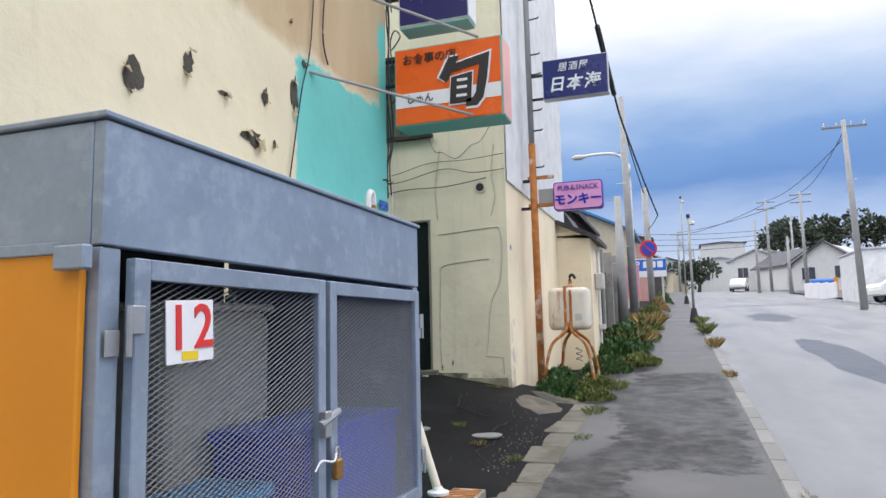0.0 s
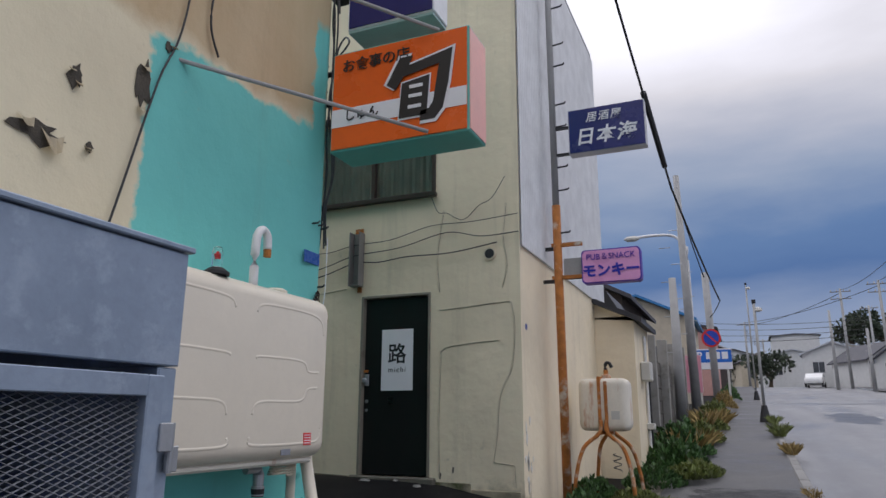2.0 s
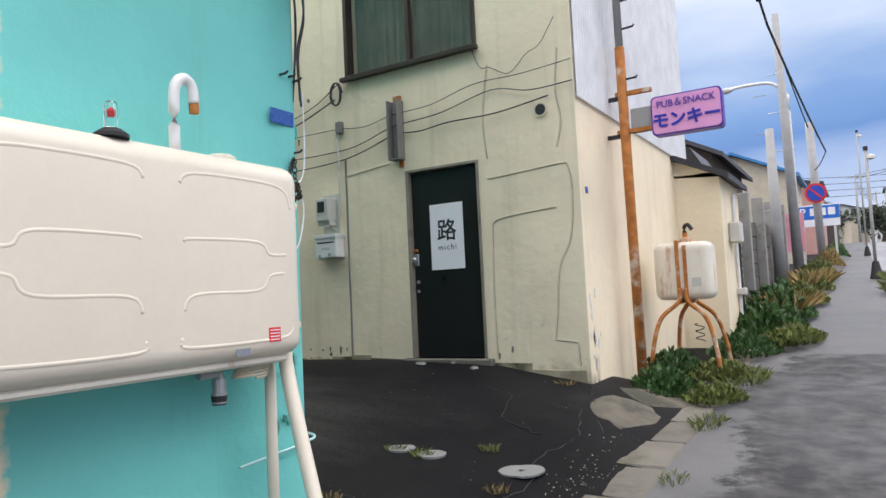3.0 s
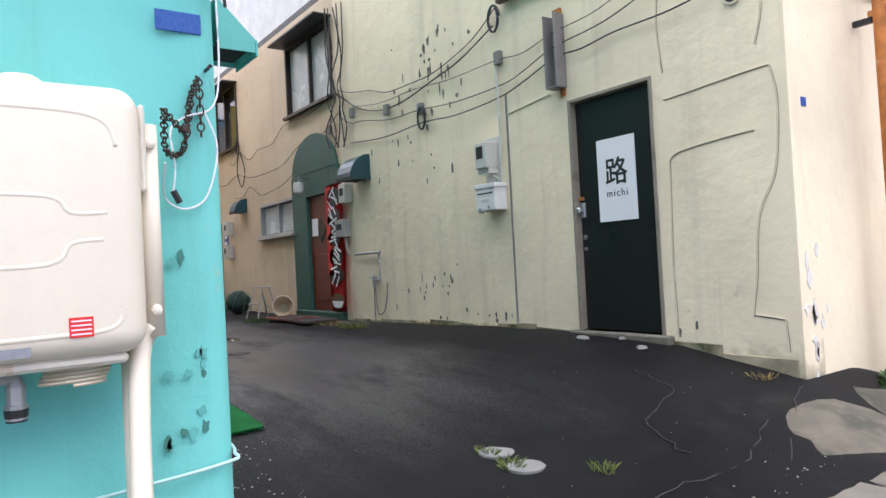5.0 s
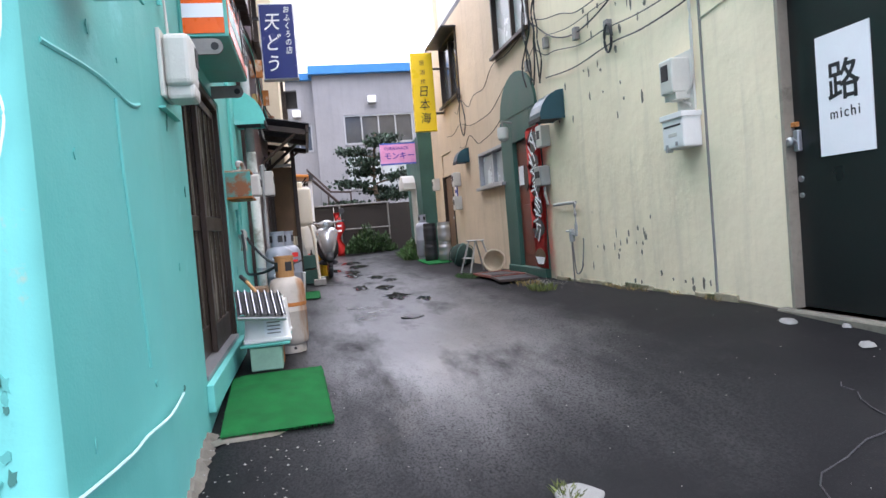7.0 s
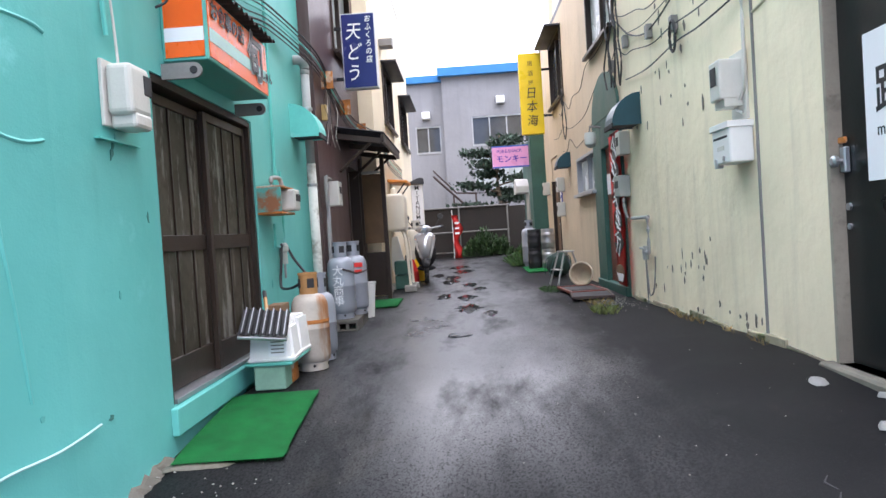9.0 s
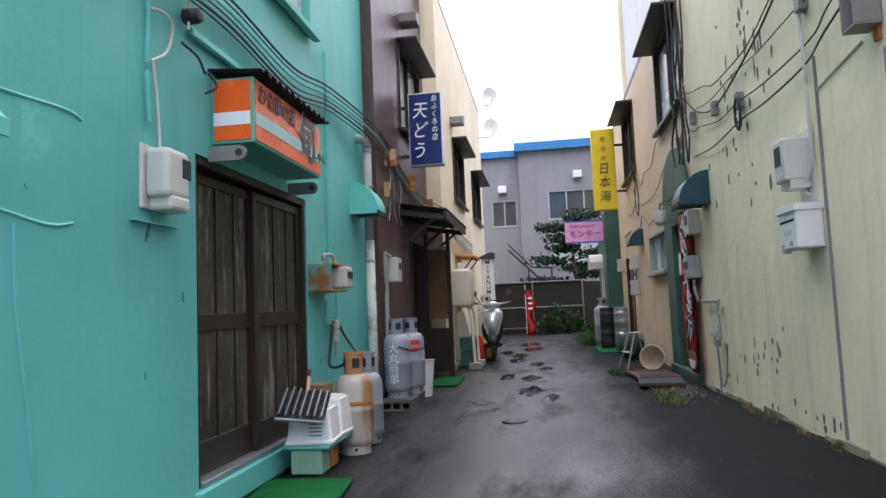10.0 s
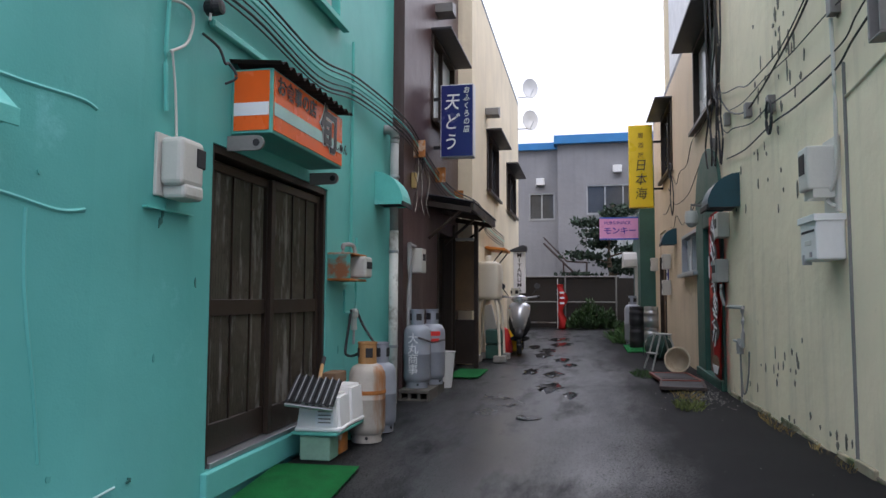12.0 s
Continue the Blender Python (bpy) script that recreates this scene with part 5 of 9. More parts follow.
# cables strung over the cream wall
def strung(rows, r=0.009, sag=0.05, y=WY - 0.02, label="black cable strung along the cream wall", seed=0, mat=None):
    rnd = random.Random(seed)
    pts = []
    for (xa, za), (xb, zb) in zip(rows, rows[1:]):
        pts.append((xa, y - rnd.uniform(0, 0.02), za))
        pts.append(((xa + xb) / 2, y - rnd.uniform(0, 0.04), (za + zb) / 2 - sag * rnd.uniform(0.5, 1.3)))
    pts.append((*[rows[-1][0]], y, rows[-1][1]))
    cord("wall_cable", pts, r * 0.62, mat or M_CABLE, label)


strung([(-2.05, 3.55), (-2.9, 3.62), (-4.1, 3.45), (-4.8, 3.3), (-6.3, 3.36), (-7.6, 3.5), (-8.3, 3.7)], seed=1)
strung([(-2.05, 3.75), (-3.1, 3.72), (-4.1, 3.58), (-4.9, 3.55), (-6.4, 3.62), (-7.9, 3.75)], seed=2, r=0.007)
strung([(-2.3, 3.45), (-3.4, 3.38), (-4.1, 3.36), (-4.9, 3.18), (-6.2, 3.2), (-8.0, 3.28)], seed=3, r=0.011)
strung([(-4.85, 4.08), (-5.5, 3.8), (-6.5, 3.7), (-7.4, 3.85), (-8.4, 4.1)], seed=4)
strung([(-4.9, 3.9), (-6.0, 3.62), (-7.2, 3.55), (-8.2, 3.95), (-8.5, 4.2)], seed=5, r=0.013)
strung([(-3.1, 4.1), (-2.9, 3.85), (-2.5, 3.9), (-2.2, 4.2)], seed=6, r=0.006, sag=0.12)
strung([(-8.3, 3.75), (-9.6, 3.55), (-11.0, 3.3), (-12.6, 3.45), (-13.9, 3.4)], seed=7, sag=0.12)
strung([(-8.4, 4.05), (-10.2, 3.95), (-11.4, 3.75), (-12.4, 3.85), (-13.0, 3.75)], seed=8, sag=0.15)
strung([(-9.7, 3.2), (-11.0, 2.95), (-11.9, 3.15), (-12.8, 3.05)], seed=9, sag=0.1)
for i in range(6):
    rnd = random.Random(i)
    x0 = -8.1 - 0.05 * i
    cord("cable_tangle", [(x0 + rnd.uniform(-0.12, 0.12), WY - 0.05 - 0.02 * i, z) for z in (5.2, 4.6, 4.3, 4.1, 3.9, 3.75, 3.5, 3.25)], 0.010, M_CABLE, "thick tangle of black cables hanging on the wall")
for i, (x, z) in enumerate(((-12.4, 3.95), (-4.86, 3.95), (-6.2, 3.25))):
    cord("cable_coil", [(x + 0.09 * math.cos(a) * (1 - 0.02 * k), WY - 0.06, z + 0.13 * math.sin(a)) for k, a in enumerate([q * 0.8 for q in range(20)])], 0.011, M_CABLE, "coiled black cable hung on the wall", "cable", 3)
cord("cable_loop", [(-12.4, WY - 0.05, 3.85), (-12.5, WY - 0.05, 3.5), (-12.3, WY - 0.05, 3.2), (-12.1, WY - 0.05, 3.45), (-12.3, WY - 0.05, 3.85)], 0.01, M_CABLE, "loop of loose cable hanging on the peach wall")
for i, (x, z) in enumerate(((-4.85, 3.5), (-6.25, 3.3), (-7.0, 3.45), (-7.9, 3.6), (-8.6, 3.5))):
    wall_box("junction_box", "small grey junction box among the cables", "junction box", x - 0.04, x + 0.04, z, z + 0.13, 0.06, M_FRAME, bev=0.006)

M_SCAB = surf("scabbed_render", (0.17, 0.15, 0.12), 0.9, vary=0.3, scale=12)
# scabs of broken render low on the wall
for i in range(84):
    rnd = random.Random(300 + i)
    zone = (0, 1, 2, 2, 3, 2)[i % 6]
    x, z = ((rnd.gauss(-6.2, 0.22), rnd.gauss(1.38, 0.10)), (rnd.uniform(-8.0, -2.4), rnd.uniform(0.98, 1.10)), (rnd.gauss(-6.1, 0.45), rnd.gauss(3.7, 0.28)), (rnd.gauss(-6.6, 0.5), rnd.choice((2.7, 3.1, 1.15)) + rnd.gauss(0, 0.1)))[zone]
    if -4.15 < x < -3.0:
        x -= 1.3
    w, h = rnd.uniform(0.005, 0.02) * (1.5 if zone == 2 else 1), rnd.uniform(0.012, 0.05) * (1.5 if zone == 2 else 1)
    k = 9
    bm = prism([(math.cos(a) * w * rnd.uniform(0.4, 1.2), math.sin(a) * h * rnd.uniform(0.4, 1.2)) for a in [q * math.tau / k for q in range(k)]], 0.005)
    ob = part("peeled_patch", bm, M_SCAB)
    ob.location = (x, WY - 0.006, z)
    tagged(ob, "small scab of broken render on the cream wall", "paint damage", "render scabs")


def green_front():
    d = thing("door_2", "red-brown door in a dark green arched surround with a food banner", "door", (-8.95, WY, 0.88), kind="structure")
    part("surround", box(-1.1, -0.56, -0.03, 0.12, 0.0, 2.18, 0.006), M_GREENPAINT, d)
    part("surround", box(0.25, 0.565, -0.03, 0.12, 0.0, 2.18, 0.006), M_GREENPAINT, d)
    part("surround", box(-0.56, 0.25, -0.03, 0.12, 1.82, 2.18, 0.006), M_GREENPAINT, d)
    part("door_step", box(-1.08, 0.56, -0.06, 0.12, -0.05, 0.1, 0.006), M_GREENPAINT, d)
    part("arch", moved(prism([(0.78 * math.cos(radians(a)), 0.56 * math.sin(radians(a))) for a in range(0, 181, 9)], 0.035), pose(-0.26, -0.036, 2.18)), M_GREENPAINT, d, "dark green half-round board")
    part("leaf", box(-0.56, 0.25, 0.03, 0.08, 0.1, 1.82, 0.004), M_REDBROWN, d, "red-brown panelled door")
    part("panel", box(-0.46, 0.12, 0.02, 0.032, 0.25, 0.95, 0.01), M_REDBROWN, d)
    part("diamond", moved(box(-0.13, 0.13, -0.01, 0.0, -0.13, 0.13, 0.004), pose(-0.2, 0.026, 1.3, 0, 45, 0)), M_BRONZE, d)
    part("notice", box(-0.48, -0.28, 0.012, 0.02, 1.22, 1.48), M_SIGNWHITE, d)
    bn = thing("food_banner", "red cloth banner printed with black and white lettering beside the door", "banner", (-8.47, WY - 0.06, 1.0))
    bm = bmesh.new()
    pr = None
    for i in range(17):
        z = 1.78 * i / 16
        row = [bm.verts.new((x, -0.012 * math.sin(3 * x + i * 0.5) - 0.01, z)) for x in (-0.24, -0.12, 0, 0.12, 0.24)]
        if pr:
            for k in range(4):
                bm.faces.new((pr[k], pr[k + 1], row[k + 1], row[k]))
        pr = row
    bmesh.ops.solidify(bm, geom=bm.faces[:], thickness=0.004)
    part("cloth", bm, M_RED, bn, smooth=True)
    rnd = random.Random(5)
    for k in range(5):
        z = 1.58 - 0.27 * k
        part("print", moved(prism([(0.235 * math.cos(a) * rnd.uniform(0.7, 1.05), 0.145 * math.sin(a) * rnd.uniform(0.7, 1.1)) for a in [q * math.tau / 12 for q in range(12)]], 0.003), pose(0, -0.034, z)), M_INK, bn)
        for q in range(5):
            part("stroke", moved(box(-rnd.uniform(0.06, 0.13), rnd.uniform(0.06, 0.13), -0.002, 0.002, -0.012, 0.012, 0.001), pose(rnd.uniform(-0.09, 0.09), -0.038, z + 0.05 * (q - 2), 0, rnd.uniform(-60, 60), 0)), M_SIGNWHITE, bn)
    part("food_picture", moved(prism([(0.2 * math.cos(a), 0.11 * math.sin(a)) for a in [q * math.tau / 14 for q in range(14)]], 0.003), pose(0, -0.034, 0.14)), M_WOOD, bn)
    part("food_bowl", moved(prism([(-0.18, 0.0), (0.18, 0.0), (0.1, -0.09), (-0.1, -0.09)], 0.003), pose(0, -0.038, 0.14)), M_SIGNWHITE, bn)
    part("food_top", moved(box(-0.24, -0.08, -0.002, 0.002, 0.5, 1.75), pose(0, -0.032, 0)), M_RED, bn)


green_front()


def hood(x, z, w, h, d, mat, name="vent_hood", label="dark green quarter-round vent hood on the wall", y=WY, out=-1):
    """A wall hood: a quarter-round cover, open below."""
    e = thing(name, label, "vent", (x, y, z))
    prof = [(0.0, h)] + [(d * math.sin(radians(a)), h * math.cos(radians(a)) * 1.0) for a in range(15, 91, 15)]
    bm = bmesh.new()
    rows = [[bm.verts.new((sx * w / 2, out * p, q)) for p, q in prof] for sx in (-1, 1)]
    for i in range(len(prof) - 1):
        bm.faces.new((rows[0][i], rows[0][i + 1], rows[1][i + 1], rows[1][i]))
    for r_ in rows:
        base = bm.verts.new((r_[0].co.x, 0, 0))
        bm.faces.new([base] + r_)
    bmesh.ops.recalc_face_normals(bm, faces=bm.faces[:])
    bmesh.ops.solidify(bm, geom=bm.faces[:], thickness=0.012)
    part("cover", bm, mat, e)
    part("throat", box(-w / 2 + 0.03, w / 2 - 0.03, min(0.01 * out, d * 0.8 * out), max(0.01 * out, d * 0.8 * out), 0.01, 0.03), M_DARK, e)
    part("rim", box(-w / 2 - 0.004, w / 2 + 0.004, min((d - 0.015) * out, (d + 0.006) * out), max((d - 0.015) * out, (d + 0.006) * out), -0.02, 0.03, 0.003), M_DARK, e)
    return e


M_GASGREY = surf("gas_meter_grey", (0.33, 0.33, 0.31), 0.5, vary=0.12)
M_TUB = surf("cream_plastic_tub", (0.52, 0.42, 0.30), 0.5, vary=0.1, stain=(0.35, 0.26, 0.17), stain_at=0.6)
M_HOODBLUE = surf("dark_teal_hood", (0.009, 0.055, 0.075), 0.35, vary=0.2)
hood(-7.73, 2.73, 0.38, 0.33, 0.30, M_HOODBLUE)
hood(-12.35, 2.72, 0.3, 0.26, 0.24, M_HOODBLUE)
wl = thing("wall_lamp", "white glass globe lamp beside the arched door", "lamp", (-9.45, WY - 0.03, 2.86))
part("arm", tube([(0, 0, 0.12), (0, -0.14, 0.14), (0, -0.14, 0.06)], 0.014), M_FRAME, wl)
part("shade", moved(lathe([(0.07, 0.06), (0.08, 0.0), (0.075, -0.09), (0.04, -0.13), (0.01, -0.14)], 16), pose(0, -0.14, 0)), M_METER, wl)
wall_box("electric_meter", "white electricity meter beside the green door", "meter", -8.25, -8.05, 2.48, 2.74, 0.12, M_METER, (("dial_window", -0.06, 0.04, 0.10, 0.2, 0.118, 0.124, M_DARK),))
wall_box("gas_meter", "grey gas meter beside the green door", "meter", -8.38, -8.14, 2.02, 2.26, 0.13, M_GASGREY, (("dial_window", -0.08, 0.08, 0.1, 0.18, 0.128, 0.134, M_DARK),))
cord("gas_pipe", [(-8.16, WY - 0.08, 2.0), (-8.16, WY - 0.08, 1.9), (-8.16, WY - 0.05, 1.78)], 0.016, M_POLE, "grey gas pipe on the wall", "pipe")
cord("gas_pipe", [(-7.97, WY - 0.05, 1.77), (-7.36, WY - 0.05, 1.77), (-7.34, WY - 0.05, 1.74), (-7.34, WY - 0.05, 1.44), (-7.38, WY - 0.05, 1.42), (-7.50, WY - 0.05, 1.42)], 0.018, M_POLE, "grey gas pipe with elbow on the cream wall", "pipe", 3, 8)
vt = thing("gas_tap", "grey gas tap on the cream wall", "tap", (-7.47, WY - 0.05, 1.42))
part("body", moved(lathe([(0.03, -0.08), (0.035, 0.0), (0.025, 0.06)], 10), pose(0, 0, 0)), M_POLE, vt)
part("lever", box(-0.06, 0.06, -0.05, -0.035, 0.03, 0.05, 0.004), M_STEEL, vt)
cord("gas_hose", [(-7.47, WY - 0.05, 1.35), (-7.46, WY - 0.04, 1.05), (-7.40, WY - 0.04, 0.98), (-7.27, WY - 0.04, 1.05), (-7.22, WY - 0.03, 1.25), (-7.20, WY - 0.03, 1.38)], 0.008, M_FRAME, "grey gas hose hanging in a loop", "hose")
cord("gas_hose", [(-7.52, WY - 0.04, 1.38), (-7.54, WY - 0.03, 1.0), (-7.54, WY - 0.03, 0.88)], 0.008, M_FRAME, "grey gas hose down the wall", "hose")


def brown_door():
    d = thing("door_3", "closed brown wooden door with panelled fanlight", "door", (-14.22, WY, 0.86), kind="structure")
    part("leaf", box(-0.44, 0.44, 0.05, 0.09, 0, 1.75, 0.004), M_WOOD, d)
    part("fanlight", box(-0.465, 0.465, 0.02, 0.06, 1.78, 2.23, 0.004), M_PEACH, d)
    for x in (-0.47, 0.44):
        part("door_frame", box(x, x + 0.03, -0.02, 0.1, 0, 1.78, 0.003), M_BRONZE, d)
    part("knob", moved(lathe([(0.02, 0), (0.03, 0.04), (0.015, 0.06)], 10), pose(0.3, 0.05, 0.9, 90, 0, 0)), M_STEEL, d)


brown_door()
wall_box("notice_plate", "small blue notice plate beside the brown door", "notice", -13.55, -13.35, 2.1, 2.45, 0.02, surf("blue_notice", (0.05, 0.07, 0.35), 0.4), (("bar", -0.08, 0.08, 0.2, 0.26, 0.02, 0.022, M_SIGNWHITE), ("bar", -0.08, 0.08, 0.08, 0.14, 0.02, 0.022, M_SIGNWHITE)), bev=0.002)
for x, z in ((-13.1, 2.35), (-13.15, 1.9), (-15.2, 2.4)):
    wall_box("electric_meter", "small white meter box on the peach wall", "meter", x - 0.1, x + 0.1, z, z + 0.26, 0.14, M_METER, (("dial_window", -0.06, 0.03, 0.1, 0.2, 0.138, 0.144, M_DARK),))
# green bay at the far end
e = thing("bar_front", "dark turquoise painted bar front at the alley end", "building", (-16.8, 8.35, 0.4))
part("wall", box(-1.1, 0.85, 0.0, 0.25, 0, 3.3), M_GREENPAINT, e)
part("wall", box(0.85, 0.95, 0.0, 0.4, 0, 4.3), M_GREENPAINT, e)
part("upper_window", box(-0.6, 0.75, 0.25, 0.3, 3.4, 4.6), M_DIMGLASS, e)
part("canopy", moved(prism([(-0.4, 0), (-0.36, 0.16), (-0.2, 0.3), (0, 0.35), (0.2, 0.3), (0.36, 0.16), (0.4, 0)], 0.3), pose(-0.2, -0.3, 2.15)), M_METER, e, "pale half-round plastic canopy")
part("door", box(-0.5, 0.25, -0.02, 0.02, 0.55, 2.15), M_METER, e)

s = sign_box("vertical_sign", "tall yellow light-box sign with black brush lettering", (-14.05, 8.25, 4.34), 0.44, 1.58, 0.14, M_YELLOW, M_YELLOW, rz=90, trim_w=0.016)
for k, ch in enumerate("日本海"):
    letter(s, ch, 0.24, 0.0, -0.0 - 0.27 * k, 0.144, M_INK, shear=0.12, sx=0.9, bold=0.0)
for k, ch in enumerate("居酒屋"):
    letter(s, ch, 0.11, 0.0, 0.58 - 0.19 * k, 0.144, surf("faded_brown_ink", (0.35, 0.2, 0.02), 0.5, bump=0))
part("bracket", box(0.2, 0.58, -0.02, 0.02, 0.45, 0.49), M_DARK, s)
part("bracket", box(0.2, 0.58, -0.02, 0.02, -0.45, -0.41), M_DARK, s)
s = sign_box("projecting_sign", "pink light-box sign with violet lettering and blue edges", (-16.3, 7.94, 3.38), 0.84, 0.50, 0.12, M_PINK, surf("blue_sign_edge", (0.05, 0.12, 0.5), 0.4), rz=90, trim_w=0.0)
part("edge_band", box(-0.42, 0.42, -0.064, -0.061, 0.22, 0.25), surf("blue_sign_edge_b", (0.05, 0.12, 0.5), 0.4), s)
part("edge_band", box(-0.42, 0.42, -0.064, -0.061, -0.25, -0.22), bpy.data.materials["blue_sign_edge_b"], s)
letter(s, "PUB＆SNACK", 0.095, -0.03, 0.12, 0.124, M_PURPLE, sx=1.0)
letter(s, "モンキー", 0.18, 0.02, -0.06, 0.124, bpy.data.materials["blue_lettering"])
part("bracket", tube([(0.35, 0, 0.2), (0.62, 0, 0.3)], 0.015), M_DARK, s)


# things on the ground along the north wall
def at_ground(x, y):
    return ground_z(x, y) + 0.004


def keg(x, y, z, h, mat, label):
    k = thing("beer_keg", label, "keg", (x, y, z), "beer kegs")
    k.scale = (0.68, 0.68, 1)
    part("body", lathe([(0.17, 0), (0.19, 0.02), (0.19, 0.1), (0.2, 0.12), (0.19, 0.14), (0.19, h - 0.14), (0.2, h - 0.12), (0.19, h - 0.1), (0.17, h - 0.05), (0.05, h - 0.04)], 20), mat, k, smooth=True)
    part("chime", lathe([(0.165, h - 0.06), (0.185, h - 0.06), (0.185, h), (0.165, h)], 20), mat, k)


z = at_ground(-13.9, 8.3)
keg(-13.65, 8.36, z, 0.38, M_STEEL, "dented steel beer keg by the wall")
keg(-13.65, 8.36, z + 0.382, 0.38, M_STEEL, "dented steel beer keg stacked on another")
keg(-13.9, 8.12, z, 0.4, M_DARK, "dark steel beer keg by the wall")
keg(-13.9, 8.12, z + 0.4, 0.36, M_DARK, "small dark beer keg stacked on another")


def gas_cylinder(name, label, x, y, z, r, h, mat, rot=0, collar=None, group="gas cylinders"):
    c_ = thing(name, label, "gas cylinder", (x, y, z), group, rz=rot)
    part("foot_ring", lathe([(r * 0.82, 0), (r * 0.84, 0.07), (r * 0.78, 0.07), (r * 0.76, 0)], 24), mat, c_)
    b_ = part("body", lathe([(r * 0.7, 0.05), (r * 0.95, 0.075), (r, 0.12), (r, h * 0.42), (r * 1.012, h * 0.425), (r * 1.012, h * 0.435), (r, h * 0.44), (r, h - 0.28), (r * 0.96, h - 0.235), (r * 0.8, h - 0.19), (r * 0.45, h - 0.165), (r * 0.2, h - 0.16)], 28), mat, c_, smooth=True)
    cb = lathe([(r * 0.5, h - 0.175), (r * 0.5, h - 0.02), (r * 0.54, h - 0.015), (r * 0.54, h), (r * 0.47, h), (r * 0.47, h - 0.175)], 20)
    part("collar", cb, collar or mat, c_)
    part("valve", tube([(0, 0, h - 0.17), (0, 0, h - 0.05), (0.03, 0, h - 0.03)], 0.022), M_STEEL, c_)
    part("hand_wheel", moved(lathe([(0.035, 0), (0.038, 0.02), (0.02, 0.028)], 10), pose(0, 0, h - 0.04)), M_STEEL, c_)
    for k in range(4):
        a = k * math.tau / 4 + 0.5
        part("collar_opening", moved(box(r * 0.46, r * 0.515, -r * 0.2, r * 0.2, h - 0.12, h - 0.045, 0.004), pose(0, 0, 0, 0, 0, math.degrees(a))), M_DARK, c_)
    for k in range(5):
        a = k * math.tau / 5 + 0.3
        part("foot_hole", moved(lathe([(0.012, 0), (0.012, 0.004)], 8), pose(r * 0.835 * math.cos(a), r * 0.835 * math.sin(a), 0.04) @ pose(0, 0, 0, 0, 90, math.degrees(a))), M_DARK, c_)
    return c_


M_CYL = surf("grey_cylinder_paint", (0.29, 0.31, 0.35), 0.42, 0.1, vary=0.08, stain=(0.22, 0.16, 0.11), stain_at=0.70, bump=0.04)
M_CYLRUST = surf("rust_stained_cylinder", (0.46, 0.42, 0.36), 0.55, 0.1, vary=0.15, scale=3, stain=(0.34, 0.15, 0.06), stain_at=0.49, stain_scale=3.2, streak=True)
gas_cylinder("gas_cylinder", "light grey gas cylinder beside the beer kegs", -14.6, 8.1, at_ground(-14.6, 8.1), 0.16, 0.95, M_CYL)


def step_stool(x, y):
    z_ = at_ground(x, y)
    s_ = thing("step_stool", "small paint-worn folding step stool on the asphalt", "stool", (x, y, z_), rz=15)
    s_.scale = (0.78, 0.78, 0.76)
    part("seat", box(-0.17, 0.17, -0.11, 0.11, 0.62, 0.645, 0.006), M_GASGREY, s_)
    for sx in (-1, 1):
        part("leg", tube([(sx * 0.13, -0.08, 0.62), (sx * 0.2, -0.26, 0)], 0.016), M_GASGREY, s_)
        part("leg", tube([(sx * 0.13, 0.08, 0.62), (sx * 0.2, 0.26, 0)], 0.016), M_GASGREY, s_)
    part("step", box(-0.17, 0.17, -0.24, -0.13, 0.28, 0.3, 0.004), M_GASGREY, s_)
    part("brace", tube([(-0.185, 0.19, 0.22), (0.185, 0.19, 0.22)], 0.01), M_GASGREY, s_)


step_stool(-10.5, 8.22)
b_ = thing("tipped_bucket", "cream plastic tub lying tipped on its side", "bucket", (-10.05, 8.39, at_ground(-10.05, 8.39) + 0.16))
m_ = pose(0, 0, 0, 0, 0, 0) @ pose(0, 0, 0, 12, 82, -12)
part("tub", moved(lathe([(0.1, -0.12), (0.15, 0.11), (0.17, 0.114), (0.17, 0.126), (0.15, 0.126), (0.142, 0.11), (0.09, -0.108), (0.015, -0.108)], 24), m_), M_TUB, b_, smooth=True)
gb = thing("net_bundle", "dark green bundled net lying by the wall", "net", (-11.9, 8.3, at_ground(-11.9, 8.3)))
bm = bmesh.new()
bmesh.ops.create_icosphere(bm, subdivisions=3, radius=0.2)
for v in bm.verts:
    v.co = v.co * (1 + 0.12 * noise.noise(v.co * 7)) + Vector((0, 0, 0.2))
    v.co.z = max(0.0, v.co.z)
part("net", bm, surf("dark_net", (0.012, 0.035, 0.026), 0.8, vary=0.4, scale=12, bump=0.8, bump_scale=60), gb, smooth=True)
for k in range(7):
    a = k * 0.9
    part("strand", tube(bent([(0.225 * math.cos(a), 0.225 * math.sin(a), 0.05), (0.2 * math.cos(a + 0.4), 0.2 * math.sin(a + 0.4), 0.31), (0.05 * math.cos(a), 0.05, 0.4)], 4), 0.007, 5), M_GREENPAINT, gb)


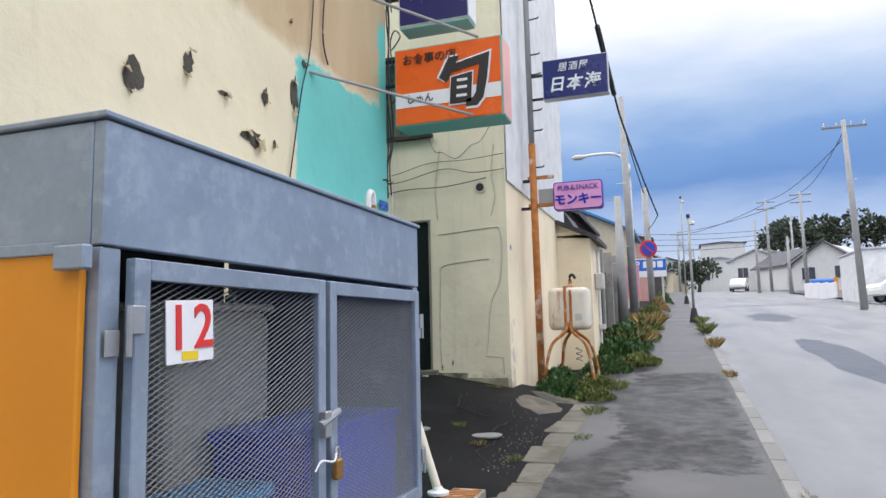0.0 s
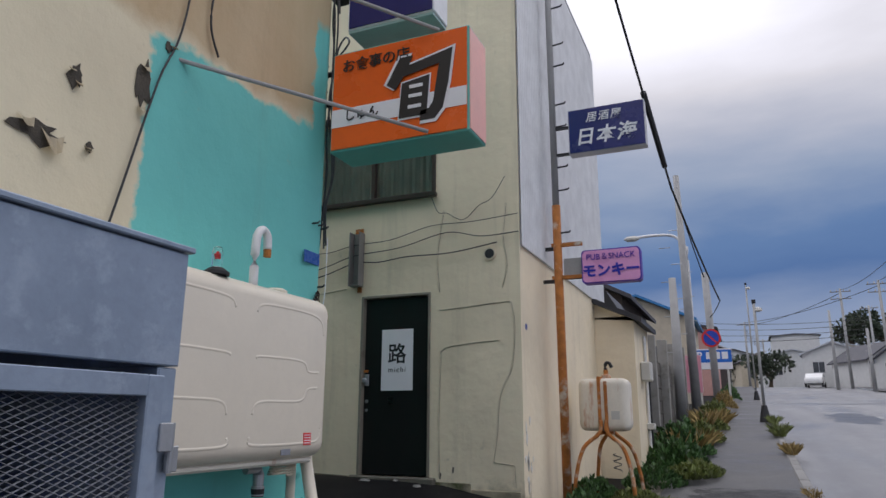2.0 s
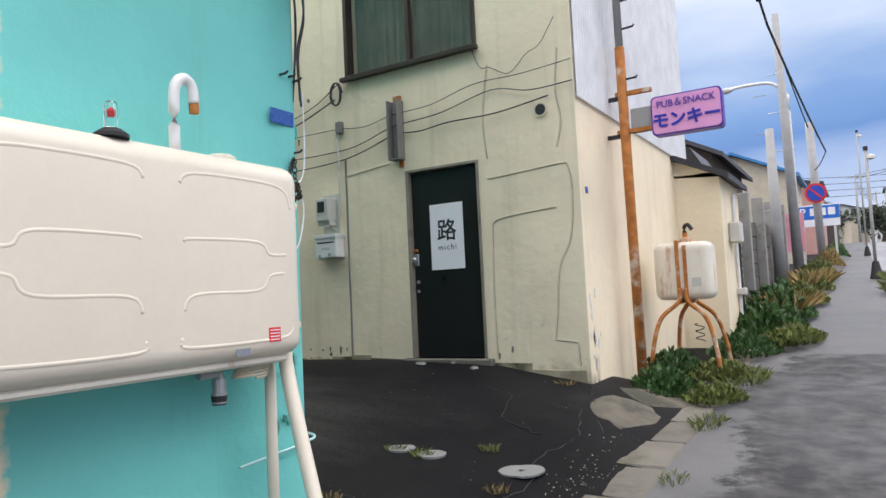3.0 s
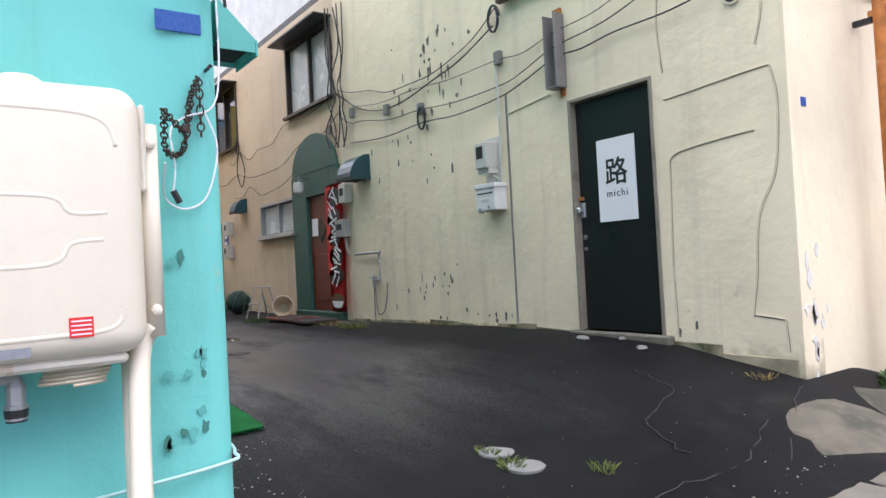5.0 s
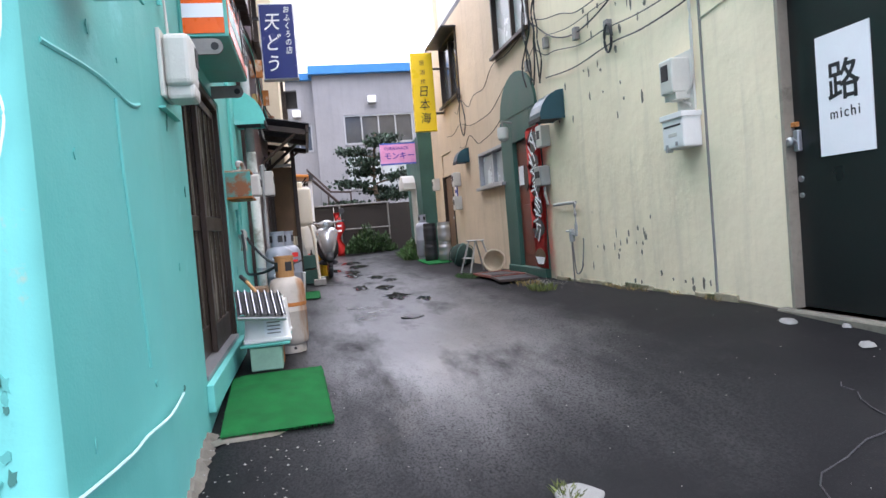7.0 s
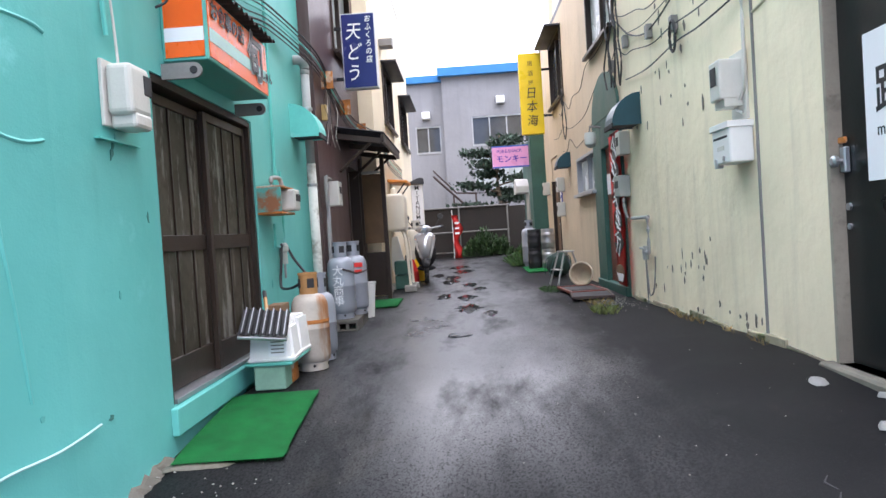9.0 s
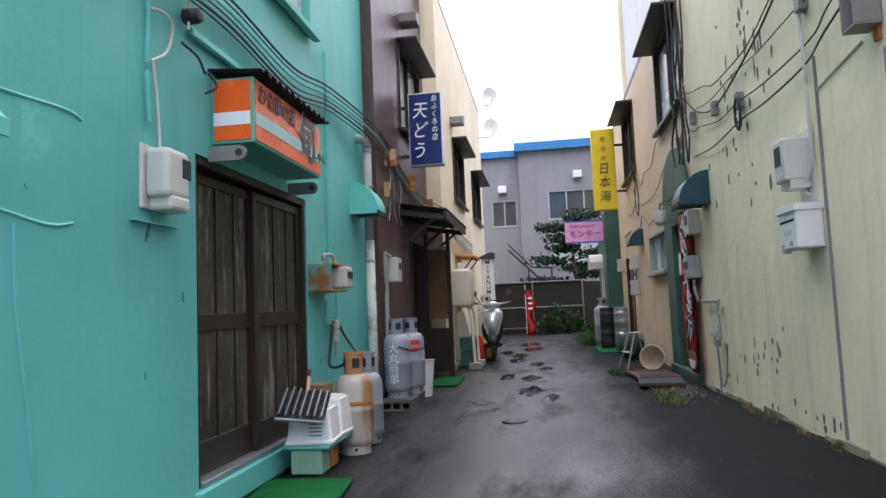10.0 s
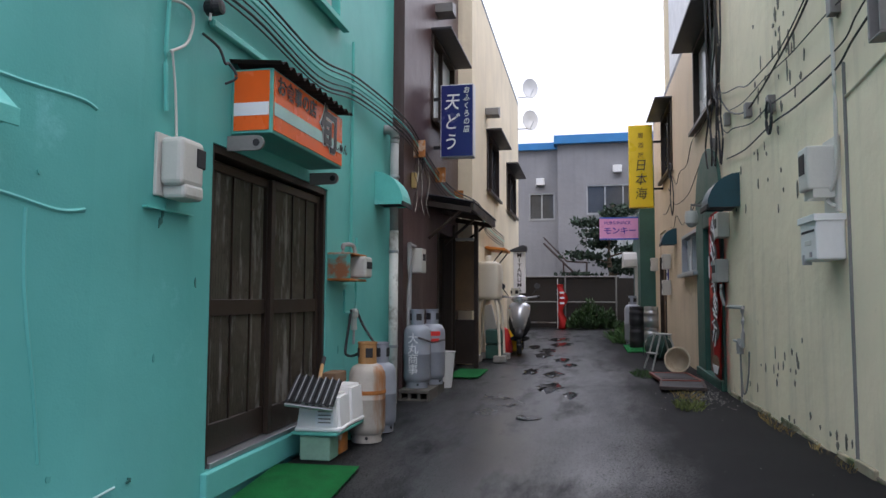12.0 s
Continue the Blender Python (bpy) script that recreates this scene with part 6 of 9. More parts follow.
def turf_mat(x0, x1, y0, y1, rz=0.0, label="green artificial turf mat on the asphalt"):
    cx, cy = (x0 + x1) / 2, (y0 + y1) / 2
    e = thing("turf_mat", label, "mat", (cx, cy, 0), "turf mats", rz=rz)
    nx, ny = 10, 8
    hw, hd = (x1 - x0) / 2, (y1 - y0) / 2
    bm = bmesh.new()
    c_, s_ = math.cos(radians(rz)), math.sin(radians(rz))
    g_ = [[bm.verts.new((hw * (2 * i / nx - 1), hd * (2 * j / ny - 1), ground_z(cx + c_ * hw * (2 * i / nx - 1) - s_ * hd * (2 * j / ny - 1), cy + s_ * hw * (2 * i / nx - 1) + c_ * hd * (2 * j / ny - 1)) + 0.022)) for j in range(ny + 1)] for i in range(nx + 1)]
    for i in range(nx):
        for j in range(ny):
            bm.faces.new((g_[i][j], g_[i + 1][j], g_[i + 1][j + 1], g_[i][j + 1]))
    bmesh.ops.solidify(bm, geom=bm.faces[:], thickness=0.016)
    part("turf_sheet", bm, M_GREENMAT, e)
    e2 = bmesh.new()
    rnd = random.Random(3)
    for k in range(500):
        i = rnd.choice((0, 1, 2, 3))
        u = rnd.uniform(-1, 1)
        x, y = ((u * hw, -hd), (u * hw, hd), (-hw, u * hd), (hw, u * hd))[i]
        zz = ground_z(cx + c_ * x - s_ * y, cy + s_ * x + c_ * y)
        dx, dy = rnd.uniform(-0.012, 0.012), rnd.uniform(-0.012, 0.012)
        e2.faces.new([e2.verts.new(p) for p in ((x - 0.004, y, zz + 0.01), (x + 0.004, y + 0.003, zz + 0.01), (x + dx, y + dy, zz + 0.032))])
    part("fringe", e2, M_GREENMAT, e)["kind"] = "stuff"
    return e


turf_mat(-14.4, -13.0, 7.9, 8.35, label="green turf mat in front of the brown door")
for i, (x, y, r_) in enumerate(((-9.35, 8.24, 4), (-8.72, 8.24, -6))):
    e = thing("floor_grate", "rubber scraper mat in a steel frame before the green door", "door mat", (x, y, at_ground(x, y) + 0.012), rz=r_)
    for a in ((-0.42, 0.42, -0.24, -0.21), (-0.42, 0.42, 0.21, 0.24), (-0.42, -0.39, -0.21, 0.21), (0.39, 0.42, -0.21, 0.21)):
        part("frame", box(*a, 0, 0.035, 0.004), M_RUSTDARK if i else M_REDBROWN, e)
    part("mat", box(-0.39, 0.39, -0.21, 0.21, 0.0, 0.024), M_DARK, e)


# ---- south side of the alley ----
LY = LEFT_Y
# the pale upright streaks are reflections on the ribs, painted as a stain colour
M_RIBGLASS = surf("ribbed_glass_painted_glints", (0.135, 0.115, 0.088), 0.16, vary=0.4, scale=1.2, bump=0, spec=0.7, stain=(0.34, 0.31, 0.27), stain_at=0.52, stain_scale=9, streak=True)
M_STYRO = surf("white_foam_box", (0.78, 0.78, 0.76), 0.7, vary=0.05, stain=(0.6, 0.57, 0.5), stain_at=0.66)


def sliding_door():
    d = thing("door_4", "brown aluminium sliding door with ribbed glass behind a turquoise sill", "door", (-5.075, LY, 0.88), kind="structure")
    for x0, x1 in ((-0.905, -0.86), (0.86, 0.905)):
        part("door_frame", box(x0, x1, -0.14, -0.012, 0, 1.86, 0.003), M_BRONZE, d)
    part("door_frame", box(-0.86, 0.86, -0.14, -0.012, 1.82, 1.87, 0.003), M_BRONZE, d)
    part("track", box(-0.86, 0.86, -0.14, 0.005, 0, 0.03, 0.003), M_STEEL, d, "worn aluminium floor track")
    for k, (x0, x1, y) in enumerate(((-0.03, 0.855, -0.10), (-0.855, 0.03, -0.06))):
        lf = part("leaf", box(x0, x0 + 0.06, y - 0.02, y + 0.015, 0.035, 1.8, 0.003), M_BRONZE, d)
        part("stile", box(x1 - 0.06, x1, y - 0.02, y + 0.015, 0.035, 1.8, 0.003), M_BRONZE, lf)
        part("top_rail", box(x0 + 0.06, x1 - 0.06, y - 0.02, y + 0.014, 1.74, 1.8, 0.003), M_BRONZE, lf)
        part("bottom_rail", box(x0 + 0.06, x1 - 0.06, y - 0.02, y + 0.014, 0.035, 0.22, 0.003), M_BRONZE, lf)
        part("mid_rail", box(x0 + 0.06, x1 - 0.06, y - 0.02, y + 0.014, 0.86, 0.96, 0.003), M_BRONZE, lf)
        for za, zb in ((0.22, 0.86), (0.96, 1.74)):
            bm = bmesh.new()
            n = int((x1 - x0 - 0.12) / 0.016)
            pr = None
            for i in range(n + 1):
                xx = x0 + 0.06 + (x1 - x0 - 0.12) * i / n
                yy = y - 0.010 + 0.008 * (i % 2)
                cu = (bm.verts.new((xx, yy, za)), bm.verts.new((xx, yy, zb)))
                if pr:
                    bm.faces.new((pr[0], cu[0], cu[1], pr[1]))
                pr = cu
            bmesh.ops.solidify(bm, geom=bm.faces[:], thickness=0.004)
            part("ribbed_pane", bm, M_RIBGLASS, lf, "dim ribbed glass pane")
        for q in range(2):
            xx = x0 + 0.26 + 0.25 * q
            part("muntin", box(xx, xx + 0.012, y + 0.0, y + 0.012, 0.22, 1.74), M_BRONZE, lf)
    part("door_sill", box(-1.0, 0.95, -0.002, 0.04, -0.16, -0.005, 0.006), M_TEAL, d, "chipped turquoise sill")


sliding_door()
# added dark panel: its colour stands for the unlit room
tagged(part("room_back", box(-6.0, -4.15, 4.55, 4.6, 0.8, 2.8), M_DARK), "near-black panel standing in for the unlit room behind the sliding door", "wall", kind="structure")


def awning_sign():
    s = thing("awning_sign", "orange light-box sign with corrugated tin roof over the sliding door", "sign", (-4.97, LY, 3.05))
    # front board faces the alley
    hw = 0.605
    part("casing", box(-hw, hw, 0.0, 0.27, -0.21, 0.19, 0.006), M_TEALTRIM, s)
    part("face", box(-hw + 0.015, hw - 0.015, 0.262, 0.276, -0.19, 0.175), M_SIGNORANGE, s)
    part("end_face", box(hw - 0.004, hw + 0.006, 0.02, 0.25, -0.19, 0.175), M_SIGNORANGE, s)
    part("end_face", box(-hw - 0.006, -hw + 0.004, 0.02, 0.25, -0.19, 0.175), M_SIGNORANGE, s)
    part("white_band", box(hw + 0.005, hw + 0.008, 0.02, 0.25, -0.10, -0.02), M_SIGNWHITE, s)
    part("white_band", box(-hw + 0.015, hw - 0.015, 0.275, 0.279, -0.10, -0.02), surf("pale_teal_band", (0.40, 0.62, 0.58), 0.4), s)
    part("lettering", moved(text_bm("お食事の店", 0.125, 0.002, bold=0.012), pose(0.25, 0.281, 0.09, 0, 0, 180)), M_INK, s)
    part("lettering", moved(text_bm("旬", 0.33, 0.003, bold=0.02), pose(-0.30, 0.283, 0.0, 0, 0, 180) @ Matrix.Diagonal((1.0, 1, 1.05, 1))), M_INK, s, "large black brushed character")
    part("lettering", moved(text_bm("旬", 0.34, 0.001, bold=0.05), pose(-0.30, 0.280, 0.0, 0, 0, 180)), M_SIGNWHITE, s)
    part("lettering", moved(text_bm("しゅん", 0.09, 0.002), pose(-0.56, 0.282, -0.06, 0, 0, 180)), M_INK, s)
    bm = bmesh.new()
    n = 84
    pr = None
    for i in range(n + 1):
        x = -hw - 0.04 + (2 * hw + 0.08) * i / n
        z = 0.018 * math.sin(i * math.tau / 7)
        cu = (bm.verts.new((x, 0.0, 0.245 + z)), bm.verts.new((x, 0.34, 0.215 + z)))
        if pr:
            bm.faces.new((pr[0], cu[0], cu[1], pr[1]))
        pr = cu
    bmesh.ops.solidify(bm, geom=bm.faces[:], thickness=0.006)
    part("roof_sheet", bm, surf("rusty_tin_roof", (0.06, 0.045, 0.04), 0.7, 0.2, vary=0.4, stain=(0.2, 0.1, 0.05)), s, "rusty corrugated tin roof")
    for x in (hw + 0.03, -hw - 0.03):
        br = moved(prism([(0, -0.045), (0.19, -0.045)] + [(0.19 + 0.045 * math.sin(radians(q)), -0.045 * math.cos(radians(q))) for q in range(20, 161, 20)] + [(0.19, 0.045), (0, 0.045)], 0.02), pose(x + 0.01, 0.0, -0.275, 0, 0, 90))
        part("bracket", br, M_FRAME, s, "grey steel bracket with round hole")
        part("bracket_hole", moved(lathe([(0.022, 0), (0.022, 0.03)], 14), pose(x - 0.015, 0.19, -0.275, 0, 90, 0)), M_DARK, s)


awning_sign()


def box_hood(x, z, w, h, d, rz=0):
    e = thing("vent_hood", "turquoise painted sheet-metal vent hood on the wall", "vent", (x, LY, z), "vent hoods")
    bm = bmesh.new()
    a = [bm.verts.new(p) for p in ((-w / 2, 0, h), (w / 2, 0, h), (w / 2, d, 0.05), (-w / 2, d, 0.05), (-w / 2, 0, 0), (w / 2, 0, 0), (w / 2, d, 0), (-w / 2, d, 0))]
    for f in ((0, 3, 2, 1), (0, 4, 7, 3), (1, 2, 6, 5), (3, 7, 6, 2)):
        bm.faces.new([a[i] for i in f])
    bmesh.ops.recalc_face_normals(bm, faces=bm.faces[:])
    bmesh.ops.solidify(bm, geom=bm.faces[:], thickness=0.006)
    part("cover", bm, M_TEALPLAIN, e)
    part("throat", box(-w / 2 + 0.02, w / 2 - 0.02, 0.0, d - 0.02, 0.015, 0.03), M_DARK, e)
    part("lip", box(-w / 2 - 0.004, w / 2 + 0.004, d - 0.004, d + 0.006, -0.015, 0.05, 0.002), M_TEALPLAIN, e)


M_TEALPLAIN = surf("turquoise_sheet_paint", (0.12, 0.52, 0.46), 0.5, vary=0.1, stain=(0.25, 0.6, 0.56), stain_at=0.6)
box_hood(-2.5, 2.47, 0.24, 0.2, 0.15)
hood(-7.46, 2.8, 0.34, 0.34, 0.30, M_TEALPLAIN, "vent_hood", "turquoise quarter-round vent hood on the wall", LY, 1)
mt = thing("electric_meter", "white electricity meter with dark dial window on the turquoise wall", "meter", (-3.74, LY, 2.38))
part("back_board", box(-0.13, 0.125, 0.0, 0.02, -0.02, 0.30, 0.004), M_METER, mt)
part("body", box(-0.10, 0.11, 0.02, 0.15, 0.03, 0.28, 0.03, seg=3), M_METER, mt, smooth=False)
part("dial_window", box(-0.104, -0.02, 0.09, 0.154, 0.14, 0.24, 0.004), M_DARK, mt)
part("terminal_cover", box(-0.1, 0.08, 0.02, 0.15, -0.03, 0.05, 0.02, seg=2), M_METER, mt)
part("shelf", box(-0.2, 0.2, 0.0, 0.03, -0.09, -0.08), M_TEALPLAIN, mt)
cord("meter_cable", [(-3.8, LY + 0.03, 2.44), (-3.85, LY + 0.06, 2.36), (-3.78, LY + 0.05, 2.38), (-3.76, LY + 0.04, 2.5), (-3.74, LY + 0.03, 2.9), (-3.7, LY + 0.03, 3.12)], 0.007, M_METER, "pale cable looping under the meter")
cord("conduit", [(-3.68, LY + 0.02, 2.8), (-3.66, LY + 0.02, 3.1), (-3.68, LY + 0.02, 3.6), (-3.66, LY + 0.02, 5.2)], 0.012, M_TEALPLAIN, "painted conduit up the turquoise wall", "pipe")
cord("conduit", [(-3.70, LY + 0.02, 3.12), (-3.82, LY + 0.03, 3.2), (-3.86, LY + 0.04, 3.3), (-3.84, LY + 0.05, 3.38), (-3.76, LY + 0.04, 3.4), (-3.70, LY + 0.02, 3.39)], 0.008, M_METER, "pale hooked service pipe on the turquoise wall", "pipe")
cord("conduit", [(-6.5, LY + 0.03, 2.2), (-6.5, LY + 0.03, 3.0), (-6.5, LY + 0.03, 4.2)], 0.016, M_TEALPLAIN, "painted pipe up the turquoise wall", "pipe", 3)
is_ = thing("insulator", "dark round cable insulator on the turquoise wall", "insulator", (-4.02, LY + 0.02, 3.48))
part("body", moved(lathe([(0.03, 0), (0.045, 0.01), (0.045, 0.05), (0.03, 0.055), (0.045, 0.06), (0.04, 0.1), (0.02, 0.105)], 14), pose(0, 0, 0, -90, 0, 0)), M_DARK, is_)
cord("wire_ends", [(-3.98, LY + 0.03, 3.32), (-4.1, LY + 0.06, 3.28), (-4.14, LY + 0.08, 3.2), (-4.2, LY + 0.07, 3.22), (-4.24, LY + 0.1, 3.15), (-4.2, LY + 0.05, 3.1)], 0.008, M_CABLE, "frayed black wire ends on the turquoise wall")
cord("wire_drop", [(-4.0, LY + 0.06, 3.4), (-4.02, LY + 0.06, 3.8), (-4.02, LY + 0.05, 5.5)], 0.008, M_METER, "pale wire dropping to the insulator")
tagged(part("wall_ledge", box(-5.5, -4.08, LY - 0.001, LY + 0.04, 3.40, 3.45, 0.01), M_TEALPLAIN), "turquoise moulding over the sign", "trim", kind="structure")
framed_window("window_5", "turquoise-framed upper window", -6.2, -5.2, 4.22, 5.3, LY, 1, M_TEALPLAIN, M_FROST)
for i in range(6):
    rnd = random.Random(80 + i)
    z0 = 3.86 - 0.045 * i
    cord("cable_run", [(-2.25, LY + 0.04, z0 - 0.05), (-3.4, LY + 0.05 + 0.01 * i, z0 - 0.10 - rnd.uniform(0, 0.05)), (-4.5, LY + 0.05, z0 - 0.04), (-5.6, LY + 0.06, z0 - 0.09 - rnd.uniform(0, 0.05)), (-6.6, LY + 0.06, z0 + 0.02), (-7.9, 5.27, z0 - 0.05), (-8.9, 5.28, z0 - 0.25), (-10.3, 5.3, z0 - 0.42), (-11.5, 5.52, z0 - 0.5), (-12.5, 5.53, z0 - 0.7), (-15, 5.53, z0 - 0.75)], 0.006 if i % 2 else 0.009, M_CABLE if i != 2 else M_TEALPLAIN, "long cable strung along the alley walls")
# raised cracks and flaked spots in the turquoise coat
def alley_face(x):
    return lerp_rows([(-3.2, LEFT_Y), (-2.9, 5.075), (-2.6, 5.05), (-2.35, 5.025), (-2.2, 5.01)], x)


for pts in (((-2.25, 2.73), (-2.5, 2.70), (-2.8, 2.69), (-3.1, 2.70), (-3.2, 2.68)), ((-2.3, 2.26), (-2.7, 2.25), (-3.0, 2.21), (-3.15, 2.23)), ((-2.85, 2.2), (-2.86, 1.9), (-2.92, 1.5), (-2.96, 1.2))):
    cord("crack", [(x, alley_face(x) - 0.002, z) for x, z in pts], 0.010, M_TEAL, "raised cracked ridge in the turquoise paint", "crack", 5)
M_FLAKEDARK = surf("dark_turquoise_chip", (0.05, 0.20, 0.17), 0.8)
M_FLAKETEAL = surf("flaked_turquoise_edge", (0.10, 0.42, 0.38), 0.7)
for i in range(26):
    rnd = random.Random(500 + i)
    if i < 14:
        y, z, x = rnd.choice((4.84, 4.88, 4.9)) + rnd.uniform(-0.05, 0.05), rnd.choice((1.68, 1.3, 1.09)) + rnd.uniform(-0.06, 0.06), None
    else:
        x, z = rnd.choice(((-4.05, 2.05), (-4.0, 1.95), (-3.7, 2.3), (-3.05, 1.08), (-2.9, 2.3), (-6.3, 1.4))) if i < 20 else (rnd.uniform(-3.8, -2.4), rnd.uniform(1.0, 2.4))
        x, z = x + rnd.uniform(-0.04, 0.04), z + rnd.uniform(-0.05, 0.05)
    w, h = rnd.uniform(0.008, 0.022), rnd.uniform(0.012, 0.035)
    bm = prism([(math.cos(a) * w * rnd.uniform(0.4, 1.3), math.sin(a) * h * rnd.uniform(0.4, 1.3)) for a in [q * math.tau / 9 for q in range(9)]], 0.004)
    ob = part("peeled_patch", moved(bm, pose(0, 0, 0, 0, 0, 90 if x is None else 180)), M_FLAKEDARK if i % 3 == 0 else M_FLAKETEAL)
    ob.location = (FACE_X + 0.062, y - 0.02, z) if x is None else (x, alley_face(x) + 0.005, z)
    tagged(ob, "small flaked spot in the turquoise paint", "paint damage", "turquoise flakes")

# gas meter, tap and hoses
g = thing("gas_meter", "grey gas meter on a rusty turquoise shelf bracket", "meter", (-6.2, LY, 1.99))
part("shelf", box(-0.24, 0.2, 0.0, 0.2, 0.0, 0.02, 0.004), M_RUST, g)
part("side", box(0.19, 0.20, 0.0, 0.2, 0.02, 0.22, 0.002), surf("rusting_turquoise", (0.10, 0.42, 0.36), 0.6, stain=(0.3, 0.12, 0.05), stain_at=0.5, stain_scale=5), g, "rusting turquoise side plate")
part("top", box(-0.24, 0.2, 0.0, 0.2, 0.22, 0.235, 0.003), M_RUST, g)
part("body", box(-0.22, -0.04, 0.06, 0.26, 0.03, 0.215, 0.02, seg=2), M_METER, g)
part("counter", box(-0.2, -0.06, 0.258, 0.266, 0.11, 0.17), M_DARK, g)
part("pipe", tube(bent([(0.1, 0.1, 0.2), (0.1, 0.1, 0.29), (0.05, 0.1, 0.31), (-0.1, 0.12, 0.31), (-0.12, 0.14, 0.2)], 4), 0.018), M_POLE, g)
cord("gas_pipe", [(-6.32, LY + 0.04, 1.92), (-6.32, LY + 0.04, 1.75), (-6.35, LY + 0.04, 1.72), (-6.6, LY + 0.04, 1.72), (-6.62, LY + 0.04, 1.75), (-6.62, LY + 0.04, 2.4)], 0.014, M_TEALPLAIN, "turquoise painted gas pipe", "pipe", 3)
t_ = thing("gas_tap", "pale gas regulator and tap on the turquoise wall", "tap", (-6.55, LY + 0.05, 1.68))
part("body", moved(lathe([(0.03, -0.12), (0.025, -0.02), (0.04, 0.0), (0.04, 0.04), (0.02, 0.07)], 10), pose(0, 0, 0)), M_METER, t_)
part("arm", tube([(-0.08, 0, 0.05), (0.08, 0, 0.05)], 0.016), M_POLE, t_)
part("spout", tube([(0, 0, -0.12), (0, 0.0, -0.25)], 0.012), M_POLE, t_)
cord("gas_hose", [(-6.47, LY + 0.05, 1.73), (-6.36, LY + 0.07, 1.6), (-6.25, LY + 0.08, 1.4), (-6.2, LY + 0.12, 1.36), (-6.0, LY + 0.25, 1.38), (-5.87, LY + 0.38, 1.44)], 0.012, M_CABLE, "black rubber gas hose", "hose")
cord("gas_hose", [(-6.63, LY + 0.05, 1.73), (-6.6, LY + 0.12, 1.6), (-6.5, LY + 0.25, 1.46), (-6.25, LY + 0.36, 1.42)], 0.012, M_CABLE, "black rubber gas hose", "hose")
zc = at_ground(-5.84, 5.5)
c_ = gas_cylinder("gas_cylinder", "rust-stained grey gas cylinder standing on the asphalt", -5.84, 5.5, zc, 0.145, 0.77, M_CYLRUST, collar=surf("rusty_collar", (0.42, 0.22, 0.08), 0.7, stain=(0.2, 0.07, 0.02)))
part("rust_band", lathe([(0.147, 0.37), (0.149, 0.38), (0.147, 0.40)], 28), M_RUST, c_)
gas_cylinder("gas_cylinder", "pale grey gas cylinder behind the rusty one", -6.22, 5.5, at_ground(-6.22, 5.5), 0.13, 0.74, M_CYL, 50)
# foam boxes on a small bench
bx, by = -5.42, 5.36
zb = at_ground(bx, by)
bn = thing("block_bench", "low turquoise bench of a board on concrete blocks", "bench", (bx, by, zb))
part("block", box(0.1, 0.28, -0.12, 0.1, 0, 0.17, 0.008), surf("mossy_turquoise_block", (0.22, 0.40, 0.30), 0.85, stain=(0.12, 0.14, 0.06), vary=0.2), bn)
part("block", box(-0.1, 0.06, -0.1, 0.1, 0, 0.15, 0.008), M_RUST, bn)
part("board", box(-0.5, 0.30, -0.18, 0.16, 0.172, 0.195, 0.006), M_TEALTRIM, bn)
part("leg", box(-0.49, -0.43, -0.16, 0.15, 0, 0.17, 0.004), M_TEALTRIM, bn)


def foam_box(x, y, z, w, d, h, rz, label):
    e = thing("foam_box", label, "box", (x, y, z), "foam boxes", rz=rz)
    bm = bmesh.new()
    bmesh.ops.create_cube(bm, size=1)
    for v in bm.verts:
        k = 1.0 if v.co.z < 0 else 0.86
        v.co = Vector((v.co.x * w * k, v.co.y * d * k, (v.co.z + 0.5) * h))
    bmesh.ops.bevel(bm, geom=bm.edges[:], offset=0.02, segments=2, affect="EDGES")
    part("body", bm, M_STYRO, e)
    part("rim", box(-w * 0.52, w * 0.52, -d * 0.52, d * 0.52, 0.0, 0.03, 0.008), M_STYRO, e)
    return e


f1 = foam_box(-5.29, 5.36, zb + 0.197, 0.29, 0.32, 0.25, 4, "upturned white foam fish box with a printed label")
part("label_sheet", box(0.128, 0.143, -0.02, 0.11, 0.04, 0.17), M_SIGNWHITE, f1)
for k in range(4):
    part("print_bar", box(0.143, 0.146, 0.0, 0.09, 0.06 + 0.025 * k, 0.068 + 0.025 * k), M_FRAME, f1)
foam_box(-5.60, 5.36, zb + 0.197, 0.27, 0.31, 0.28, -3, "upturned white foam fish box on the bench")
sh = thing("snow_shovel", "black ribbed snow shovel lying on the foam boxes", "shovel", (-5.17, 5.33, zb + 0.45))
mm = pose(0, 0, 0, -8, 26, 8) @ Matrix.Scale(0.82, 4)
bm = bmesh.new()
prv = None
for i in range(43):
    y = -0.2 + 0.4 * i / 42
    z = 0.012 if (i // 3) % 2 else 0.0
    row = [bm.verts.new((x, y, z + 0.03)) for x in (-0.2, -0.1, 0, 0.1, 0.2)]
    if prv:
        for k in range(4):
            bm.faces.new((prv[k], prv[k + 1], row[k + 1], row[k]))
    prv = row
bmesh.ops.solidify(bm, geom=bm.faces[:], thickness=0.006)
part("blade", moved(bm, mm), surf("black_shovel_plastic", (0.02, 0.02, 0.022), 0.45), sh)
for k in range(7):
    yy = -0.171 + 0.0571 * k
    part("rib", moved(box(-0.2, 0.19, yy - 0.004, yy + 0.004, 0.05, 0.056), mm), M_STEEL, sh)
part("edge", moved(box(0.19, 0.215, -0.2, 0.2, -0.005, 0.022, 0.003), mm), M_STEEL, sh, "pale worn metal edge")
part("handle", moved(tube([(-0.2, 0, 0.02), (-0.55, -0.05, -0.06)], 0.017, 10), mm), surf("ash_handle", (0.52, 0.30, 0.12), 0.5), sh, "pale wooden handle")
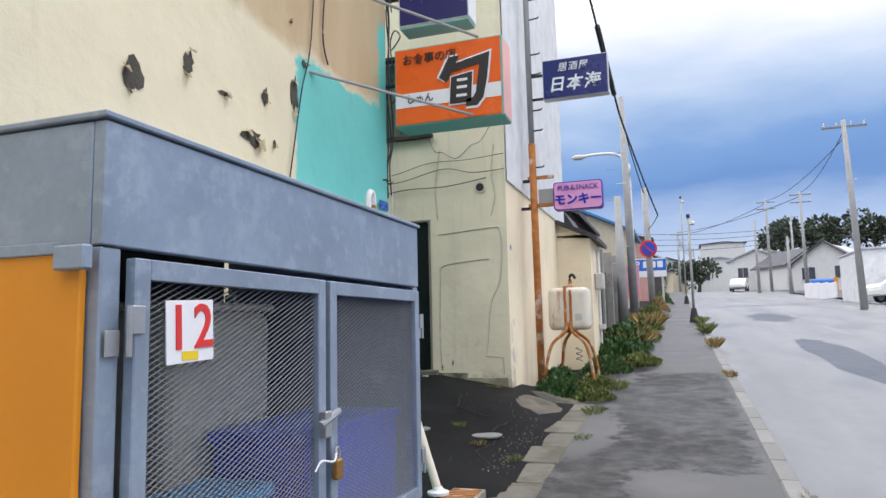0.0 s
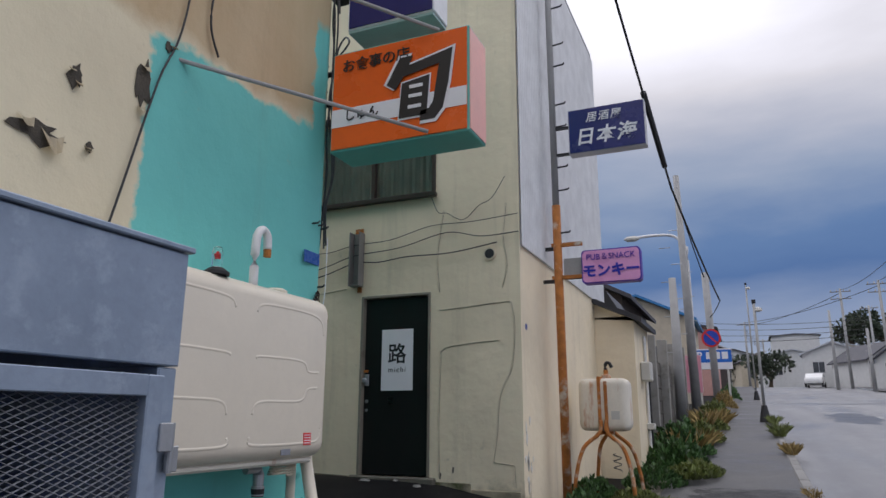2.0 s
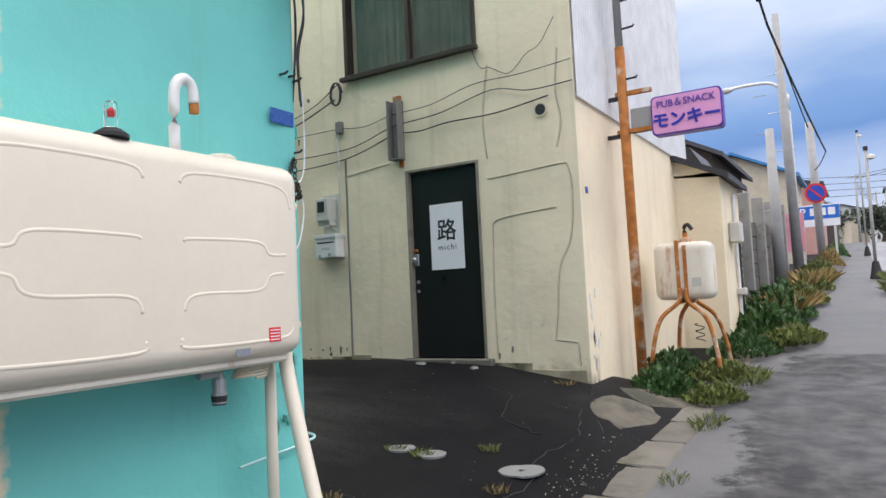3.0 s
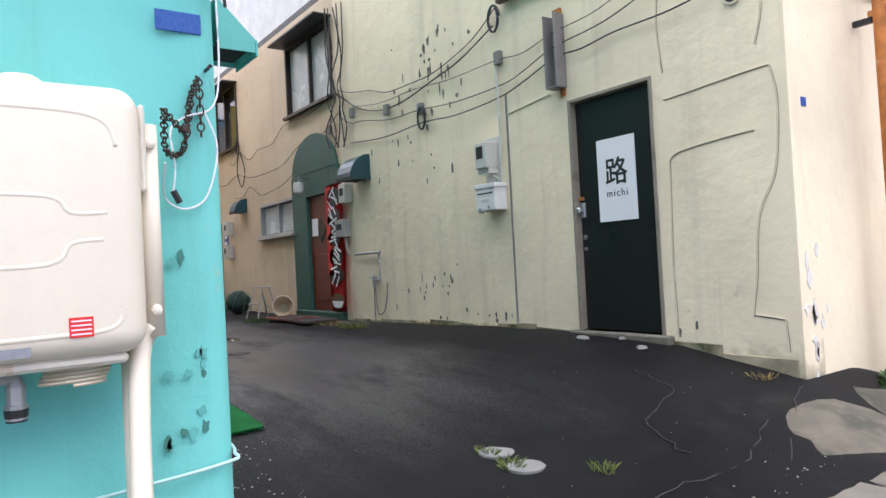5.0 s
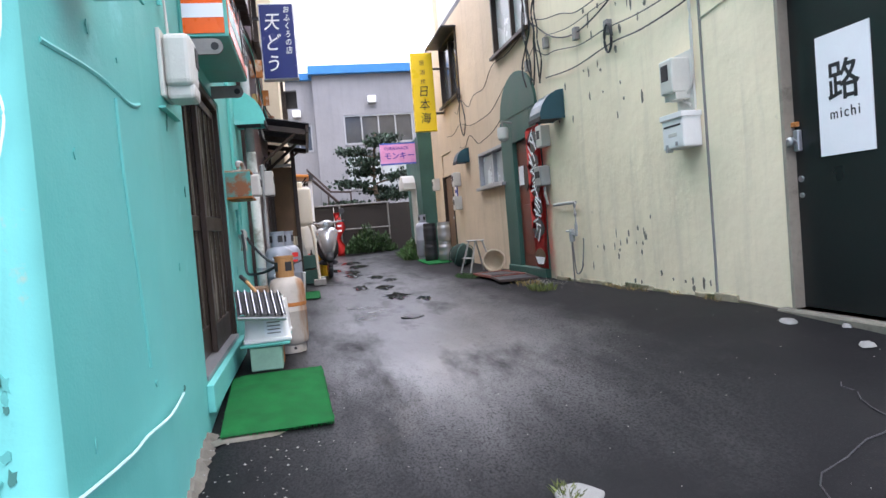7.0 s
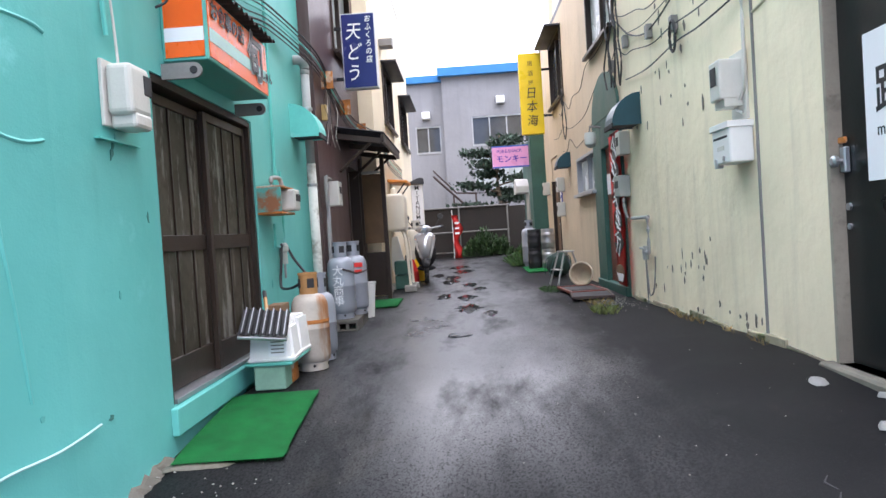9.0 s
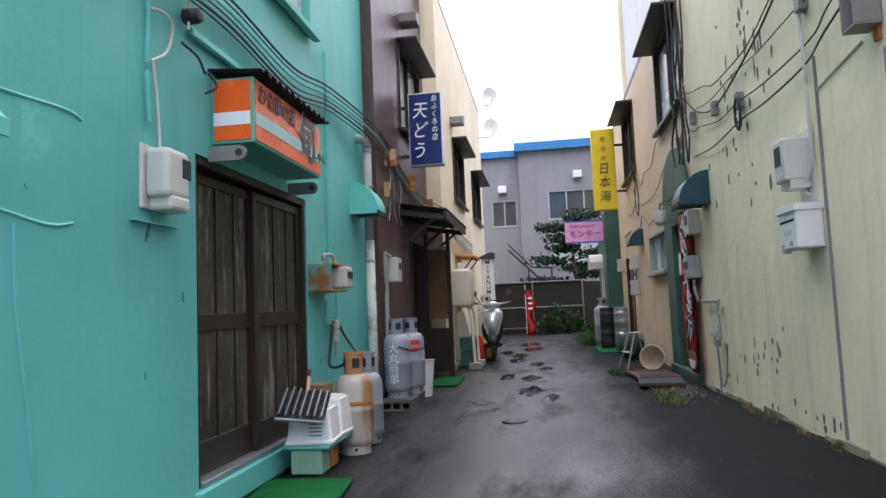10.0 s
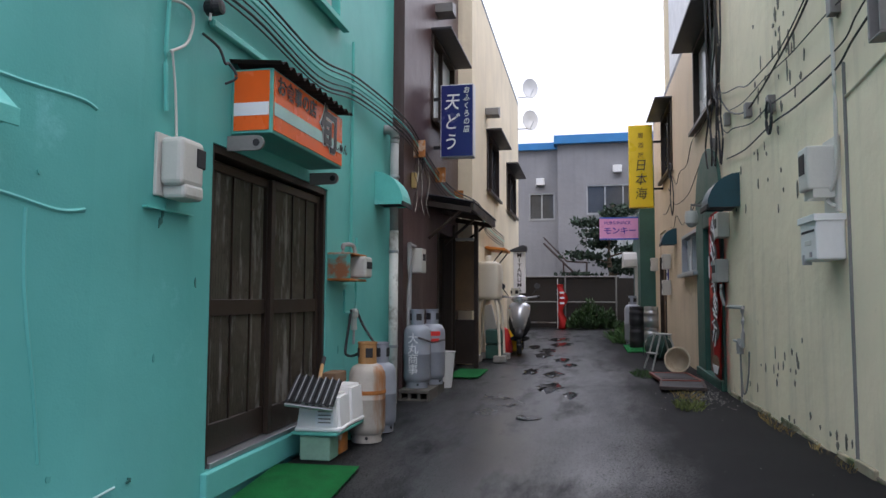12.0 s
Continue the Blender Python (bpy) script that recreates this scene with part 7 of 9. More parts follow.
part("grip", moved(tube([(-0.55, -0.05, -0.06), (-0.78, -0.08, -0.13)], 0.02, 10), mm), M_DARK, sh)
wb = thing("wood_block", "short offcut of timber on the foam box", "timber", (-5.6, 5.31, zb + 0.48))
part("block", box(-0.12, 0.12, -0.06, 0.06, 0, 0.08, 0.004), M_WOOD, wb)
turf_mat(-5.0, -3.9, 5.15, 5.74, 2, "green artificial turf mat before the sliding door")

# downpipe between the houses
dp = thing("downpipe", "chalky white downpipe with an elbow between the houses", "pipe", (-7.64, 5.2, 0.72))
part("pipe", tube([(0, 0, 1.8), (0, 0, 2.80)], 0.046, 14), M_POLE, dp, smooth=True)
part("lower_pipe", tube([(0, 0.0, 0), (0, 0, 1.84)], 0.05, 14), surf("chalky_white_pipe", (0.62, 0.62, 0.58), 0.7, stain=(0.3, 0.28, 0.24), stain_at=0.52, stain_scale=5, vary=0.15), dp, "chalky white lower pipe", smooth=True)
part("elbow", tube(bent([(0, 0, 2.78), (0, 0, 2.86), (0.02, -0.03, 2.92), (0.04, -0.11, 2.93)], 5), 0.05, 14), M_POLE, dp, smooth=True)
for z in (0.6, 1.6, 2.4):
    part("clip", lathe([(0.048, z), (0.056, z + 0.005), (0.056, z + 0.03), (0.048, z + 0.035)], 14), M_STEEL, dp)
# grey cylinders on blocks
pz = at_ground(-8.15, 5.45)
pb = thing("block_plinth", "hollow concrete blocks under the grey gas cylinders", "block", (-8.2, 5.40, pz - 0.02))
for i in range(2):
    bmx = box(-0.4 + 0.41 * i, 0.0 + 0.41 * i - 0.01, -0.18, 0.16, 0.09, 0.13, 0.005)
    box(-0.4 + 0.41 * i, 0.41 * i - 0.01, -0.18, 0.16, 0.0, 0.03, 0.003, bm=bmx)
    for q in range(4):
        a = -0.18 + q * 0.103
        box(-0.39 + 0.41 * i, 0.41 * i - 0.02, a, a + 0.03, 0.03, 0.09, bm=bmx)
    part("block", bmx, M_DARKCONC, pb)
gc = gas_cylinder("gas_cylinder", "grey gas cylinder with white painted characters on concrete blocks", -8.02, 5.37, pz + 0.112, 0.15, 0.85, M_CYL, 0)
for k, ch in enumerate("大丸商事"):
    part("lettering", moved(text_bm(ch, 0.12, 0.001), pose(0.151, -0.01, 0.53 - 0.11 * k, 0, 0, 90)), M_SIGNWHITE, gc)
gc = gas_cylinder("gas_cylinder", "grey gas cylinder with red painted mark on concrete blocks", -8.37, 5.46, pz + 0.112, 0.15, 0.85, M_CYL, 40)
part("red_mark", moved(box(0.149, 0.155, -0.06, 0.06, 0.55, 0.6), pose(0, 0, 0, 0, 0, -15)), M_RED, gc)
part("red_mark", moved(box(0.149, 0.155, -0.05, 0.05, 0.48, 0.52), pose(0, 0, 0, 0, 0, -15)), M_RED, gc)
link_chain("chain", [(-7.87, 5.42, pz + 0.66), (-7.92, 5.50, pz + 0.63), (-8.09, 5.54, pz + 0.60), (-8.31, 5.63, pz + 0.62)], "dark chain round the gas cylinders")
cord("gas_pipe", [(-8.02, 5.27, 1.5), (-8.02, 5.27, 2.38), (-8.04, 5.28, 2.43), (-8.2, 5.29, 2.43)], 0.022, M_POLE, "grey gas riser pipe on the brown wall", "pipe", 4, 8)
cord("gas_pipe", [(-8.1, 5.27, 1.5), (-8.1, 5.27, 2.4)], 0.014, M_STEEL, "thin grey gas pipe on the brown wall", "pipe", 3, 8)
wall_box("gas_meter", "small white gas meter on the brown wall", "meter", -8.4, -8.18, 2.13, 2.41, 0.16, M_METER, (("counter", -0.06, 0.06, 0.14, 0.22, 0.158, 0.164, M_DARK),), y=BROWN_Y, out=1)
for i in range(6):
    rnd = random.Random(700 + i)
    cord("cable_tangle", [(-8.25 - 0.13 * i + rnd.uniform(-0.05, 0.05), BROWN_Y + 0.03 + rnd.uniform(0, 0.05), z) for z in (3.6, 3.45, 3.3, 3.15, 3.0, 2.85)], 0.0035, M_METER if i % 2 else M_CABLE, "loose wires hanging on the brown wall")
wall_box("junction_box", "small ochre junction box on the brown wall", "junction box", -8.35, -8.28, 3.12, 3.30, 0.06, surf("ochre_plastic", (0.45, 0.32, 0.12), 0.5), y=BROWN_Y, out=1, bev=0.006)
for x, z in ((-8.4, 3.5), (-9.6, 3.4), (-11.0, 3.3)):
    wall_box("cable_bracket", "rusty angle bracket holding the cables", "bracket", x - 0.02, x + 0.02, z, z + 0.2, 0.14, M_RUST, y=BROWN_Y, out=1, bev=0.003)


def bar_porch():
    p = thing("porch_roof", "dark rusty sheet porch roof over the bar door", "porch", (-9.65, BROWN_Y, 3.0))
    bm = bmesh.new()
    n = 100
    pr = None
    for i in range(n + 1):
        x = 0.6 - 2.2 * i / n
        z = 0.015 * math.sin(i * math.tau / 5)
        cu = (bm.verts.new((x, 0.0, 0.16 + z)), bm.verts.new((x, 0.62, 0.05 + z)))
        if pr:
            bm.faces.new((pr[0], cu[0], cu[1], pr[1]))
        pr = cu
    bmesh.ops.solidify(bm, geom=bm.faces[:], thickness=0.006)
    part("sheet", bm, M_ROOFDARK, p)
    for x in (0.52, -0.5, -1.5):
        part("rafter", moved(box(x - 0.03, x + 0.03, 0, 0.58, -0.04, 0.03, 0.003), pose(0, 0, 0.06, -10, 0, 0)), M_BRONZE, p)
        part("brace", tube([(x, 0.02, -0.4), (x, 0.5, 0.0)], 0.022, 6), M_BRONZE, p)
    part("fascia", box(-1.58, 0.58, 0.57, 0.61, -0.06, 0.04, 0.004), M_BRONZE, p)
    d = thing("door_5", "dark recessed bar door under the porch", "door", (-10.25, BROWN_Y, 0.72), kind="structure")
    part("leaf", box(-0.45, 0.45, -0.16, -0.12, 0, 2.0, 0.004), M_BRONZE, d)
    for x in (-0.5, 0.46):
        part("door_frame", box(x, x + 0.04, -0.2, 0.02, 0, 2.03, 0.004), M_BRONZE, d)
    w = thing("wind_screen", "weathered plywood wind screen on dark posts beside the door", "screen", (-10.9, 5.24, 0.75))
    part("board", box(-0.02, 0.02, 0.02, 0.31, 0.9, 1.95, 0.003), M_WOOD, w)
    part("post", box(-0.04, 0.04, 0.31, 0.37, 0, 2.2, 0.005), M_BRONZE, w)
    part("post", box(-0.04, 0.04, -0.04, 0.02, 0, 2.2, 0.005), M_BRONZE, w)
    part("rail", box(-0.03, 0.03, 0.02, 0.31, 1.96, 2.0, 0.003), M_METER, w)
    part("lower_board", box(-0.02, 0.0, 0.02, 0.31, 0.1, 0.76, 0.003), M_BRONZE, w)


bar_porch()
turf_mat(-10.6, -9.65, 5.38, 5.8, 0, "green turf mat before the bar door")
tw = thing("white_bin", "white plastic bin beside the gas cylinders", "bin", (-8.85, 5.5, at_ground(-8.85, 5.5)))
part("body", lathe([(0.1, 0), (0.14, 0.42), (0.15, 0.43), (0.13, 0.43), (0.1, 0.05)], 16), M_WHITE, tw)
framed_window("window_6", "dark-framed upper window in the brown wall", -10.9, -9.35, 4.2, 5.4, BROWN_Y, 1, M_BRONZE, M_FROST, hood=True)
framed_window("window_7", "dark-framed upper window in the cream wall", -14.65, -12.95, 3.8, 4.9, CREAM2_Y, 1, M_BRONZE, M_DIMGLASS, hood=True)
framed_window("window_8", "dark-framed upper window near the alley end", -18.25, -16.2, 3.85, 4.9, CREAM2_Y, 1, M_BRONZE, M_DIMGLASS, hood=True)
s = sign_box("projecting_sign", "navy light-box sign with white brush lettering in the alley", (-9.5, 5.55, 4.19), 0.45, 0.98, 0.16, M_NAVY, bpy.data.materials["white_sign_casing"], rz=90, trim_w=0.014)
for k, ch in enumerate("天どう"):
    letter(s, ch, 0.24, -0.06 - 0.01 * k, 0.24 - 0.27 * k, 0.164, M_SIGNWHITE, shear=0.15, sx=0.85)
for k, ch in enumerate("おふくろの店"):
    letter(s, ch, 0.10, 0.13, 0.40 - 0.105 * k, 0.164, M_SIGNWHITE, shear=0.1, sx=0.85)
part("bracket", box(-0.38, -0.2, -0.02, 0.02, 0.3, 0.34), M_DARK, s)
part("bracket", box(-0.38, -0.2, -0.02, 0.02, -0.36, -0.32), M_DARK, s)
for x, z in ((-9.7, 5.75), (-12.9, 5.15)):
    box_ = thing("vent_hood", "dark square vent hood high on the wall", "vent", (x, CREAM2_Y if x < -11 else BROWN_Y, z))
    part("cover", moved(prism([(-0.14, 0), (0.14, 0), (0.14, 0.12), (-0.14, 0.2)], 0.24), pose(0, 0, 0)), M_FRAME, box_)

# far oil tank, air unit, canopy and small sign
t2 = thing("oil_tank", "ivory oil tank on white pipe legs by the cream wall", "tank", (-12.0, 5.64, at_ground(-12.0, 5.64)))
part("body", box(-0.35, 0.35, -0.17, 0.17, 1.0, 1.62, 0.06, seg=4), M_TANK, t2, smooth=True)
part("cap", moved(lathe([(0.05, 0), (0.05, 0.1), (0.03, 0.12)], 12), pose(0.2, 0, 1.6)), M_TANK, t2)
for sx in (-1, 1):
    for sy in (-1, 1):
        part("leg", tube(bent([(sx * 0.2, sy * 0.1, 1.02), (sx * 0.28, sy * 0.16, 0.8), (sx * 0.3, sy * 0.2, 0.05)], 4), 0.024, 8), M_TANK, t2)
        part("foot_block", box(sx * 0.3 - 0.1, sx * 0.3 + 0.1, sy * 0.2 - 0.1, sy * 0.2 + 0.1, 0, 0.1, 0.006), M_CONC, t2)
ac = thing("air_unit", "slatted ivory air-conditioning unit on the cream wall", "air conditioner", (-13.15, 5.57, 1.85))
part("body", box(-0.3, 0.3, -0.11, 0.11, 0, 0.55, 0.015, seg=2), M_METER, ac)
for k in range(6):
    part("slat", box(-0.26, 0.26, 0.11, 0.122, 0.06 + 0.075 * k, 0.10 + 0.075 * k), M_TANK, ac)
part("bracket", box(-0.28, 0.28, -0.13, 0.1, -0.04, -0.002), M_STEEL, ac)
cn = thing("orange_canopy", "small orange tin canopy over a bar door", "canopy", (-13.15, CREAM2_Y, 2.66))
part("sheet", moved(box(-0.45, 0.45, 0, 0.36, 0, 0.05, 0.01), pose(0, 0, 0.05, -6, 0, 0)), surf("orange_tin", (0.62, 0.22, 0.03), 0.5), cn)
part("brace", tube([(0.4, 0.02, -0.35), (0.4, 0.31, 0.02)], 0.012), M_DARK, cn)
part("brace", tube([(-0.4, 0.02, -0.35), (-0.4, 0.31, 0.02)], 0.012), M_DARK, cn)
s = sign_box("vertical_sign", "narrow white sign with dark upright lettering", (-16.0, 5.76, 2.4), 0.27, 0.92, 0.1, M_SIGNWHITE, M_METER, rz=90, trim_w=0.008)
for k, ch in enumerate("MIYANUMA"):
    letter(s, ch, 0.135, 0.0, 0.38 - 0.11 * k, 0.104, M_INK)
part("cap", moved(prism([(-0.2, 0.0), (-0.2, 0.03), (0.08, 0.14), (0.17, 0.11), (0.17, 0.0)], 0.26), pose(0, -0.13, 0.47)), M_ROOFDARK, s, "small dark roof cap")
gas_cylinder("gas_cylinder", "pale gas cylinder beside the small sign", -15.4, 5.72, at_ground(-15.4, 5.72), 0.18, 1.15, M_METER)
cr = thing("bottle_crate", "green plastic bottle crate by the cream wall", "crate", (-12.35, 5.68, at_ground(-12.35, 5.68)))
for z in (0, 0.25):
    part("crate_body", box(-0.2, 0.2, -0.14, 0.14, z, z + 0.23, 0.01), M_GREENPAINT, cr)
    for k in range(4):
        part("bottle", moved(lathe([(0.03, 0), (0.03, 0.1), (0.012, 0.16), (0.012, 0.2)], 8), pose(-0.15 + 0.1 * k, 0.06, z + 0.12)), M_DARK, cr) if z else None
for x, y, mat_, lab in ((-13.3, 5.72, M_RED, "red plastic traffic cone"), (-13.6, 5.87, M_YELLOW, "yellow plastic tub")):
    e = thing("plastic_tub", lab + " by the cream wall", "tub", (x, y, at_ground(x, y)))
    part("body", lathe([(0.16, 0), (0.15, 0.2), (0.08, 0.42), (0.03, 0.45)], 14), mat_, e)
bd = thing("leaning_board", "white board leaning on the cream wall", "board", (-12.72, 5.60, at_ground(-12.72, 5.60)))
part("board", moved(box(-0.02, 0.02, -0.12, 0.12, 0, 0.9, 0.003), pose(0, 0.05, 0, 12, 6, 0)), M_WHITE, bd)


def scooter(x, y, rz):
    """A parked scooter whose front looks along +x before the turn."""
    s = thing("motor_scooter", "silver and black scooter parked facing out of the alley", "scooter", (x, y, at_ground(x, y)), rz=rz)
    silver = surf("silver_scooter_paint", (0.55, 0.56, 0.58), 0.25, 0.6, vary=0.04, bump=0)

    def shell(name, rows, mat, label=""):
        """Lofted body from rows of (x, half width, z low, z high)."""
        bm = bmesh.new()
        rings = []
        for xx, w, za, zb_ in rows:
            rings.append([bm.verts.new((xx + 0.05 * (1 - abs(math.cos(a))), w * math.cos(a), (za + zb_) / 2 + (zb_ - za) / 2 * math.sin(a))) for a in [k * math.tau / 14 for k in range(14)]])
        for p, q in zip(rings, rings[1:]):
            for k in range(14):
                bm.faces.new((p[k], p[(k + 1) % 14], q[(k + 1) % 14], q[k]))
        bm.faces.new(rings[0])
        bm.faces.new(list(reversed(rings[-1])))
        bmesh.ops.recalc_face_normals(bm, faces=bm.faces[:])
        return part(name, bm, mat, s, label, smooth=True)

    def wheel(xx):
        w = part("wheel", moved(lathe([(0.15, -0.03), (0.15, 0.03)], 20), pose(xx, 0, 0.205, 90, 0, 0)), M_STEEL, s)
        bm = tube([(xx + 0.165 * math.cos(a), 0, 0.205 + 0.165 * math.sin(a)) for a in [k * math.tau / 24 for k in range(25)]], 0.042, 8)
        part("tyre", bm, M_DARK, w, smooth=True)
    wheel(0.58), wheel(-0.58)
    # the shield is broad at the shoulders and tapers to the wheel
    half = [(0.0, 0.40), (0.07, 0.41), (0.115, 0.50), (0.15, 0.62), (0.195, 0.78), (0.19, 0.86), (0.13, 0.91), (0.0, 0.93)]
    bm = prism(half + [(-y_, z_) for y_, z_ in reversed(half[1:-1])], 0.10)
    bmesh.ops.bevel(bm, geom=[e for e in bm.edges if all(v.co.y < 0.01 for v in e.verts)], offset=0.045, segments=3, affect="EDGES")
    sh_ = Matrix.Identity(4)
    sh_[0][2] = -0.22
    part("front_shield", moved(bm, sh_ @ pose(0.70, 0, 0, 0, 0, 90)), silver, s, "silver front shield", smooth=True)
    shell("front_fender", [(0.45, 0.06, 0.32, 0.44), (0.58, 0.085, 0.34, 0.47), (0.74, 0.06, 0.28, 0.38)], M_DARK)
    shell("leg_shield", [(0.3, 0.19, 0.28, 0.84), (0.40, 0.2, 0.28, 0.84)], M_DARK)
    shell("footboard", [(-0.12, 0.16, 0.22, 0.32), (0.36, 0.17, 0.22, 0.32)], M_DARK)
    shell("rear_body", [(-0.80, 0.08, 0.48, 0.68), (-0.5, 0.17, 0.34, 0.72), (-0.1, 0.14, 0.30, 0.70)], silver)
    shell("seat", [(-0.75, 0.1, 0.70, 0.78), (-0.4, 0.15, 0.70, 0.80), (-0.05, 0.1, 0.68, 0.75)], M_DARK, "black padded seat")
    part("steering_column", tube([(0.58, 0, 0.25), (0.40, 0, 0.95)], 0.03), M_STEEL, s)
    shell("headlamp_cowl", [(0.34, 0.17, 0.92, 1.03), (0.42, 0.14, 0.90, 1.05), (0.47, 0.08, 0.92, 1.02)], silver)
    part("headlamp", moved(lathe([(0.05, 0), (0.065, -0.02), (0.06, 0.015), (0.03, 0.025)], 14), pose(0.5, 0, 0.96, 0, 80, 0)), M_GLASS, s)
    part("handlebar", tube(bent([(0.28, -0.33, 1.02), (0.36, -0.16, 1.0), (0.37, 0, 0.99), (0.36, 0.16, 1.0), (0.28, 0.33, 1.02)], 3), 0.014), M_STEEL, s)
    for sy in (-1, 1):
        part("grip", tube([(0.31, sy * 0.24, 1.015), (0.27, sy * 0.35, 1.02)], 0.02), M_DARK, s)
        part("mirror_stem", tube([(0.33, sy * 0.2, 1.02), (0.33, sy * 0.3, 1.17)], 0.007), M_DARK, s)
        part("mirror", moved(lathe([(0.03, -0.012), (0.055, 0), (0.05, 0.012)], 12), pose(0.33, sy * 0.31, 1.2, 0, 80, 0)), M_DARK, s)
        part("indicator", box(0.44, 0.48, sy * 0.15 - 0.03, sy * 0.15 + 0.03, 0.78, 0.82, 0.008), M_ORANGE, s)
    part("exhaust", tube([(-0.2, -0.12, 0.2), (-0.75, -0.15, 0.25)], 0.05, 10), M_DARK, s)
    part("stand", tube([(-0.2, -0.12, 0.25), (-0.3, -0.18, 0.0)], 0.012), M_STEEL, s)
    part("luggage_rack", tube([(-0.7, -0.1, 0.76), (-0.9, -0.08, 0.78), (-0.9, 0.08, 0.78), (-0.7, 0.1, 0.76)], 0.01), M_STEEL, s)


scooter(-13.35, 6.02, 3)

# satellite dishes on the cream roof edge
for z in (7.25, 6.38):
    sd = thing("satellite_dish", "white satellite dish on a wall arm at the roof edge", "dish", (-18.95, CREAM2_Y, z), "satellite dishes")
    part("arm", tube([(0, 0.0, 0), (0, 0.28, 0.0), (0, 0.3, 0.1)], 0.018), M_STEEL, sd)
    part("reflector", moved(lathe([(0.01, 0.0), (0.12, 0.01), (0.24, 0.06), (0.25, 0.065), (0.24, 0.075), (0.01, 0.015)], 20), pose(0, 0.32, 0.22, 0, 90, 25) @ Matrix.Diagonal((1.1, 0.9, 1, 1))), M_WHITE, sd)
    part("feed_arm", tube([(0.05, 0.35, 0.0), (0.3, 0.45, 0.12)], 0.008), M_STEEL, sd)

# alley end: rails, banner, bush, pine
M_RAIL = surf("dull_pipe_rail", (0.17, 0.165, 0.155), 0.6, vary=0.25, stain=(0.07, 0.05, 0.035), stain_at=0.56)
rl = thing("guard_rail", "pale pipe rails along the dark block wall", "rail", (-19.95, 7, 0.95))
for z in (0.20, 0.77, 1.47):
    part("rail", tube([(0, -2.5, z), (0, 1.05, z)], 0.022, 8), M_RAIL, rl)
for y in (-1.9, -0.35, 1.02):
    part("post", tube([(0.0, y, -0.1), (0.0, y, 1.49)], 0.022, 8), M_RAIL, rl)
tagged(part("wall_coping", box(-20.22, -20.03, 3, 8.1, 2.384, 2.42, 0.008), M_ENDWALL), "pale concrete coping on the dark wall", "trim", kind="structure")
bn = thing("red_flag", "red cloth banner with white characters on a thin pole", "banner", (-19.5, 6.58, 1.0))
part("pole", tube([(0, -0.12, 0), (0, -0.12, 1.35)], 0.01), M_WHITE, bn)
bm = bmesh.new()
prv = None
for i in range(13):
    z = 0.0 + 1.2 * i / 12
    w = 0.2 + 0.05 * math.sin(i)
    row = [bm.verts.new((0.05 * math.sin(i * 0.7 + k), -0.11 + w * k / 3 + 0.03 * math.sin(i * 0.9), z)) for k in range(4)]
    if prv:
        for k in range(3):
            bm.faces.new((prv[k], prv[k + 1], row[k + 1], row[k]))
    prv = row
bmesh.ops.solidify(bm, geom=bm.faces[:], thickness=0.004)
part("cloth", bm, M_RED, bn, smooth=True)
for k in range(3):
    part("character_bar", box(0.07, 0.075, -0.06, 0.06, 0.95 - 0.14 * k, 1.0 - 0.14 * k), M_SIGNWHITE, bn)


# ---- plants ----
def leaf_mass(name, n, spread, size, mat, parent, seed, shape="leaf", low=0.0):
    """Many small leaves; spread(rnd) gives a place and an outward way."""
    rnd = random.Random(seed)
    V, F = [], []
    for i in range(n):
        p, w = spread(rnd)
        w = Vector(w) + Vector((rnd.uniform(-0.6, 0.6), rnd.uniform(-0.6, 0.6), rnd.uniform(-0.3, 0.7)))
        w.normalize()
        s = size * rnd.uniform(0.5, 1.4)
        a = w.cross(Vector((rnd.uniform(-1, 1), rnd.uniform(-1, 1), rnd.uniform(-1, 1))))
        if a.length < 1e-3:
            continue
        a.normalize()
        p = Vector(p)
        k = len(V)
        if shape == "blade":
            a *= s * 0.05
            V += [p - a, p + a, p + w * s * 0.6 + a * 0.6, p + w * s + Vector((w.x, w.y, -0.5)) * s * 0.25]
            F += [(k, k + 1, k + 2), (k, k + 2, k + 3)]
        else:
            nrm = w.cross(a) * s * 0.12
            V += [p, p + w * s * 0.5 + a * s * 0.32 + nrm, p + w * s, p + w * s * 0.5 - a * s * 0.32 + nrm]
            F += [(k, k + 1, k + 2), (k, k + 2, k + 3)]
    me = bpy.data.meshes.new(name)
    me.from_pydata([tuple(v) for v in V], [], F)
    me.materials.append(mat)
    ob = new(name, me)
    if parent:
        ob.parent = parent
    return ob


def foliage(name, c, rough=0.55):
    m, nt, b = nodes_of(name)
    g = nt.nodes.new("ShaderNodeNewGeometry")
    col = mixed(nt, g.outputs["Random Per Island"], tuple(k * 0.45 for k in c), tuple(min(1, k * 1.6) for k in c))
    nt.links.new(col, b.inputs["Base Color"])
    b.inputs["Roughness"].default_value = rough
    b.inputs["Subsurface Weight"].default_value = 0.0
    return m


L_GREEN, L_YELLOW, L_DRY, L_DARK = foliage("weed_leaves", (0.042, 0.098, 0.024)), foliage("yellowing_leaves", (0.115, 0.14, 0.035)), foliage("dry_stalks", (0.24, 0.17, 0.06), 0.8), foliage("pine_needles", (0.014, 0.034, 0.018), 0.7)


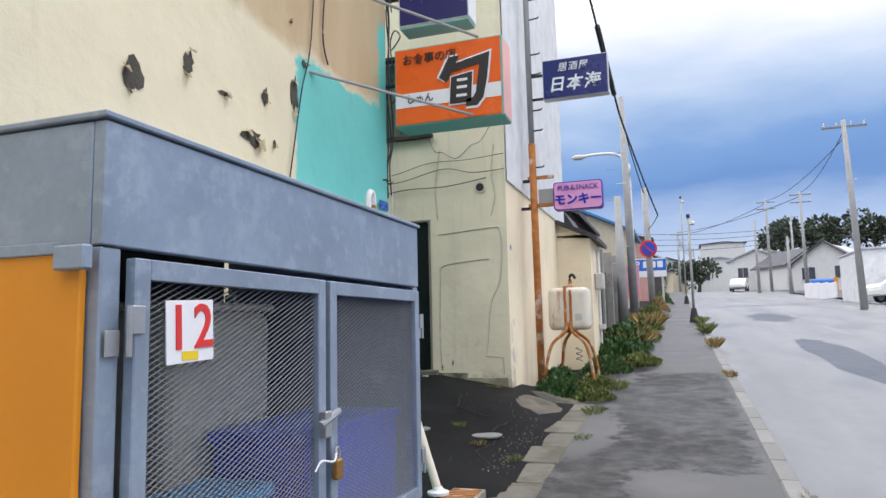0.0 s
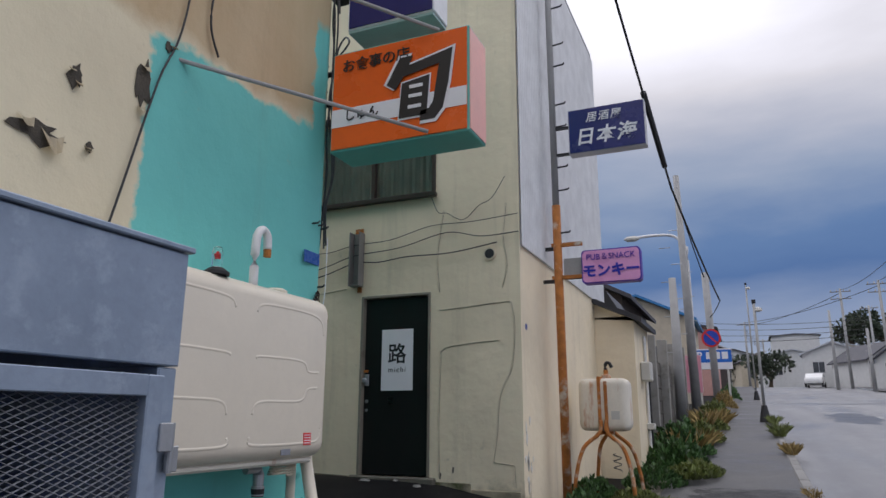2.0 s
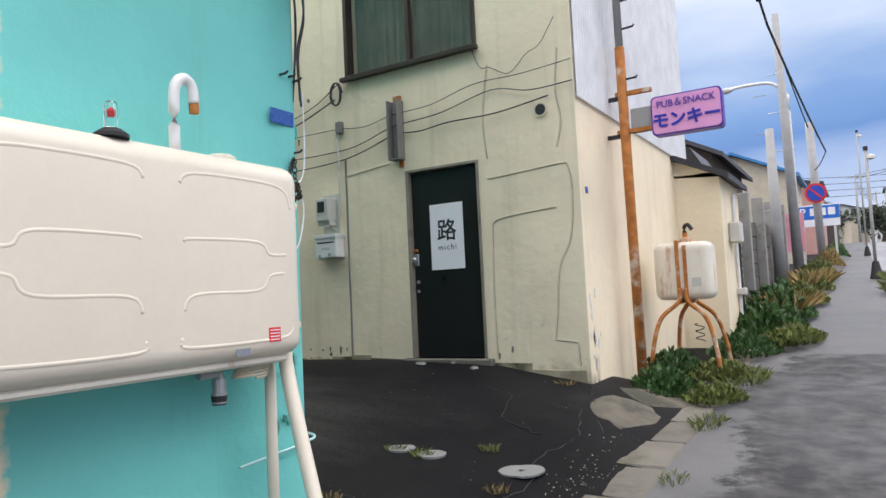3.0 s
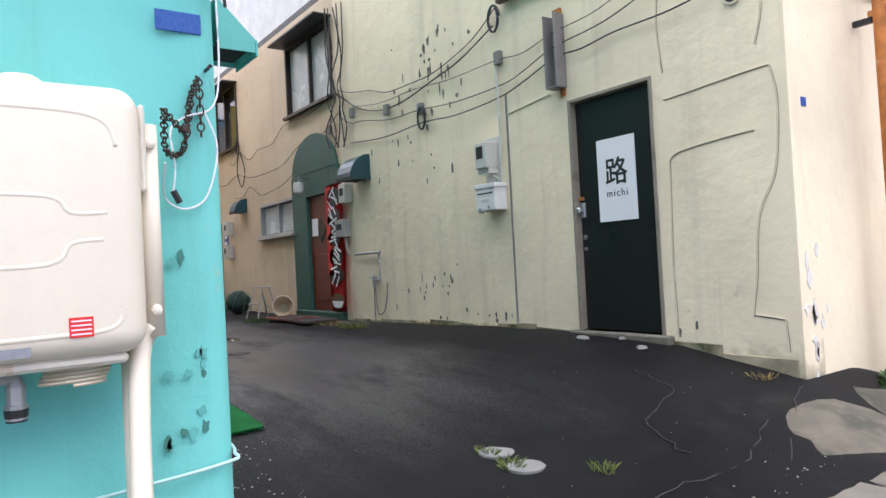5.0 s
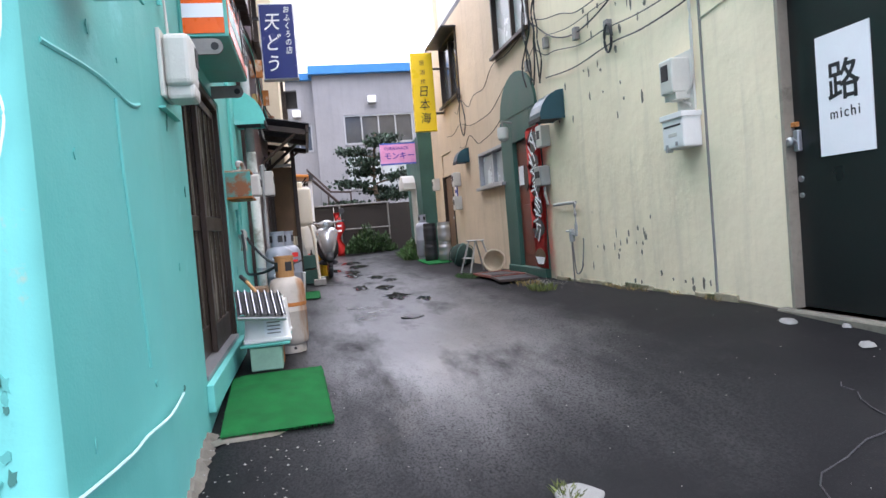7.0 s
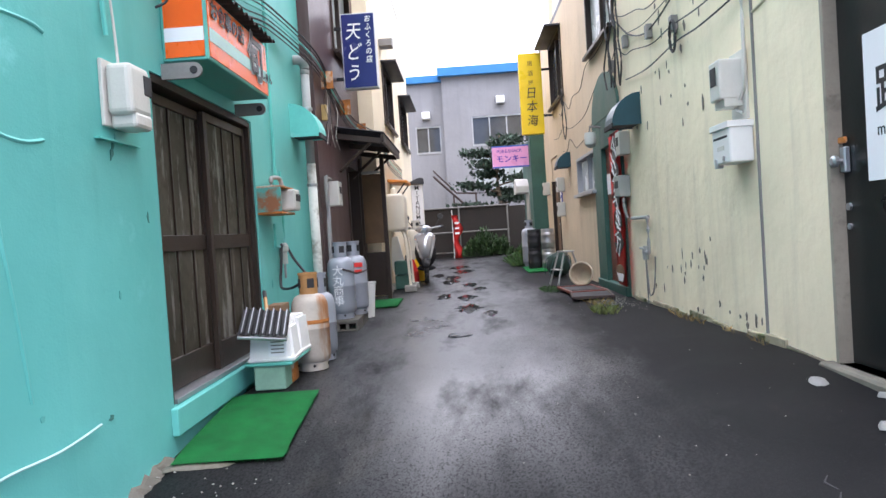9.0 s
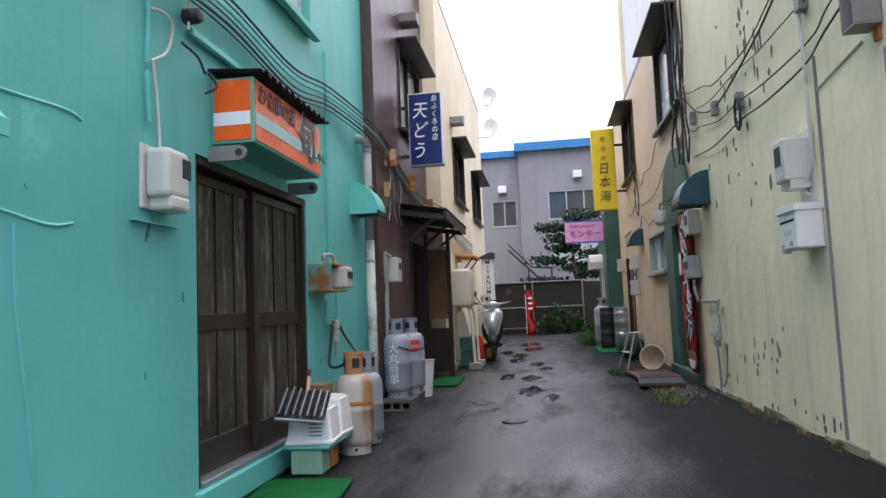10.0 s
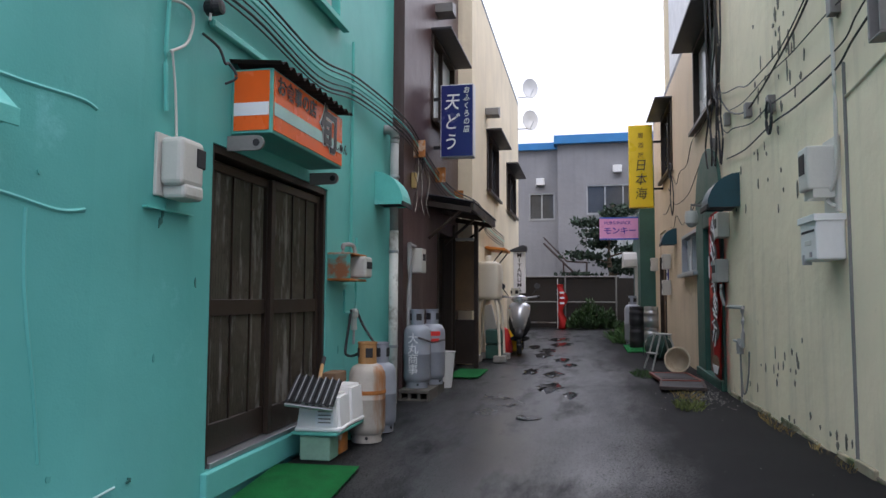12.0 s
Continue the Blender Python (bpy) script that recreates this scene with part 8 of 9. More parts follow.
def shrub(x, y, w, d, h, n, size, mat, seed, label, dome=True, name="shrub"):
    z0 = street_z(y) if x > -4 and y > 9 else ground_z(x, y)
    e = thing(name, label, "plant", (x, y, z0))

    def spread(r):
        a, q = r.uniform(0, math.tau), math.sqrt(r.random())
        u = Vector((math.cos(a) * q, math.sin(a) * q, 0))
        top = (1 - q * q) * (0.75 + 0.5 * noise.noise((u.x * 2.5 + seed, u.y * 2.5, 0.0)))
        return (u.x * w, u.y * d, max(0.01, h * top * r.uniform(0.35, 1))), (u.x * 0.6, u.y * 0.6, 0.8)
    leaf_mass("leaves", n, spread, size, mat, e, seed)
    bm = bmesh.new()
    r = random.Random(seed)
    for k in range(8):
        a, q = r.uniform(0, math.tau), r.uniform(0, 0.8)
        tube([(w * 0.3 * q * math.cos(a), d * 0.3 * q * math.sin(a), 0), (w * q * math.cos(a), d * q * math.sin(a), h * (1 - q * q) * 0.8)], 0.006, 5, bm=bm)
    part("stem", bm, M_BARK, e)
    return e


def grass_tuft(x, y, w, d, h, n, mat, seed, label, z=None):
    z0 = (street_z(y) if x > -4 and y > 9 else ground_z(x, y)) if z is None else z
    e = thing("grass_tuft", label, "grass", (x, y, z0))

    def spread(r):
        a, q = r.uniform(0, math.tau), math.sqrt(r.random())
        return (math.cos(a) * q * w, math.sin(a) * q * d, 0), (math.cos(a) * 0.35, math.sin(a) * 0.35, 1.0)
    leaf_mass("blades", n, spread, h, mat, e, seed, "blade")
    return tagged(e, kind="stuff")


# strip of weeds along the street wall
for i, (x, y, w, d, h, n, mat, lab) in enumerate((
        (-1.62, 9.35, 0.34, 0.4, 0.3, 900, L_GREEN, "low dark green weeds at the foot of the wall"), (-1.75, 10.5, 0.3, 0.7, 0.3, 800, L_GREEN, "low green weeds behind the rusty tank"),
        (-1.25, 10.4, 0.3, 0.6, 0.16, 700, L_YELLOW, "yellowing weeds over the gutter stones"), (-1.1, 9.2, 0.25, 0.4, 0.14, 500, L_YELLOW, "yellowing weeds in the gutter"),
        (-1.2, 11.9, 0.4, 0.8, 0.35, 1000, L_GREEN, "green weeds beside the pavement"), (-1.15, 13.8, 0.55, 1.0, 0.55, 1800, L_GREEN, "leafy green weeds in front of the hut"),
        (-1.2, 15.8, 0.6, 1.2, 0.7, 1800, L_GREEN, "leafy green weeds beside the pavement"), (-0.75, 13.0, 0.35, 1.0, 0.2, 800, L_YELLOW, "yellow-green weeds spilling on the pavement"),
        (-1.0, 18.5, 0.5, 1.5, 0.5, 1500, L_YELLOW, "tall yellowing weeds beside the pavement"), (-1.0, 22, 0.5, 2.0, 0.5, 1300, L_YELLOW, "tall dry weeds beside the pavement"),
        (-1.0, 27, 0.5, 2.8, 0.8, 1300, L_YELLOW, "tall yellowing weeds beside the pavement"), (-0.9, 34, 0.5, 4, 0.9, 1300, L_DRY, "tall dry weeds beside the pavement"), (-0.9, 44, 0.6, 6, 1.0, 1300, L_GREEN, "green weeds beside the pavement"))):
    shrub(x, y, w, d, h, int(n * 1.7), 0.06 if y < 12 else 0.1, mat, 900 + i, lab, name="weeds")
for i, (x, y, w, d, h, n, mat) in enumerate(((-1.1, 17, 0.4, 2.5, 0.4, 500, L_DRY), (-1.0, 24, 0.4, 4, 0.45, 600, L_DRY), (-1.0, 10.2, 0.25, 0.6, 0.1, 400, L_YELLOW), (-1.0, 8.3, 0.12, 0.3, 0.07, 200, L_YELLOW), (-0.95, 6.9, 0.08, 0.15, 0.05, 80, L_YELLOW), (-1.4, 5.9, 0.05, 0.08, 0.05, 60, L_YELLOW),
                                             (0.7, 20.5, 0.12, 0.9, 0.3, 300, L_YELLOW), (0.72, 16.5, 0.1, 0.8, 0.2, 250, L_DRY), (0.7, 11.5, 0.08, 0.4, 0.1, 120, L_DRY), (0.75, 5.2, 0.04, 0.3, 0.05, 90, L_DRY), (0.7, 25, 0.1, 1, 0.25, 200, L_YELLOW),
                                             (-2.6, 6.62, 0.07, 0.05, 0.06, 90, L_YELLOW), (-2.85, 6.66, 0.08, 0.05, 0.05, 90, L_YELLOW), (-2.2, 6.9, 0.07, 0.05, 0.05, 70, L_YELLOW), (-1.8, 6.2, 0.07, 0.05, 0.05, 60, L_DRY), (-2.55, 5.6, 0.08, 0.03, 0.04, 60, L_DRY),
                                             (-8.0, 8.2, 0.4, 0.15, 0.05, 160, L_DRY), (-7.2, 8.1, 0.28, 0.12, 0.07, 220, L_YELLOW), (-6.2, 8.56, 0.5, 0.04, 0.05, 90, L_DRY), (-9.9, 7.9, 0.4, 0.12, 0.06, 250, L_GREEN), (-5.0, 8.57, 0.4, 0.03, 0.04, 60, L_DRY), (-2.2, 8.4, 0.1, 0.05, 0.05, 40, L_DRY), (-15.1, 8.0, 0.4, 0.3, 0.25, 300, L_GREEN))):
    grass_tuft(x, y, w, d, h, n, mat, 950 + i, "thin weeds growing from a crack in the asphalt" if x < -1.3 else "dry roadside grass at the edge of the pavement")
shrub(-19.5, 7.4, 0.35, 0.72, 0.85, 1500, 0.12, foliage("dark_bush_leaves", (0.028, 0.06, 0.018)), 31, "bushy green shrub before the dark wall")
shrub(-16.2, 8.1, 0.3, 0.25, 0.4, 500, 0.1, L_GREEN, 32, "potted weeds before the bar front")


def pine(x, y, z, h, seed):
    t = thing("pine_tree", "dark pine tree in layers behind the alley wall", "tree", (x, y, z))
    rnd = random.Random(seed)
    part("trunk", tube(bent([(0, 0, 0), (0.1, 0.12, h * 0.3), (-0.1, -0.05, h * 0.6), (0, 0.1, h)], 4), 0.1, 8, radii=[0.13 - 0.0085 * k for k in range(13)]), M_BARK, t)
    for k in range(13):
        zz = h * (0.28 + 0.055 * k)
        a = k * 2.3
        L = (h * 0.36) * (1 - 0.5 * (zz / h - 0.3))
        tip = Vector((math.cos(a) * L * 0.6, math.sin(a) * L, zz + 0.12))
        part("limb", tube(bent([(0, 0, zz - 0.1), tuple(tip * 0.5 + Vector((0, 0, zz * 0.5 - 0.02))), tuple(tip)], 3), 0.03, 6), M_BARK, t)

        def spread(r, tip=tip, zz=zz):
            q = r.uniform(0.35, 1.05)
            c = Vector((tip.x * q, tip.y * q, zz + 0.1 * q))
            return tuple(c + Vector((r.gauss(0, 0.15), r.gauss(0, 0.2), r.gauss(0, 0.06)))), (r.uniform(-1, 1), r.uniform(-1, 1), 0.6)
        leaf_mass("needles", 420, spread, 0.13, L_DARK, t, seed + k)
    return t


pine(-21.9, 7.95, 0.9, 3.75, 4)


# ---- along the street ----
def rusty_tank():
    t = thing("rusty_oil_tank", "rust-streaked ivory oil tank on bowed rusty legs among weeds", "tank", (-1.57, 10.62, 0.60))
    part("body", box(-0.31, 0.31, -0.2, 0.2, 0.82, 1.46, 0.09, seg=4), M_RUSTTANK, t, smooth=True)
    part("strap", box(-0.06, -0.02, -0.215, 0.215, 0.78, 1.48, 0.004), M_RUST, t)
    part("strap", box(0.02, 0.06, -0.215, 0.215, 0.78, 1.42, 0.004), M_RUST, t)
    part("cap", moved(lathe([(0.06, 0), (0.06, 0.05), (0.03, 0.07), (0.03, 0.12)], 12), pose(0.02, 0, 1.45)), M_RUST, t)
    part("fitting", tube(bent([(0.02, 0, 1.55), (0.02, 0, 1.64), (0.06, 0, 1.66), (0.1, 0, 1.6)], 4), 0.022), M_DARK, t)
    for sx, sy, zz in ((-1, -1, 0.0), (1, -1, -0.02), (-0.6, 1, 0), (1, 1, 0.02)):
        part("leg", tube(bent([(sx * 0.03, sy * 0.2, 0.95), (sx * 0.05, sy * 0.22, 0.8), (sx * 0.24, sy * 0.28, 0.62), (sx * 0.33, sy * 0.33, 0.3), (sx * 0.36, sy * 0.36, zz - 0.03)], 5), 0.024, 8), M_RUST, t, "bowed rusty pipe leg", smooth=True)
    part("plate", box(0.1, 0.2, -0.203, -0.198, 0.96, 1.06), M_METER, t)
    part("drain_coil", tube([(0.12 + 0.05 * math.cos(k), -0.05 + 0.05 * math.sin(k), 0.35 + 0.012 * k) for k in range(18)], 0.006, 5), M_DARK, t)


rusty_tank()


def lean_to():
    h = thing("lean_to_shed", "small cream lean-to shed with a dark sheet roof", "shed", (-1.45, 12.6, 0.5))
    part("wall", box(-0.62, 0.0, 0.0, 0.15, -0.2, 2.62), M_CREAM_PLAIN, h)
    part("wall", box(-0.15, -0.002, 0.15, 1.6, -0.2, 2.55), M_CREAM_PLAIN, h)
    bm = prism([(-0.68, 2.88), (0.14, 2.50), (0.14, 2.58), (-0.68, 2.96)], 1.85)
    part("roof", moved(bm, pose(0, -0.15, 0)), M_ROOFDARK, h, "dark sagging sheet roof")
    part("gable", moved(prism([(-0.62, 2.6), (0.0, 2.55), (0.0, 2.58), (-0.62, 2.86)], 0.15), pose(0, 0.0, 0)), M_CREAM_PLAIN, h)
    part("pipe", tube([(0.03, 0.9, 0), (0.03, 0.9, 2.4)], 0.025), M_WHITE, h)
    part("pipe", tube([(0.03, 1.2, 0), (0.03, 1.2, 1.9)], 0.02), M_DARK, h)
    m = part("meter", box(0.0, 0.16, 0.45, 0.75, 1.65, 1.95, 0.02), M_METER, h)
    part("meter", box(0.0, 0.12, 0.8, 1.0, 0.9, 1.0, 0.01), M_METER, h)
    d = thing("roof_vat", "dark curved sheet roof behind the lean-to", "roof", (-2.4, 15.4, 0.6))
    part("shell", moved(prism([(-0.75, 0), (-0.75, 3.0), (-0.3, 3.45), (0.2, 3.3), (0.55, 2.7), (0.55, 0)], 1.6), pose(0, -0.8, 0)), M_ROOFDARK, d)


lean_to()


def block_fence():
    f = thing("block_fence", "dark weathered stone and block fence with posts", "fence", (-2.0, 15.8, street_z(15.8) - 0.1))
    rnd = random.Random(77)
    for k in range(11):
        y = 1.0 * k
        z = 0.058 * y
        for c in range(6):
            part("block", box(-0.15, 0.02 * rnd.random(), y + 0.01, y + 0.98, z + 0.32 * c, z + 0.32 * c + 0.31, 0.015), M_DARKCONC, f)
    for y in (0, 2.6, 5.2, 8, 11):
        part("post", box(-0.05, 0.2, y - 0.12, y + 0.12, 0.058 * y - 0.1, 0.058 * y + 2.5, 0.01), M_CONC, f)


block_fence()


def gable_house(name, label, x, y, w, d, h, rise, wall, roof, rz=0.0, windows=((-0.25, 0.45), (0.25, 0.45)), z=None, group="houses along the street"):
    e = thing(name, label, "house", (x, y, street_z(y) - 0.3 if z is None else z), group, rz=rz)
    part("wall", box(-w / 2, w / 2, -d / 2, d / 2, 0, h), wall, e)
    part("gable", moved(prism([(-w / 2, h), (w / 2, h), (0, h + rise)], d), pose(0, -d / 2, 0)), wall, e)
    o = 0.35
    for s_ in (-1, 1):
        bm = prism([(0, h + rise + 0.02), (s_ * (w / 2 + o), h - o * rise / (w / 2)), (s_ * (w / 2 + o), h - o * rise / (w / 2) + 0.14), (0, h + rise + 0.16)], d + 0.7)
        part("roof", moved(bm, pose(0, -d / 2 - 0.35, 0)), roof, e)
    for u, v in windows:
        wd = part("window", box(u * w - 0.55, u * w + 0.55, -d / 2 - 0.03, -d / 2 + 0.01, v * h, v * h + 1.1), M_DIMGLASS, e)
        part("frame", box(u * w - 0.62, u * w + 0.62, -d / 2 - 0.05, -d / 2 - 0.031, v * h - 0.08, v * h - 0.01), M_STEEL, wd)
        part("mullion", box(u * w - 0.03, u * w + 0.03, -d / 2 - 0.05, -d / 2 - 0.031, v * h, v * h + 1.1), M_STEEL, wd)
    return e


M_SIDING = surf("pale_house_siding", (0.62, 0.62, 0.60), 0.7, vary=0.06, stain=(0.45, 0.43, 0.4), stain_at=0.64, streak=True)
M_SLATE = surf("dark_slate_roof", (0.06, 0.06, 0.07), 0.6, vary=0.2, scale=1.5)
M_TIN = surf("pale_tin_roof", (0.50, 0.52, 0.55), 0.4, 0.2, vary=0.08)
M_TIMBER = surf("dark_timber_cladding", (0.07, 0.055, 0.05), 0.8, vary=0.2)
M_SALMON = surf("salmon_render", (0.50, 0.28, 0.24), 0.8, vary=0.08)
M_BEIGE = surf("beige_render", (0.55, 0.48, 0.36), 0.8, vary=0.1)
gable_house("house", "dark timber house with a slate gable behind the fence", -6.2, 27.5, 5.5, 6.0, 4.2, 1.4, M_TIMBER, M_SLATE)
gable_house("house", "beige house with a blue roof beside the street", -5.2, 44, 5.5, 6, 4.6, 1.3, M_BEIGE, M_BLUE)
gable_house("house", "salmon rendered house down the street", -4.0, 60, 4.2, 9, 4.8, 0.4, M_SALMON, M_SLATE)
gable_house("house", "low grey house down the street", -4.5, 82, 6, 8, 4.0, 1.4, M_TIMBER, M_TIN)
gable_house("house", "white gabled house with dark lower storey across the street", 14.5, 76, 5.5, 8, 2.6, 2.0, M_SIDING, M_SLATE, -20)
gable_house("house", "white two-storey house with a pale tin roof across the street", 9.5, 92, 6, 8, 3.6, 1.2, M_SIDING, M_TIN, -8)
gable_house("house", "low white building with a long pale roof across the street", 21, 100, 11, 9, 3.6, 0.9, M_SIDING, M_TIN, 10)
gable_house("house", "white house with a tin roof farther up the hill", 6.0, 118, 8, 8, 4.6, 1.0, M_SIDING, M_TIN, 5)
gable_house("house", "pale house far up the hill", -2.5, 135, 9, 8, 5.5, 1.4, M_SIDING, M_SLATE, 12)
gable_house("house", "grey house far up the hill", 16, 135, 9, 8, 6, 1.2, M_BEIGE, M_TIN, -6)
gable_house("house", "pale flat-roofed house on the hill top", 9, 150, 8, 8, 10.0, 0.3, M_SIDING, M_SLATE, 0)
gable_house("house", "small white cottage with slate roof across the street", 12.0, 84, 5, 6, 2.8, 1.6, M_SIDING, M_SLATE, 25)
gable_house("house", "dark timber barn across the street", 17.5, 88, 6, 6, 3.0, 1.8, M_TIMBER, M_TIN, -30)
gable_house("house", "small pale house up the hill", 1.5, 126, 6, 6, 4.4, 1.4, M_BEIGE, M_SLATE, 15)
gable_house("house", "low white shed building across the street", 16.5, 46, 5.5, 7, 3.0, 0.25, M_SIDING, M_TIN, 0, windows=())
gable_house("shop_building", "pale shop with a wide eave and sign board across the street", 22, 47, 7, 12, 4.2, 0.4, M_BEIGE, M_TIN, 0, windows=((-0.3, 0.3),))
e = thing("low_wall", "white rendered garden wall across the street", "wall", (11.5, 52, street_z(52) - 0.1))
part("panel", box(-0.1, 3.5, -0.15, 0.15, 0, 1.4, 0.01), M_SIDING, e)
part("coping", box(-0.15, 3.55, -0.2, 0.2, 1.4, 1.5, 0.01), M_CONC, e)
e = thing("blue_tarpaulin", "blue tarpaulin over stacked goods across the street", "tarpaulin", (10.6, 60, street_z(60)))
part("cover", box(-0.8, 0.8, -0.6, 0.6, 0, 1.1, 0.2, seg=3), surf("blue_tarp", (0.03, 0.16, 0.55), 0.4), e)
part("post", box(0.9, 1.05, -0.5, 0.5, 0, 1.2), M_ORANGE, e)


def parked_car(x, y, rz):
    c = thing("parked_car", "small white car parked across the street", "car", (x, y, street_z(y) - 0.08), rz=rz)
    prof = [(-2.0, 0.35), (-2.05, 0.7), (-1.9, 0.95), (-1.2, 1.0), (-0.6, 1.42), (0.9, 1.45), (1.5, 1.0), (1.95, 0.9), (2.05, 0.5), (2.0, 0.3)]
    bm = moved(prism(prof, 1.6), pose(0, -0.8, 0))
    bmesh.ops.bevel(bm, geom=bm.edges[:], offset=0.06, segments=2, affect="EDGES")
    part("body", bm, M_WHITE, c)
    part("side_window", moved(prism([(-1.0, 1.02), (-0.55, 1.36), (0.85, 1.38), (1.25, 1.02)], 1.64), pose(0, -0.82, 0)), M_DIMGLASS, c)
    for sx in (-1.25, 1.25):
        for sy in (-0.78, 0.78):
            w = part("wheel", moved(lathe([(0.29, -0.09), (0.31, -0.06), (0.31, 0.06), (0.29, 0.09)], 18), pose(sx, sy, 0.3, 90, 0, 0)), M_DARK, c)
            part("rim", moved(lathe([(0.18, -0.1), (0.18, 0.1)], 14), pose(sx, sy, 0.3, 90, 0, 0)), M_STEEL, w)


parked_car(11.2, 40.2, 15)
parked_car(6.6, 84, 80)


def utility_pole(x, y, h, arms=2, lean=0.0, label="grey concrete utility pole with cross-arms", r=0.16):
    p = thing("utility_pole", label, "pole", (x, y, street_z(y) - 0.1), "utility poles")
    part("shaft", tube([(0, 0, 0), (lean * h, 0, h)], r, 12, radii=[r, r * 0.62]), M_POLE, p, smooth=True)
    for k in range(arms):
        z = h - 0.35 - 0.7 * k
        part("cross_arm", box(lean * z - 0.9, lean * z + 0.9, -0.04, 0.04, z, z + 0.08), M_FRAME, p)
        for s_ in (-0.8, -0.3, 0.3, 0.8):
            part("insulator", moved(lathe([(0.03, 0), (0.05, 0.04), (0.03, 0.1), (0.045, 0.14), (0.015, 0.18)], 8), pose(lean * z + s_, 0, z + 0.08)), M_METER, p)
    for k in range(8):
        z = 2.2 + 0.5 * k
        part("step_bolt", tube([(lean * z, 0, z), (lean * z + (0.3 if k % 2 else -0.3), 0, z)], 0.012, 5), M_STEEL, p)
    return p


utility_pole(-1.8, 31, 9.9, 0, -0.012, "tall pale concrete utility pole beside the pavement", 0.19)
utility_pole(-1.62, 22, 4.3, 0, 0, "short grey concrete post beside the fence", 0.16)
utility_pole(7.57, 34, 8.4, 1, -0.02, "dark leaning utility pole across the street")
utility_pole(11.2, 70, 9.3, 2)
utility_pole(9.2, 78, 9.6, 2)
utility_pole(7.6, 74, 7.2, 0)
utility_pole(9.3, 66, 5.0, 0)
utility_pole(0.4, 95, 8.0, 1)
utility_pole(3.0, 125, 8.0, 1)
utility_pole(13.5, 92, 9.0, 1)


def lamp_post(x, y, h, big=False):
    p = thing("street_lamp", "white steel street lamp on the pavement", "street lamp", (x, y, street_z(y)), "street lamps")
    if big:
        pts = [(0, 0, 0), (0, 0, h - 1.3), (-0.05, 0, h - 0.6), (-0.5, 0, h - 0.1), (-1.2, 0, h), (-2.0, 0, h - 0.02)]
        part("post", tube(bent(pts, 5), 0.06, 10), M_WHITE, p, smooth=True)
        part("lamp_head", moved(lathe([(0.03, -0.35), (0.12, -0.2), (0.13, 0.1), (0.05, 0.3)], 12), pose(-2.2, 0, h - 0.06, 0, 90, 0)), M_METER, p)
    else:
        part("post", tube([(0, 0, 0.3), (0, 0, h)], 0.045, 10), M_POLE, p, smooth=True)
        part("base", tube([(0, 0, 0), (0, 0, 0.5)], 0.1, 12, radii=[0.17, 0.08]), M_DARK, p)
        part("lamp_head", moved(lathe([(0.03, 0), (0.12, 0.04), (0.1, 0.12), (0.02, 0.16)], 12), pose(0.12, 0, h - 0.3)), M_METER, p)
        part("lamp_arm", tube([(0, 0, h - 0.25), (0.14, 0, h - 0.22)], 0.015, 6), M_STEEL, p)
        part("camera_cap", box(-0.06, 0.06, -0.06, 0.06, h - 0.02, h + 0.1, 0.01), M_DARK, p)


lamp_post(0.5, 25.6, 3.7)
lamp_post(0.5, 45, 6.6)
lamp_post(-1.75, 31.6, 7.4, True)
rp = thing("road_sign", "round no-parking sign on a grey post", "road sign", (-1.2, 35.8, street_z(35.8)))
part("post", tube([(0, 0, 0), (-0.1, 0, 6.2)], 0.16, 12), M_POLE, rp, smooth=True)
f_ = part("disc", moved(lathe([(0.42, 0), (0.42, 0.03)], 28), pose(-0.05, -0.2, 3.1, 90, 0, 0)), M_RED, rp)
part("disc_field", moved(lathe([(0.33, 0), (0.33, 0.02)], 28), pose(-0.05, -0.235, 3.1, 90, 0, 0)), surf("road_sign_blue", (0.02, 0.06, 0.42), 0.4), f_)
part("slash", moved(box(-0.34, 0.34, -0.01, 0.01, -0.035, 0.035), pose(-0.05, -0.262, 3.1, 0, 45, 0)), M_RED, f_)
pk = sign_box("parking_sign", "blue and white parking sign board beside the road", (-1.35, 38, street_z(38) + 2.2), 1.75, 1.0, 0.1, M_SIGNWHITE, M_METER)
part("blue_field", box(-0.86, 0.86, -0.056, -0.052, -0.16, 0.44), surf("parking_blue", (0.01, 0.14, 0.55), 0.4), pk)
letter(pk, "P", 0.5, -0.6, 0.16, 0.118, M_SIGNWHITE, bold=0.02)
for k in range(3):
    part("writing_bar", box(-0.3 + 0.36 * k, -0.02 + 0.36 * k, -0.06, -0.057, 0.0, 0.34), M_SIGNWHITE, pk)
part("leg", box(-0.7, -0.6, -0.03, 0.03, -2.2, -0.5), M_METER, pk)
part("leg", box(0.6, 0.7, -0.03, 0.03, -2.2, -0.5), M_METER, pk)
pb = sign_box("pink_banner", "faded pink banner on the roadside fence", (-2.0, 33.5, street_z(33.5) + 1.5), 0.7, 1.6, 0.05, surf("faded_pink_cloth", (0.66, 0.28, 0.34), 0.7), M_METER)
part("post", box(-0.4, -0.35, -0.02, 0.02, -1.6, 0.9), M_METER, pb)

# overhead wires
def wire(a, b, sag, r=0.02, name="overhead_wire"):
    a, b = Vector(a), Vector(b)
    pts = [a.lerp(b, k / 14) - Vector((0, 0, sag * 4 * (k / 14) * (1 - k / 14))) for k in range(15)]
    ob = part(name, tube([p - a for p in pts], r, 5), M_CABLE)
    ob.location = a
    tagged(ob, "black overhead wire strung between poles", "wire", "overhead wires")


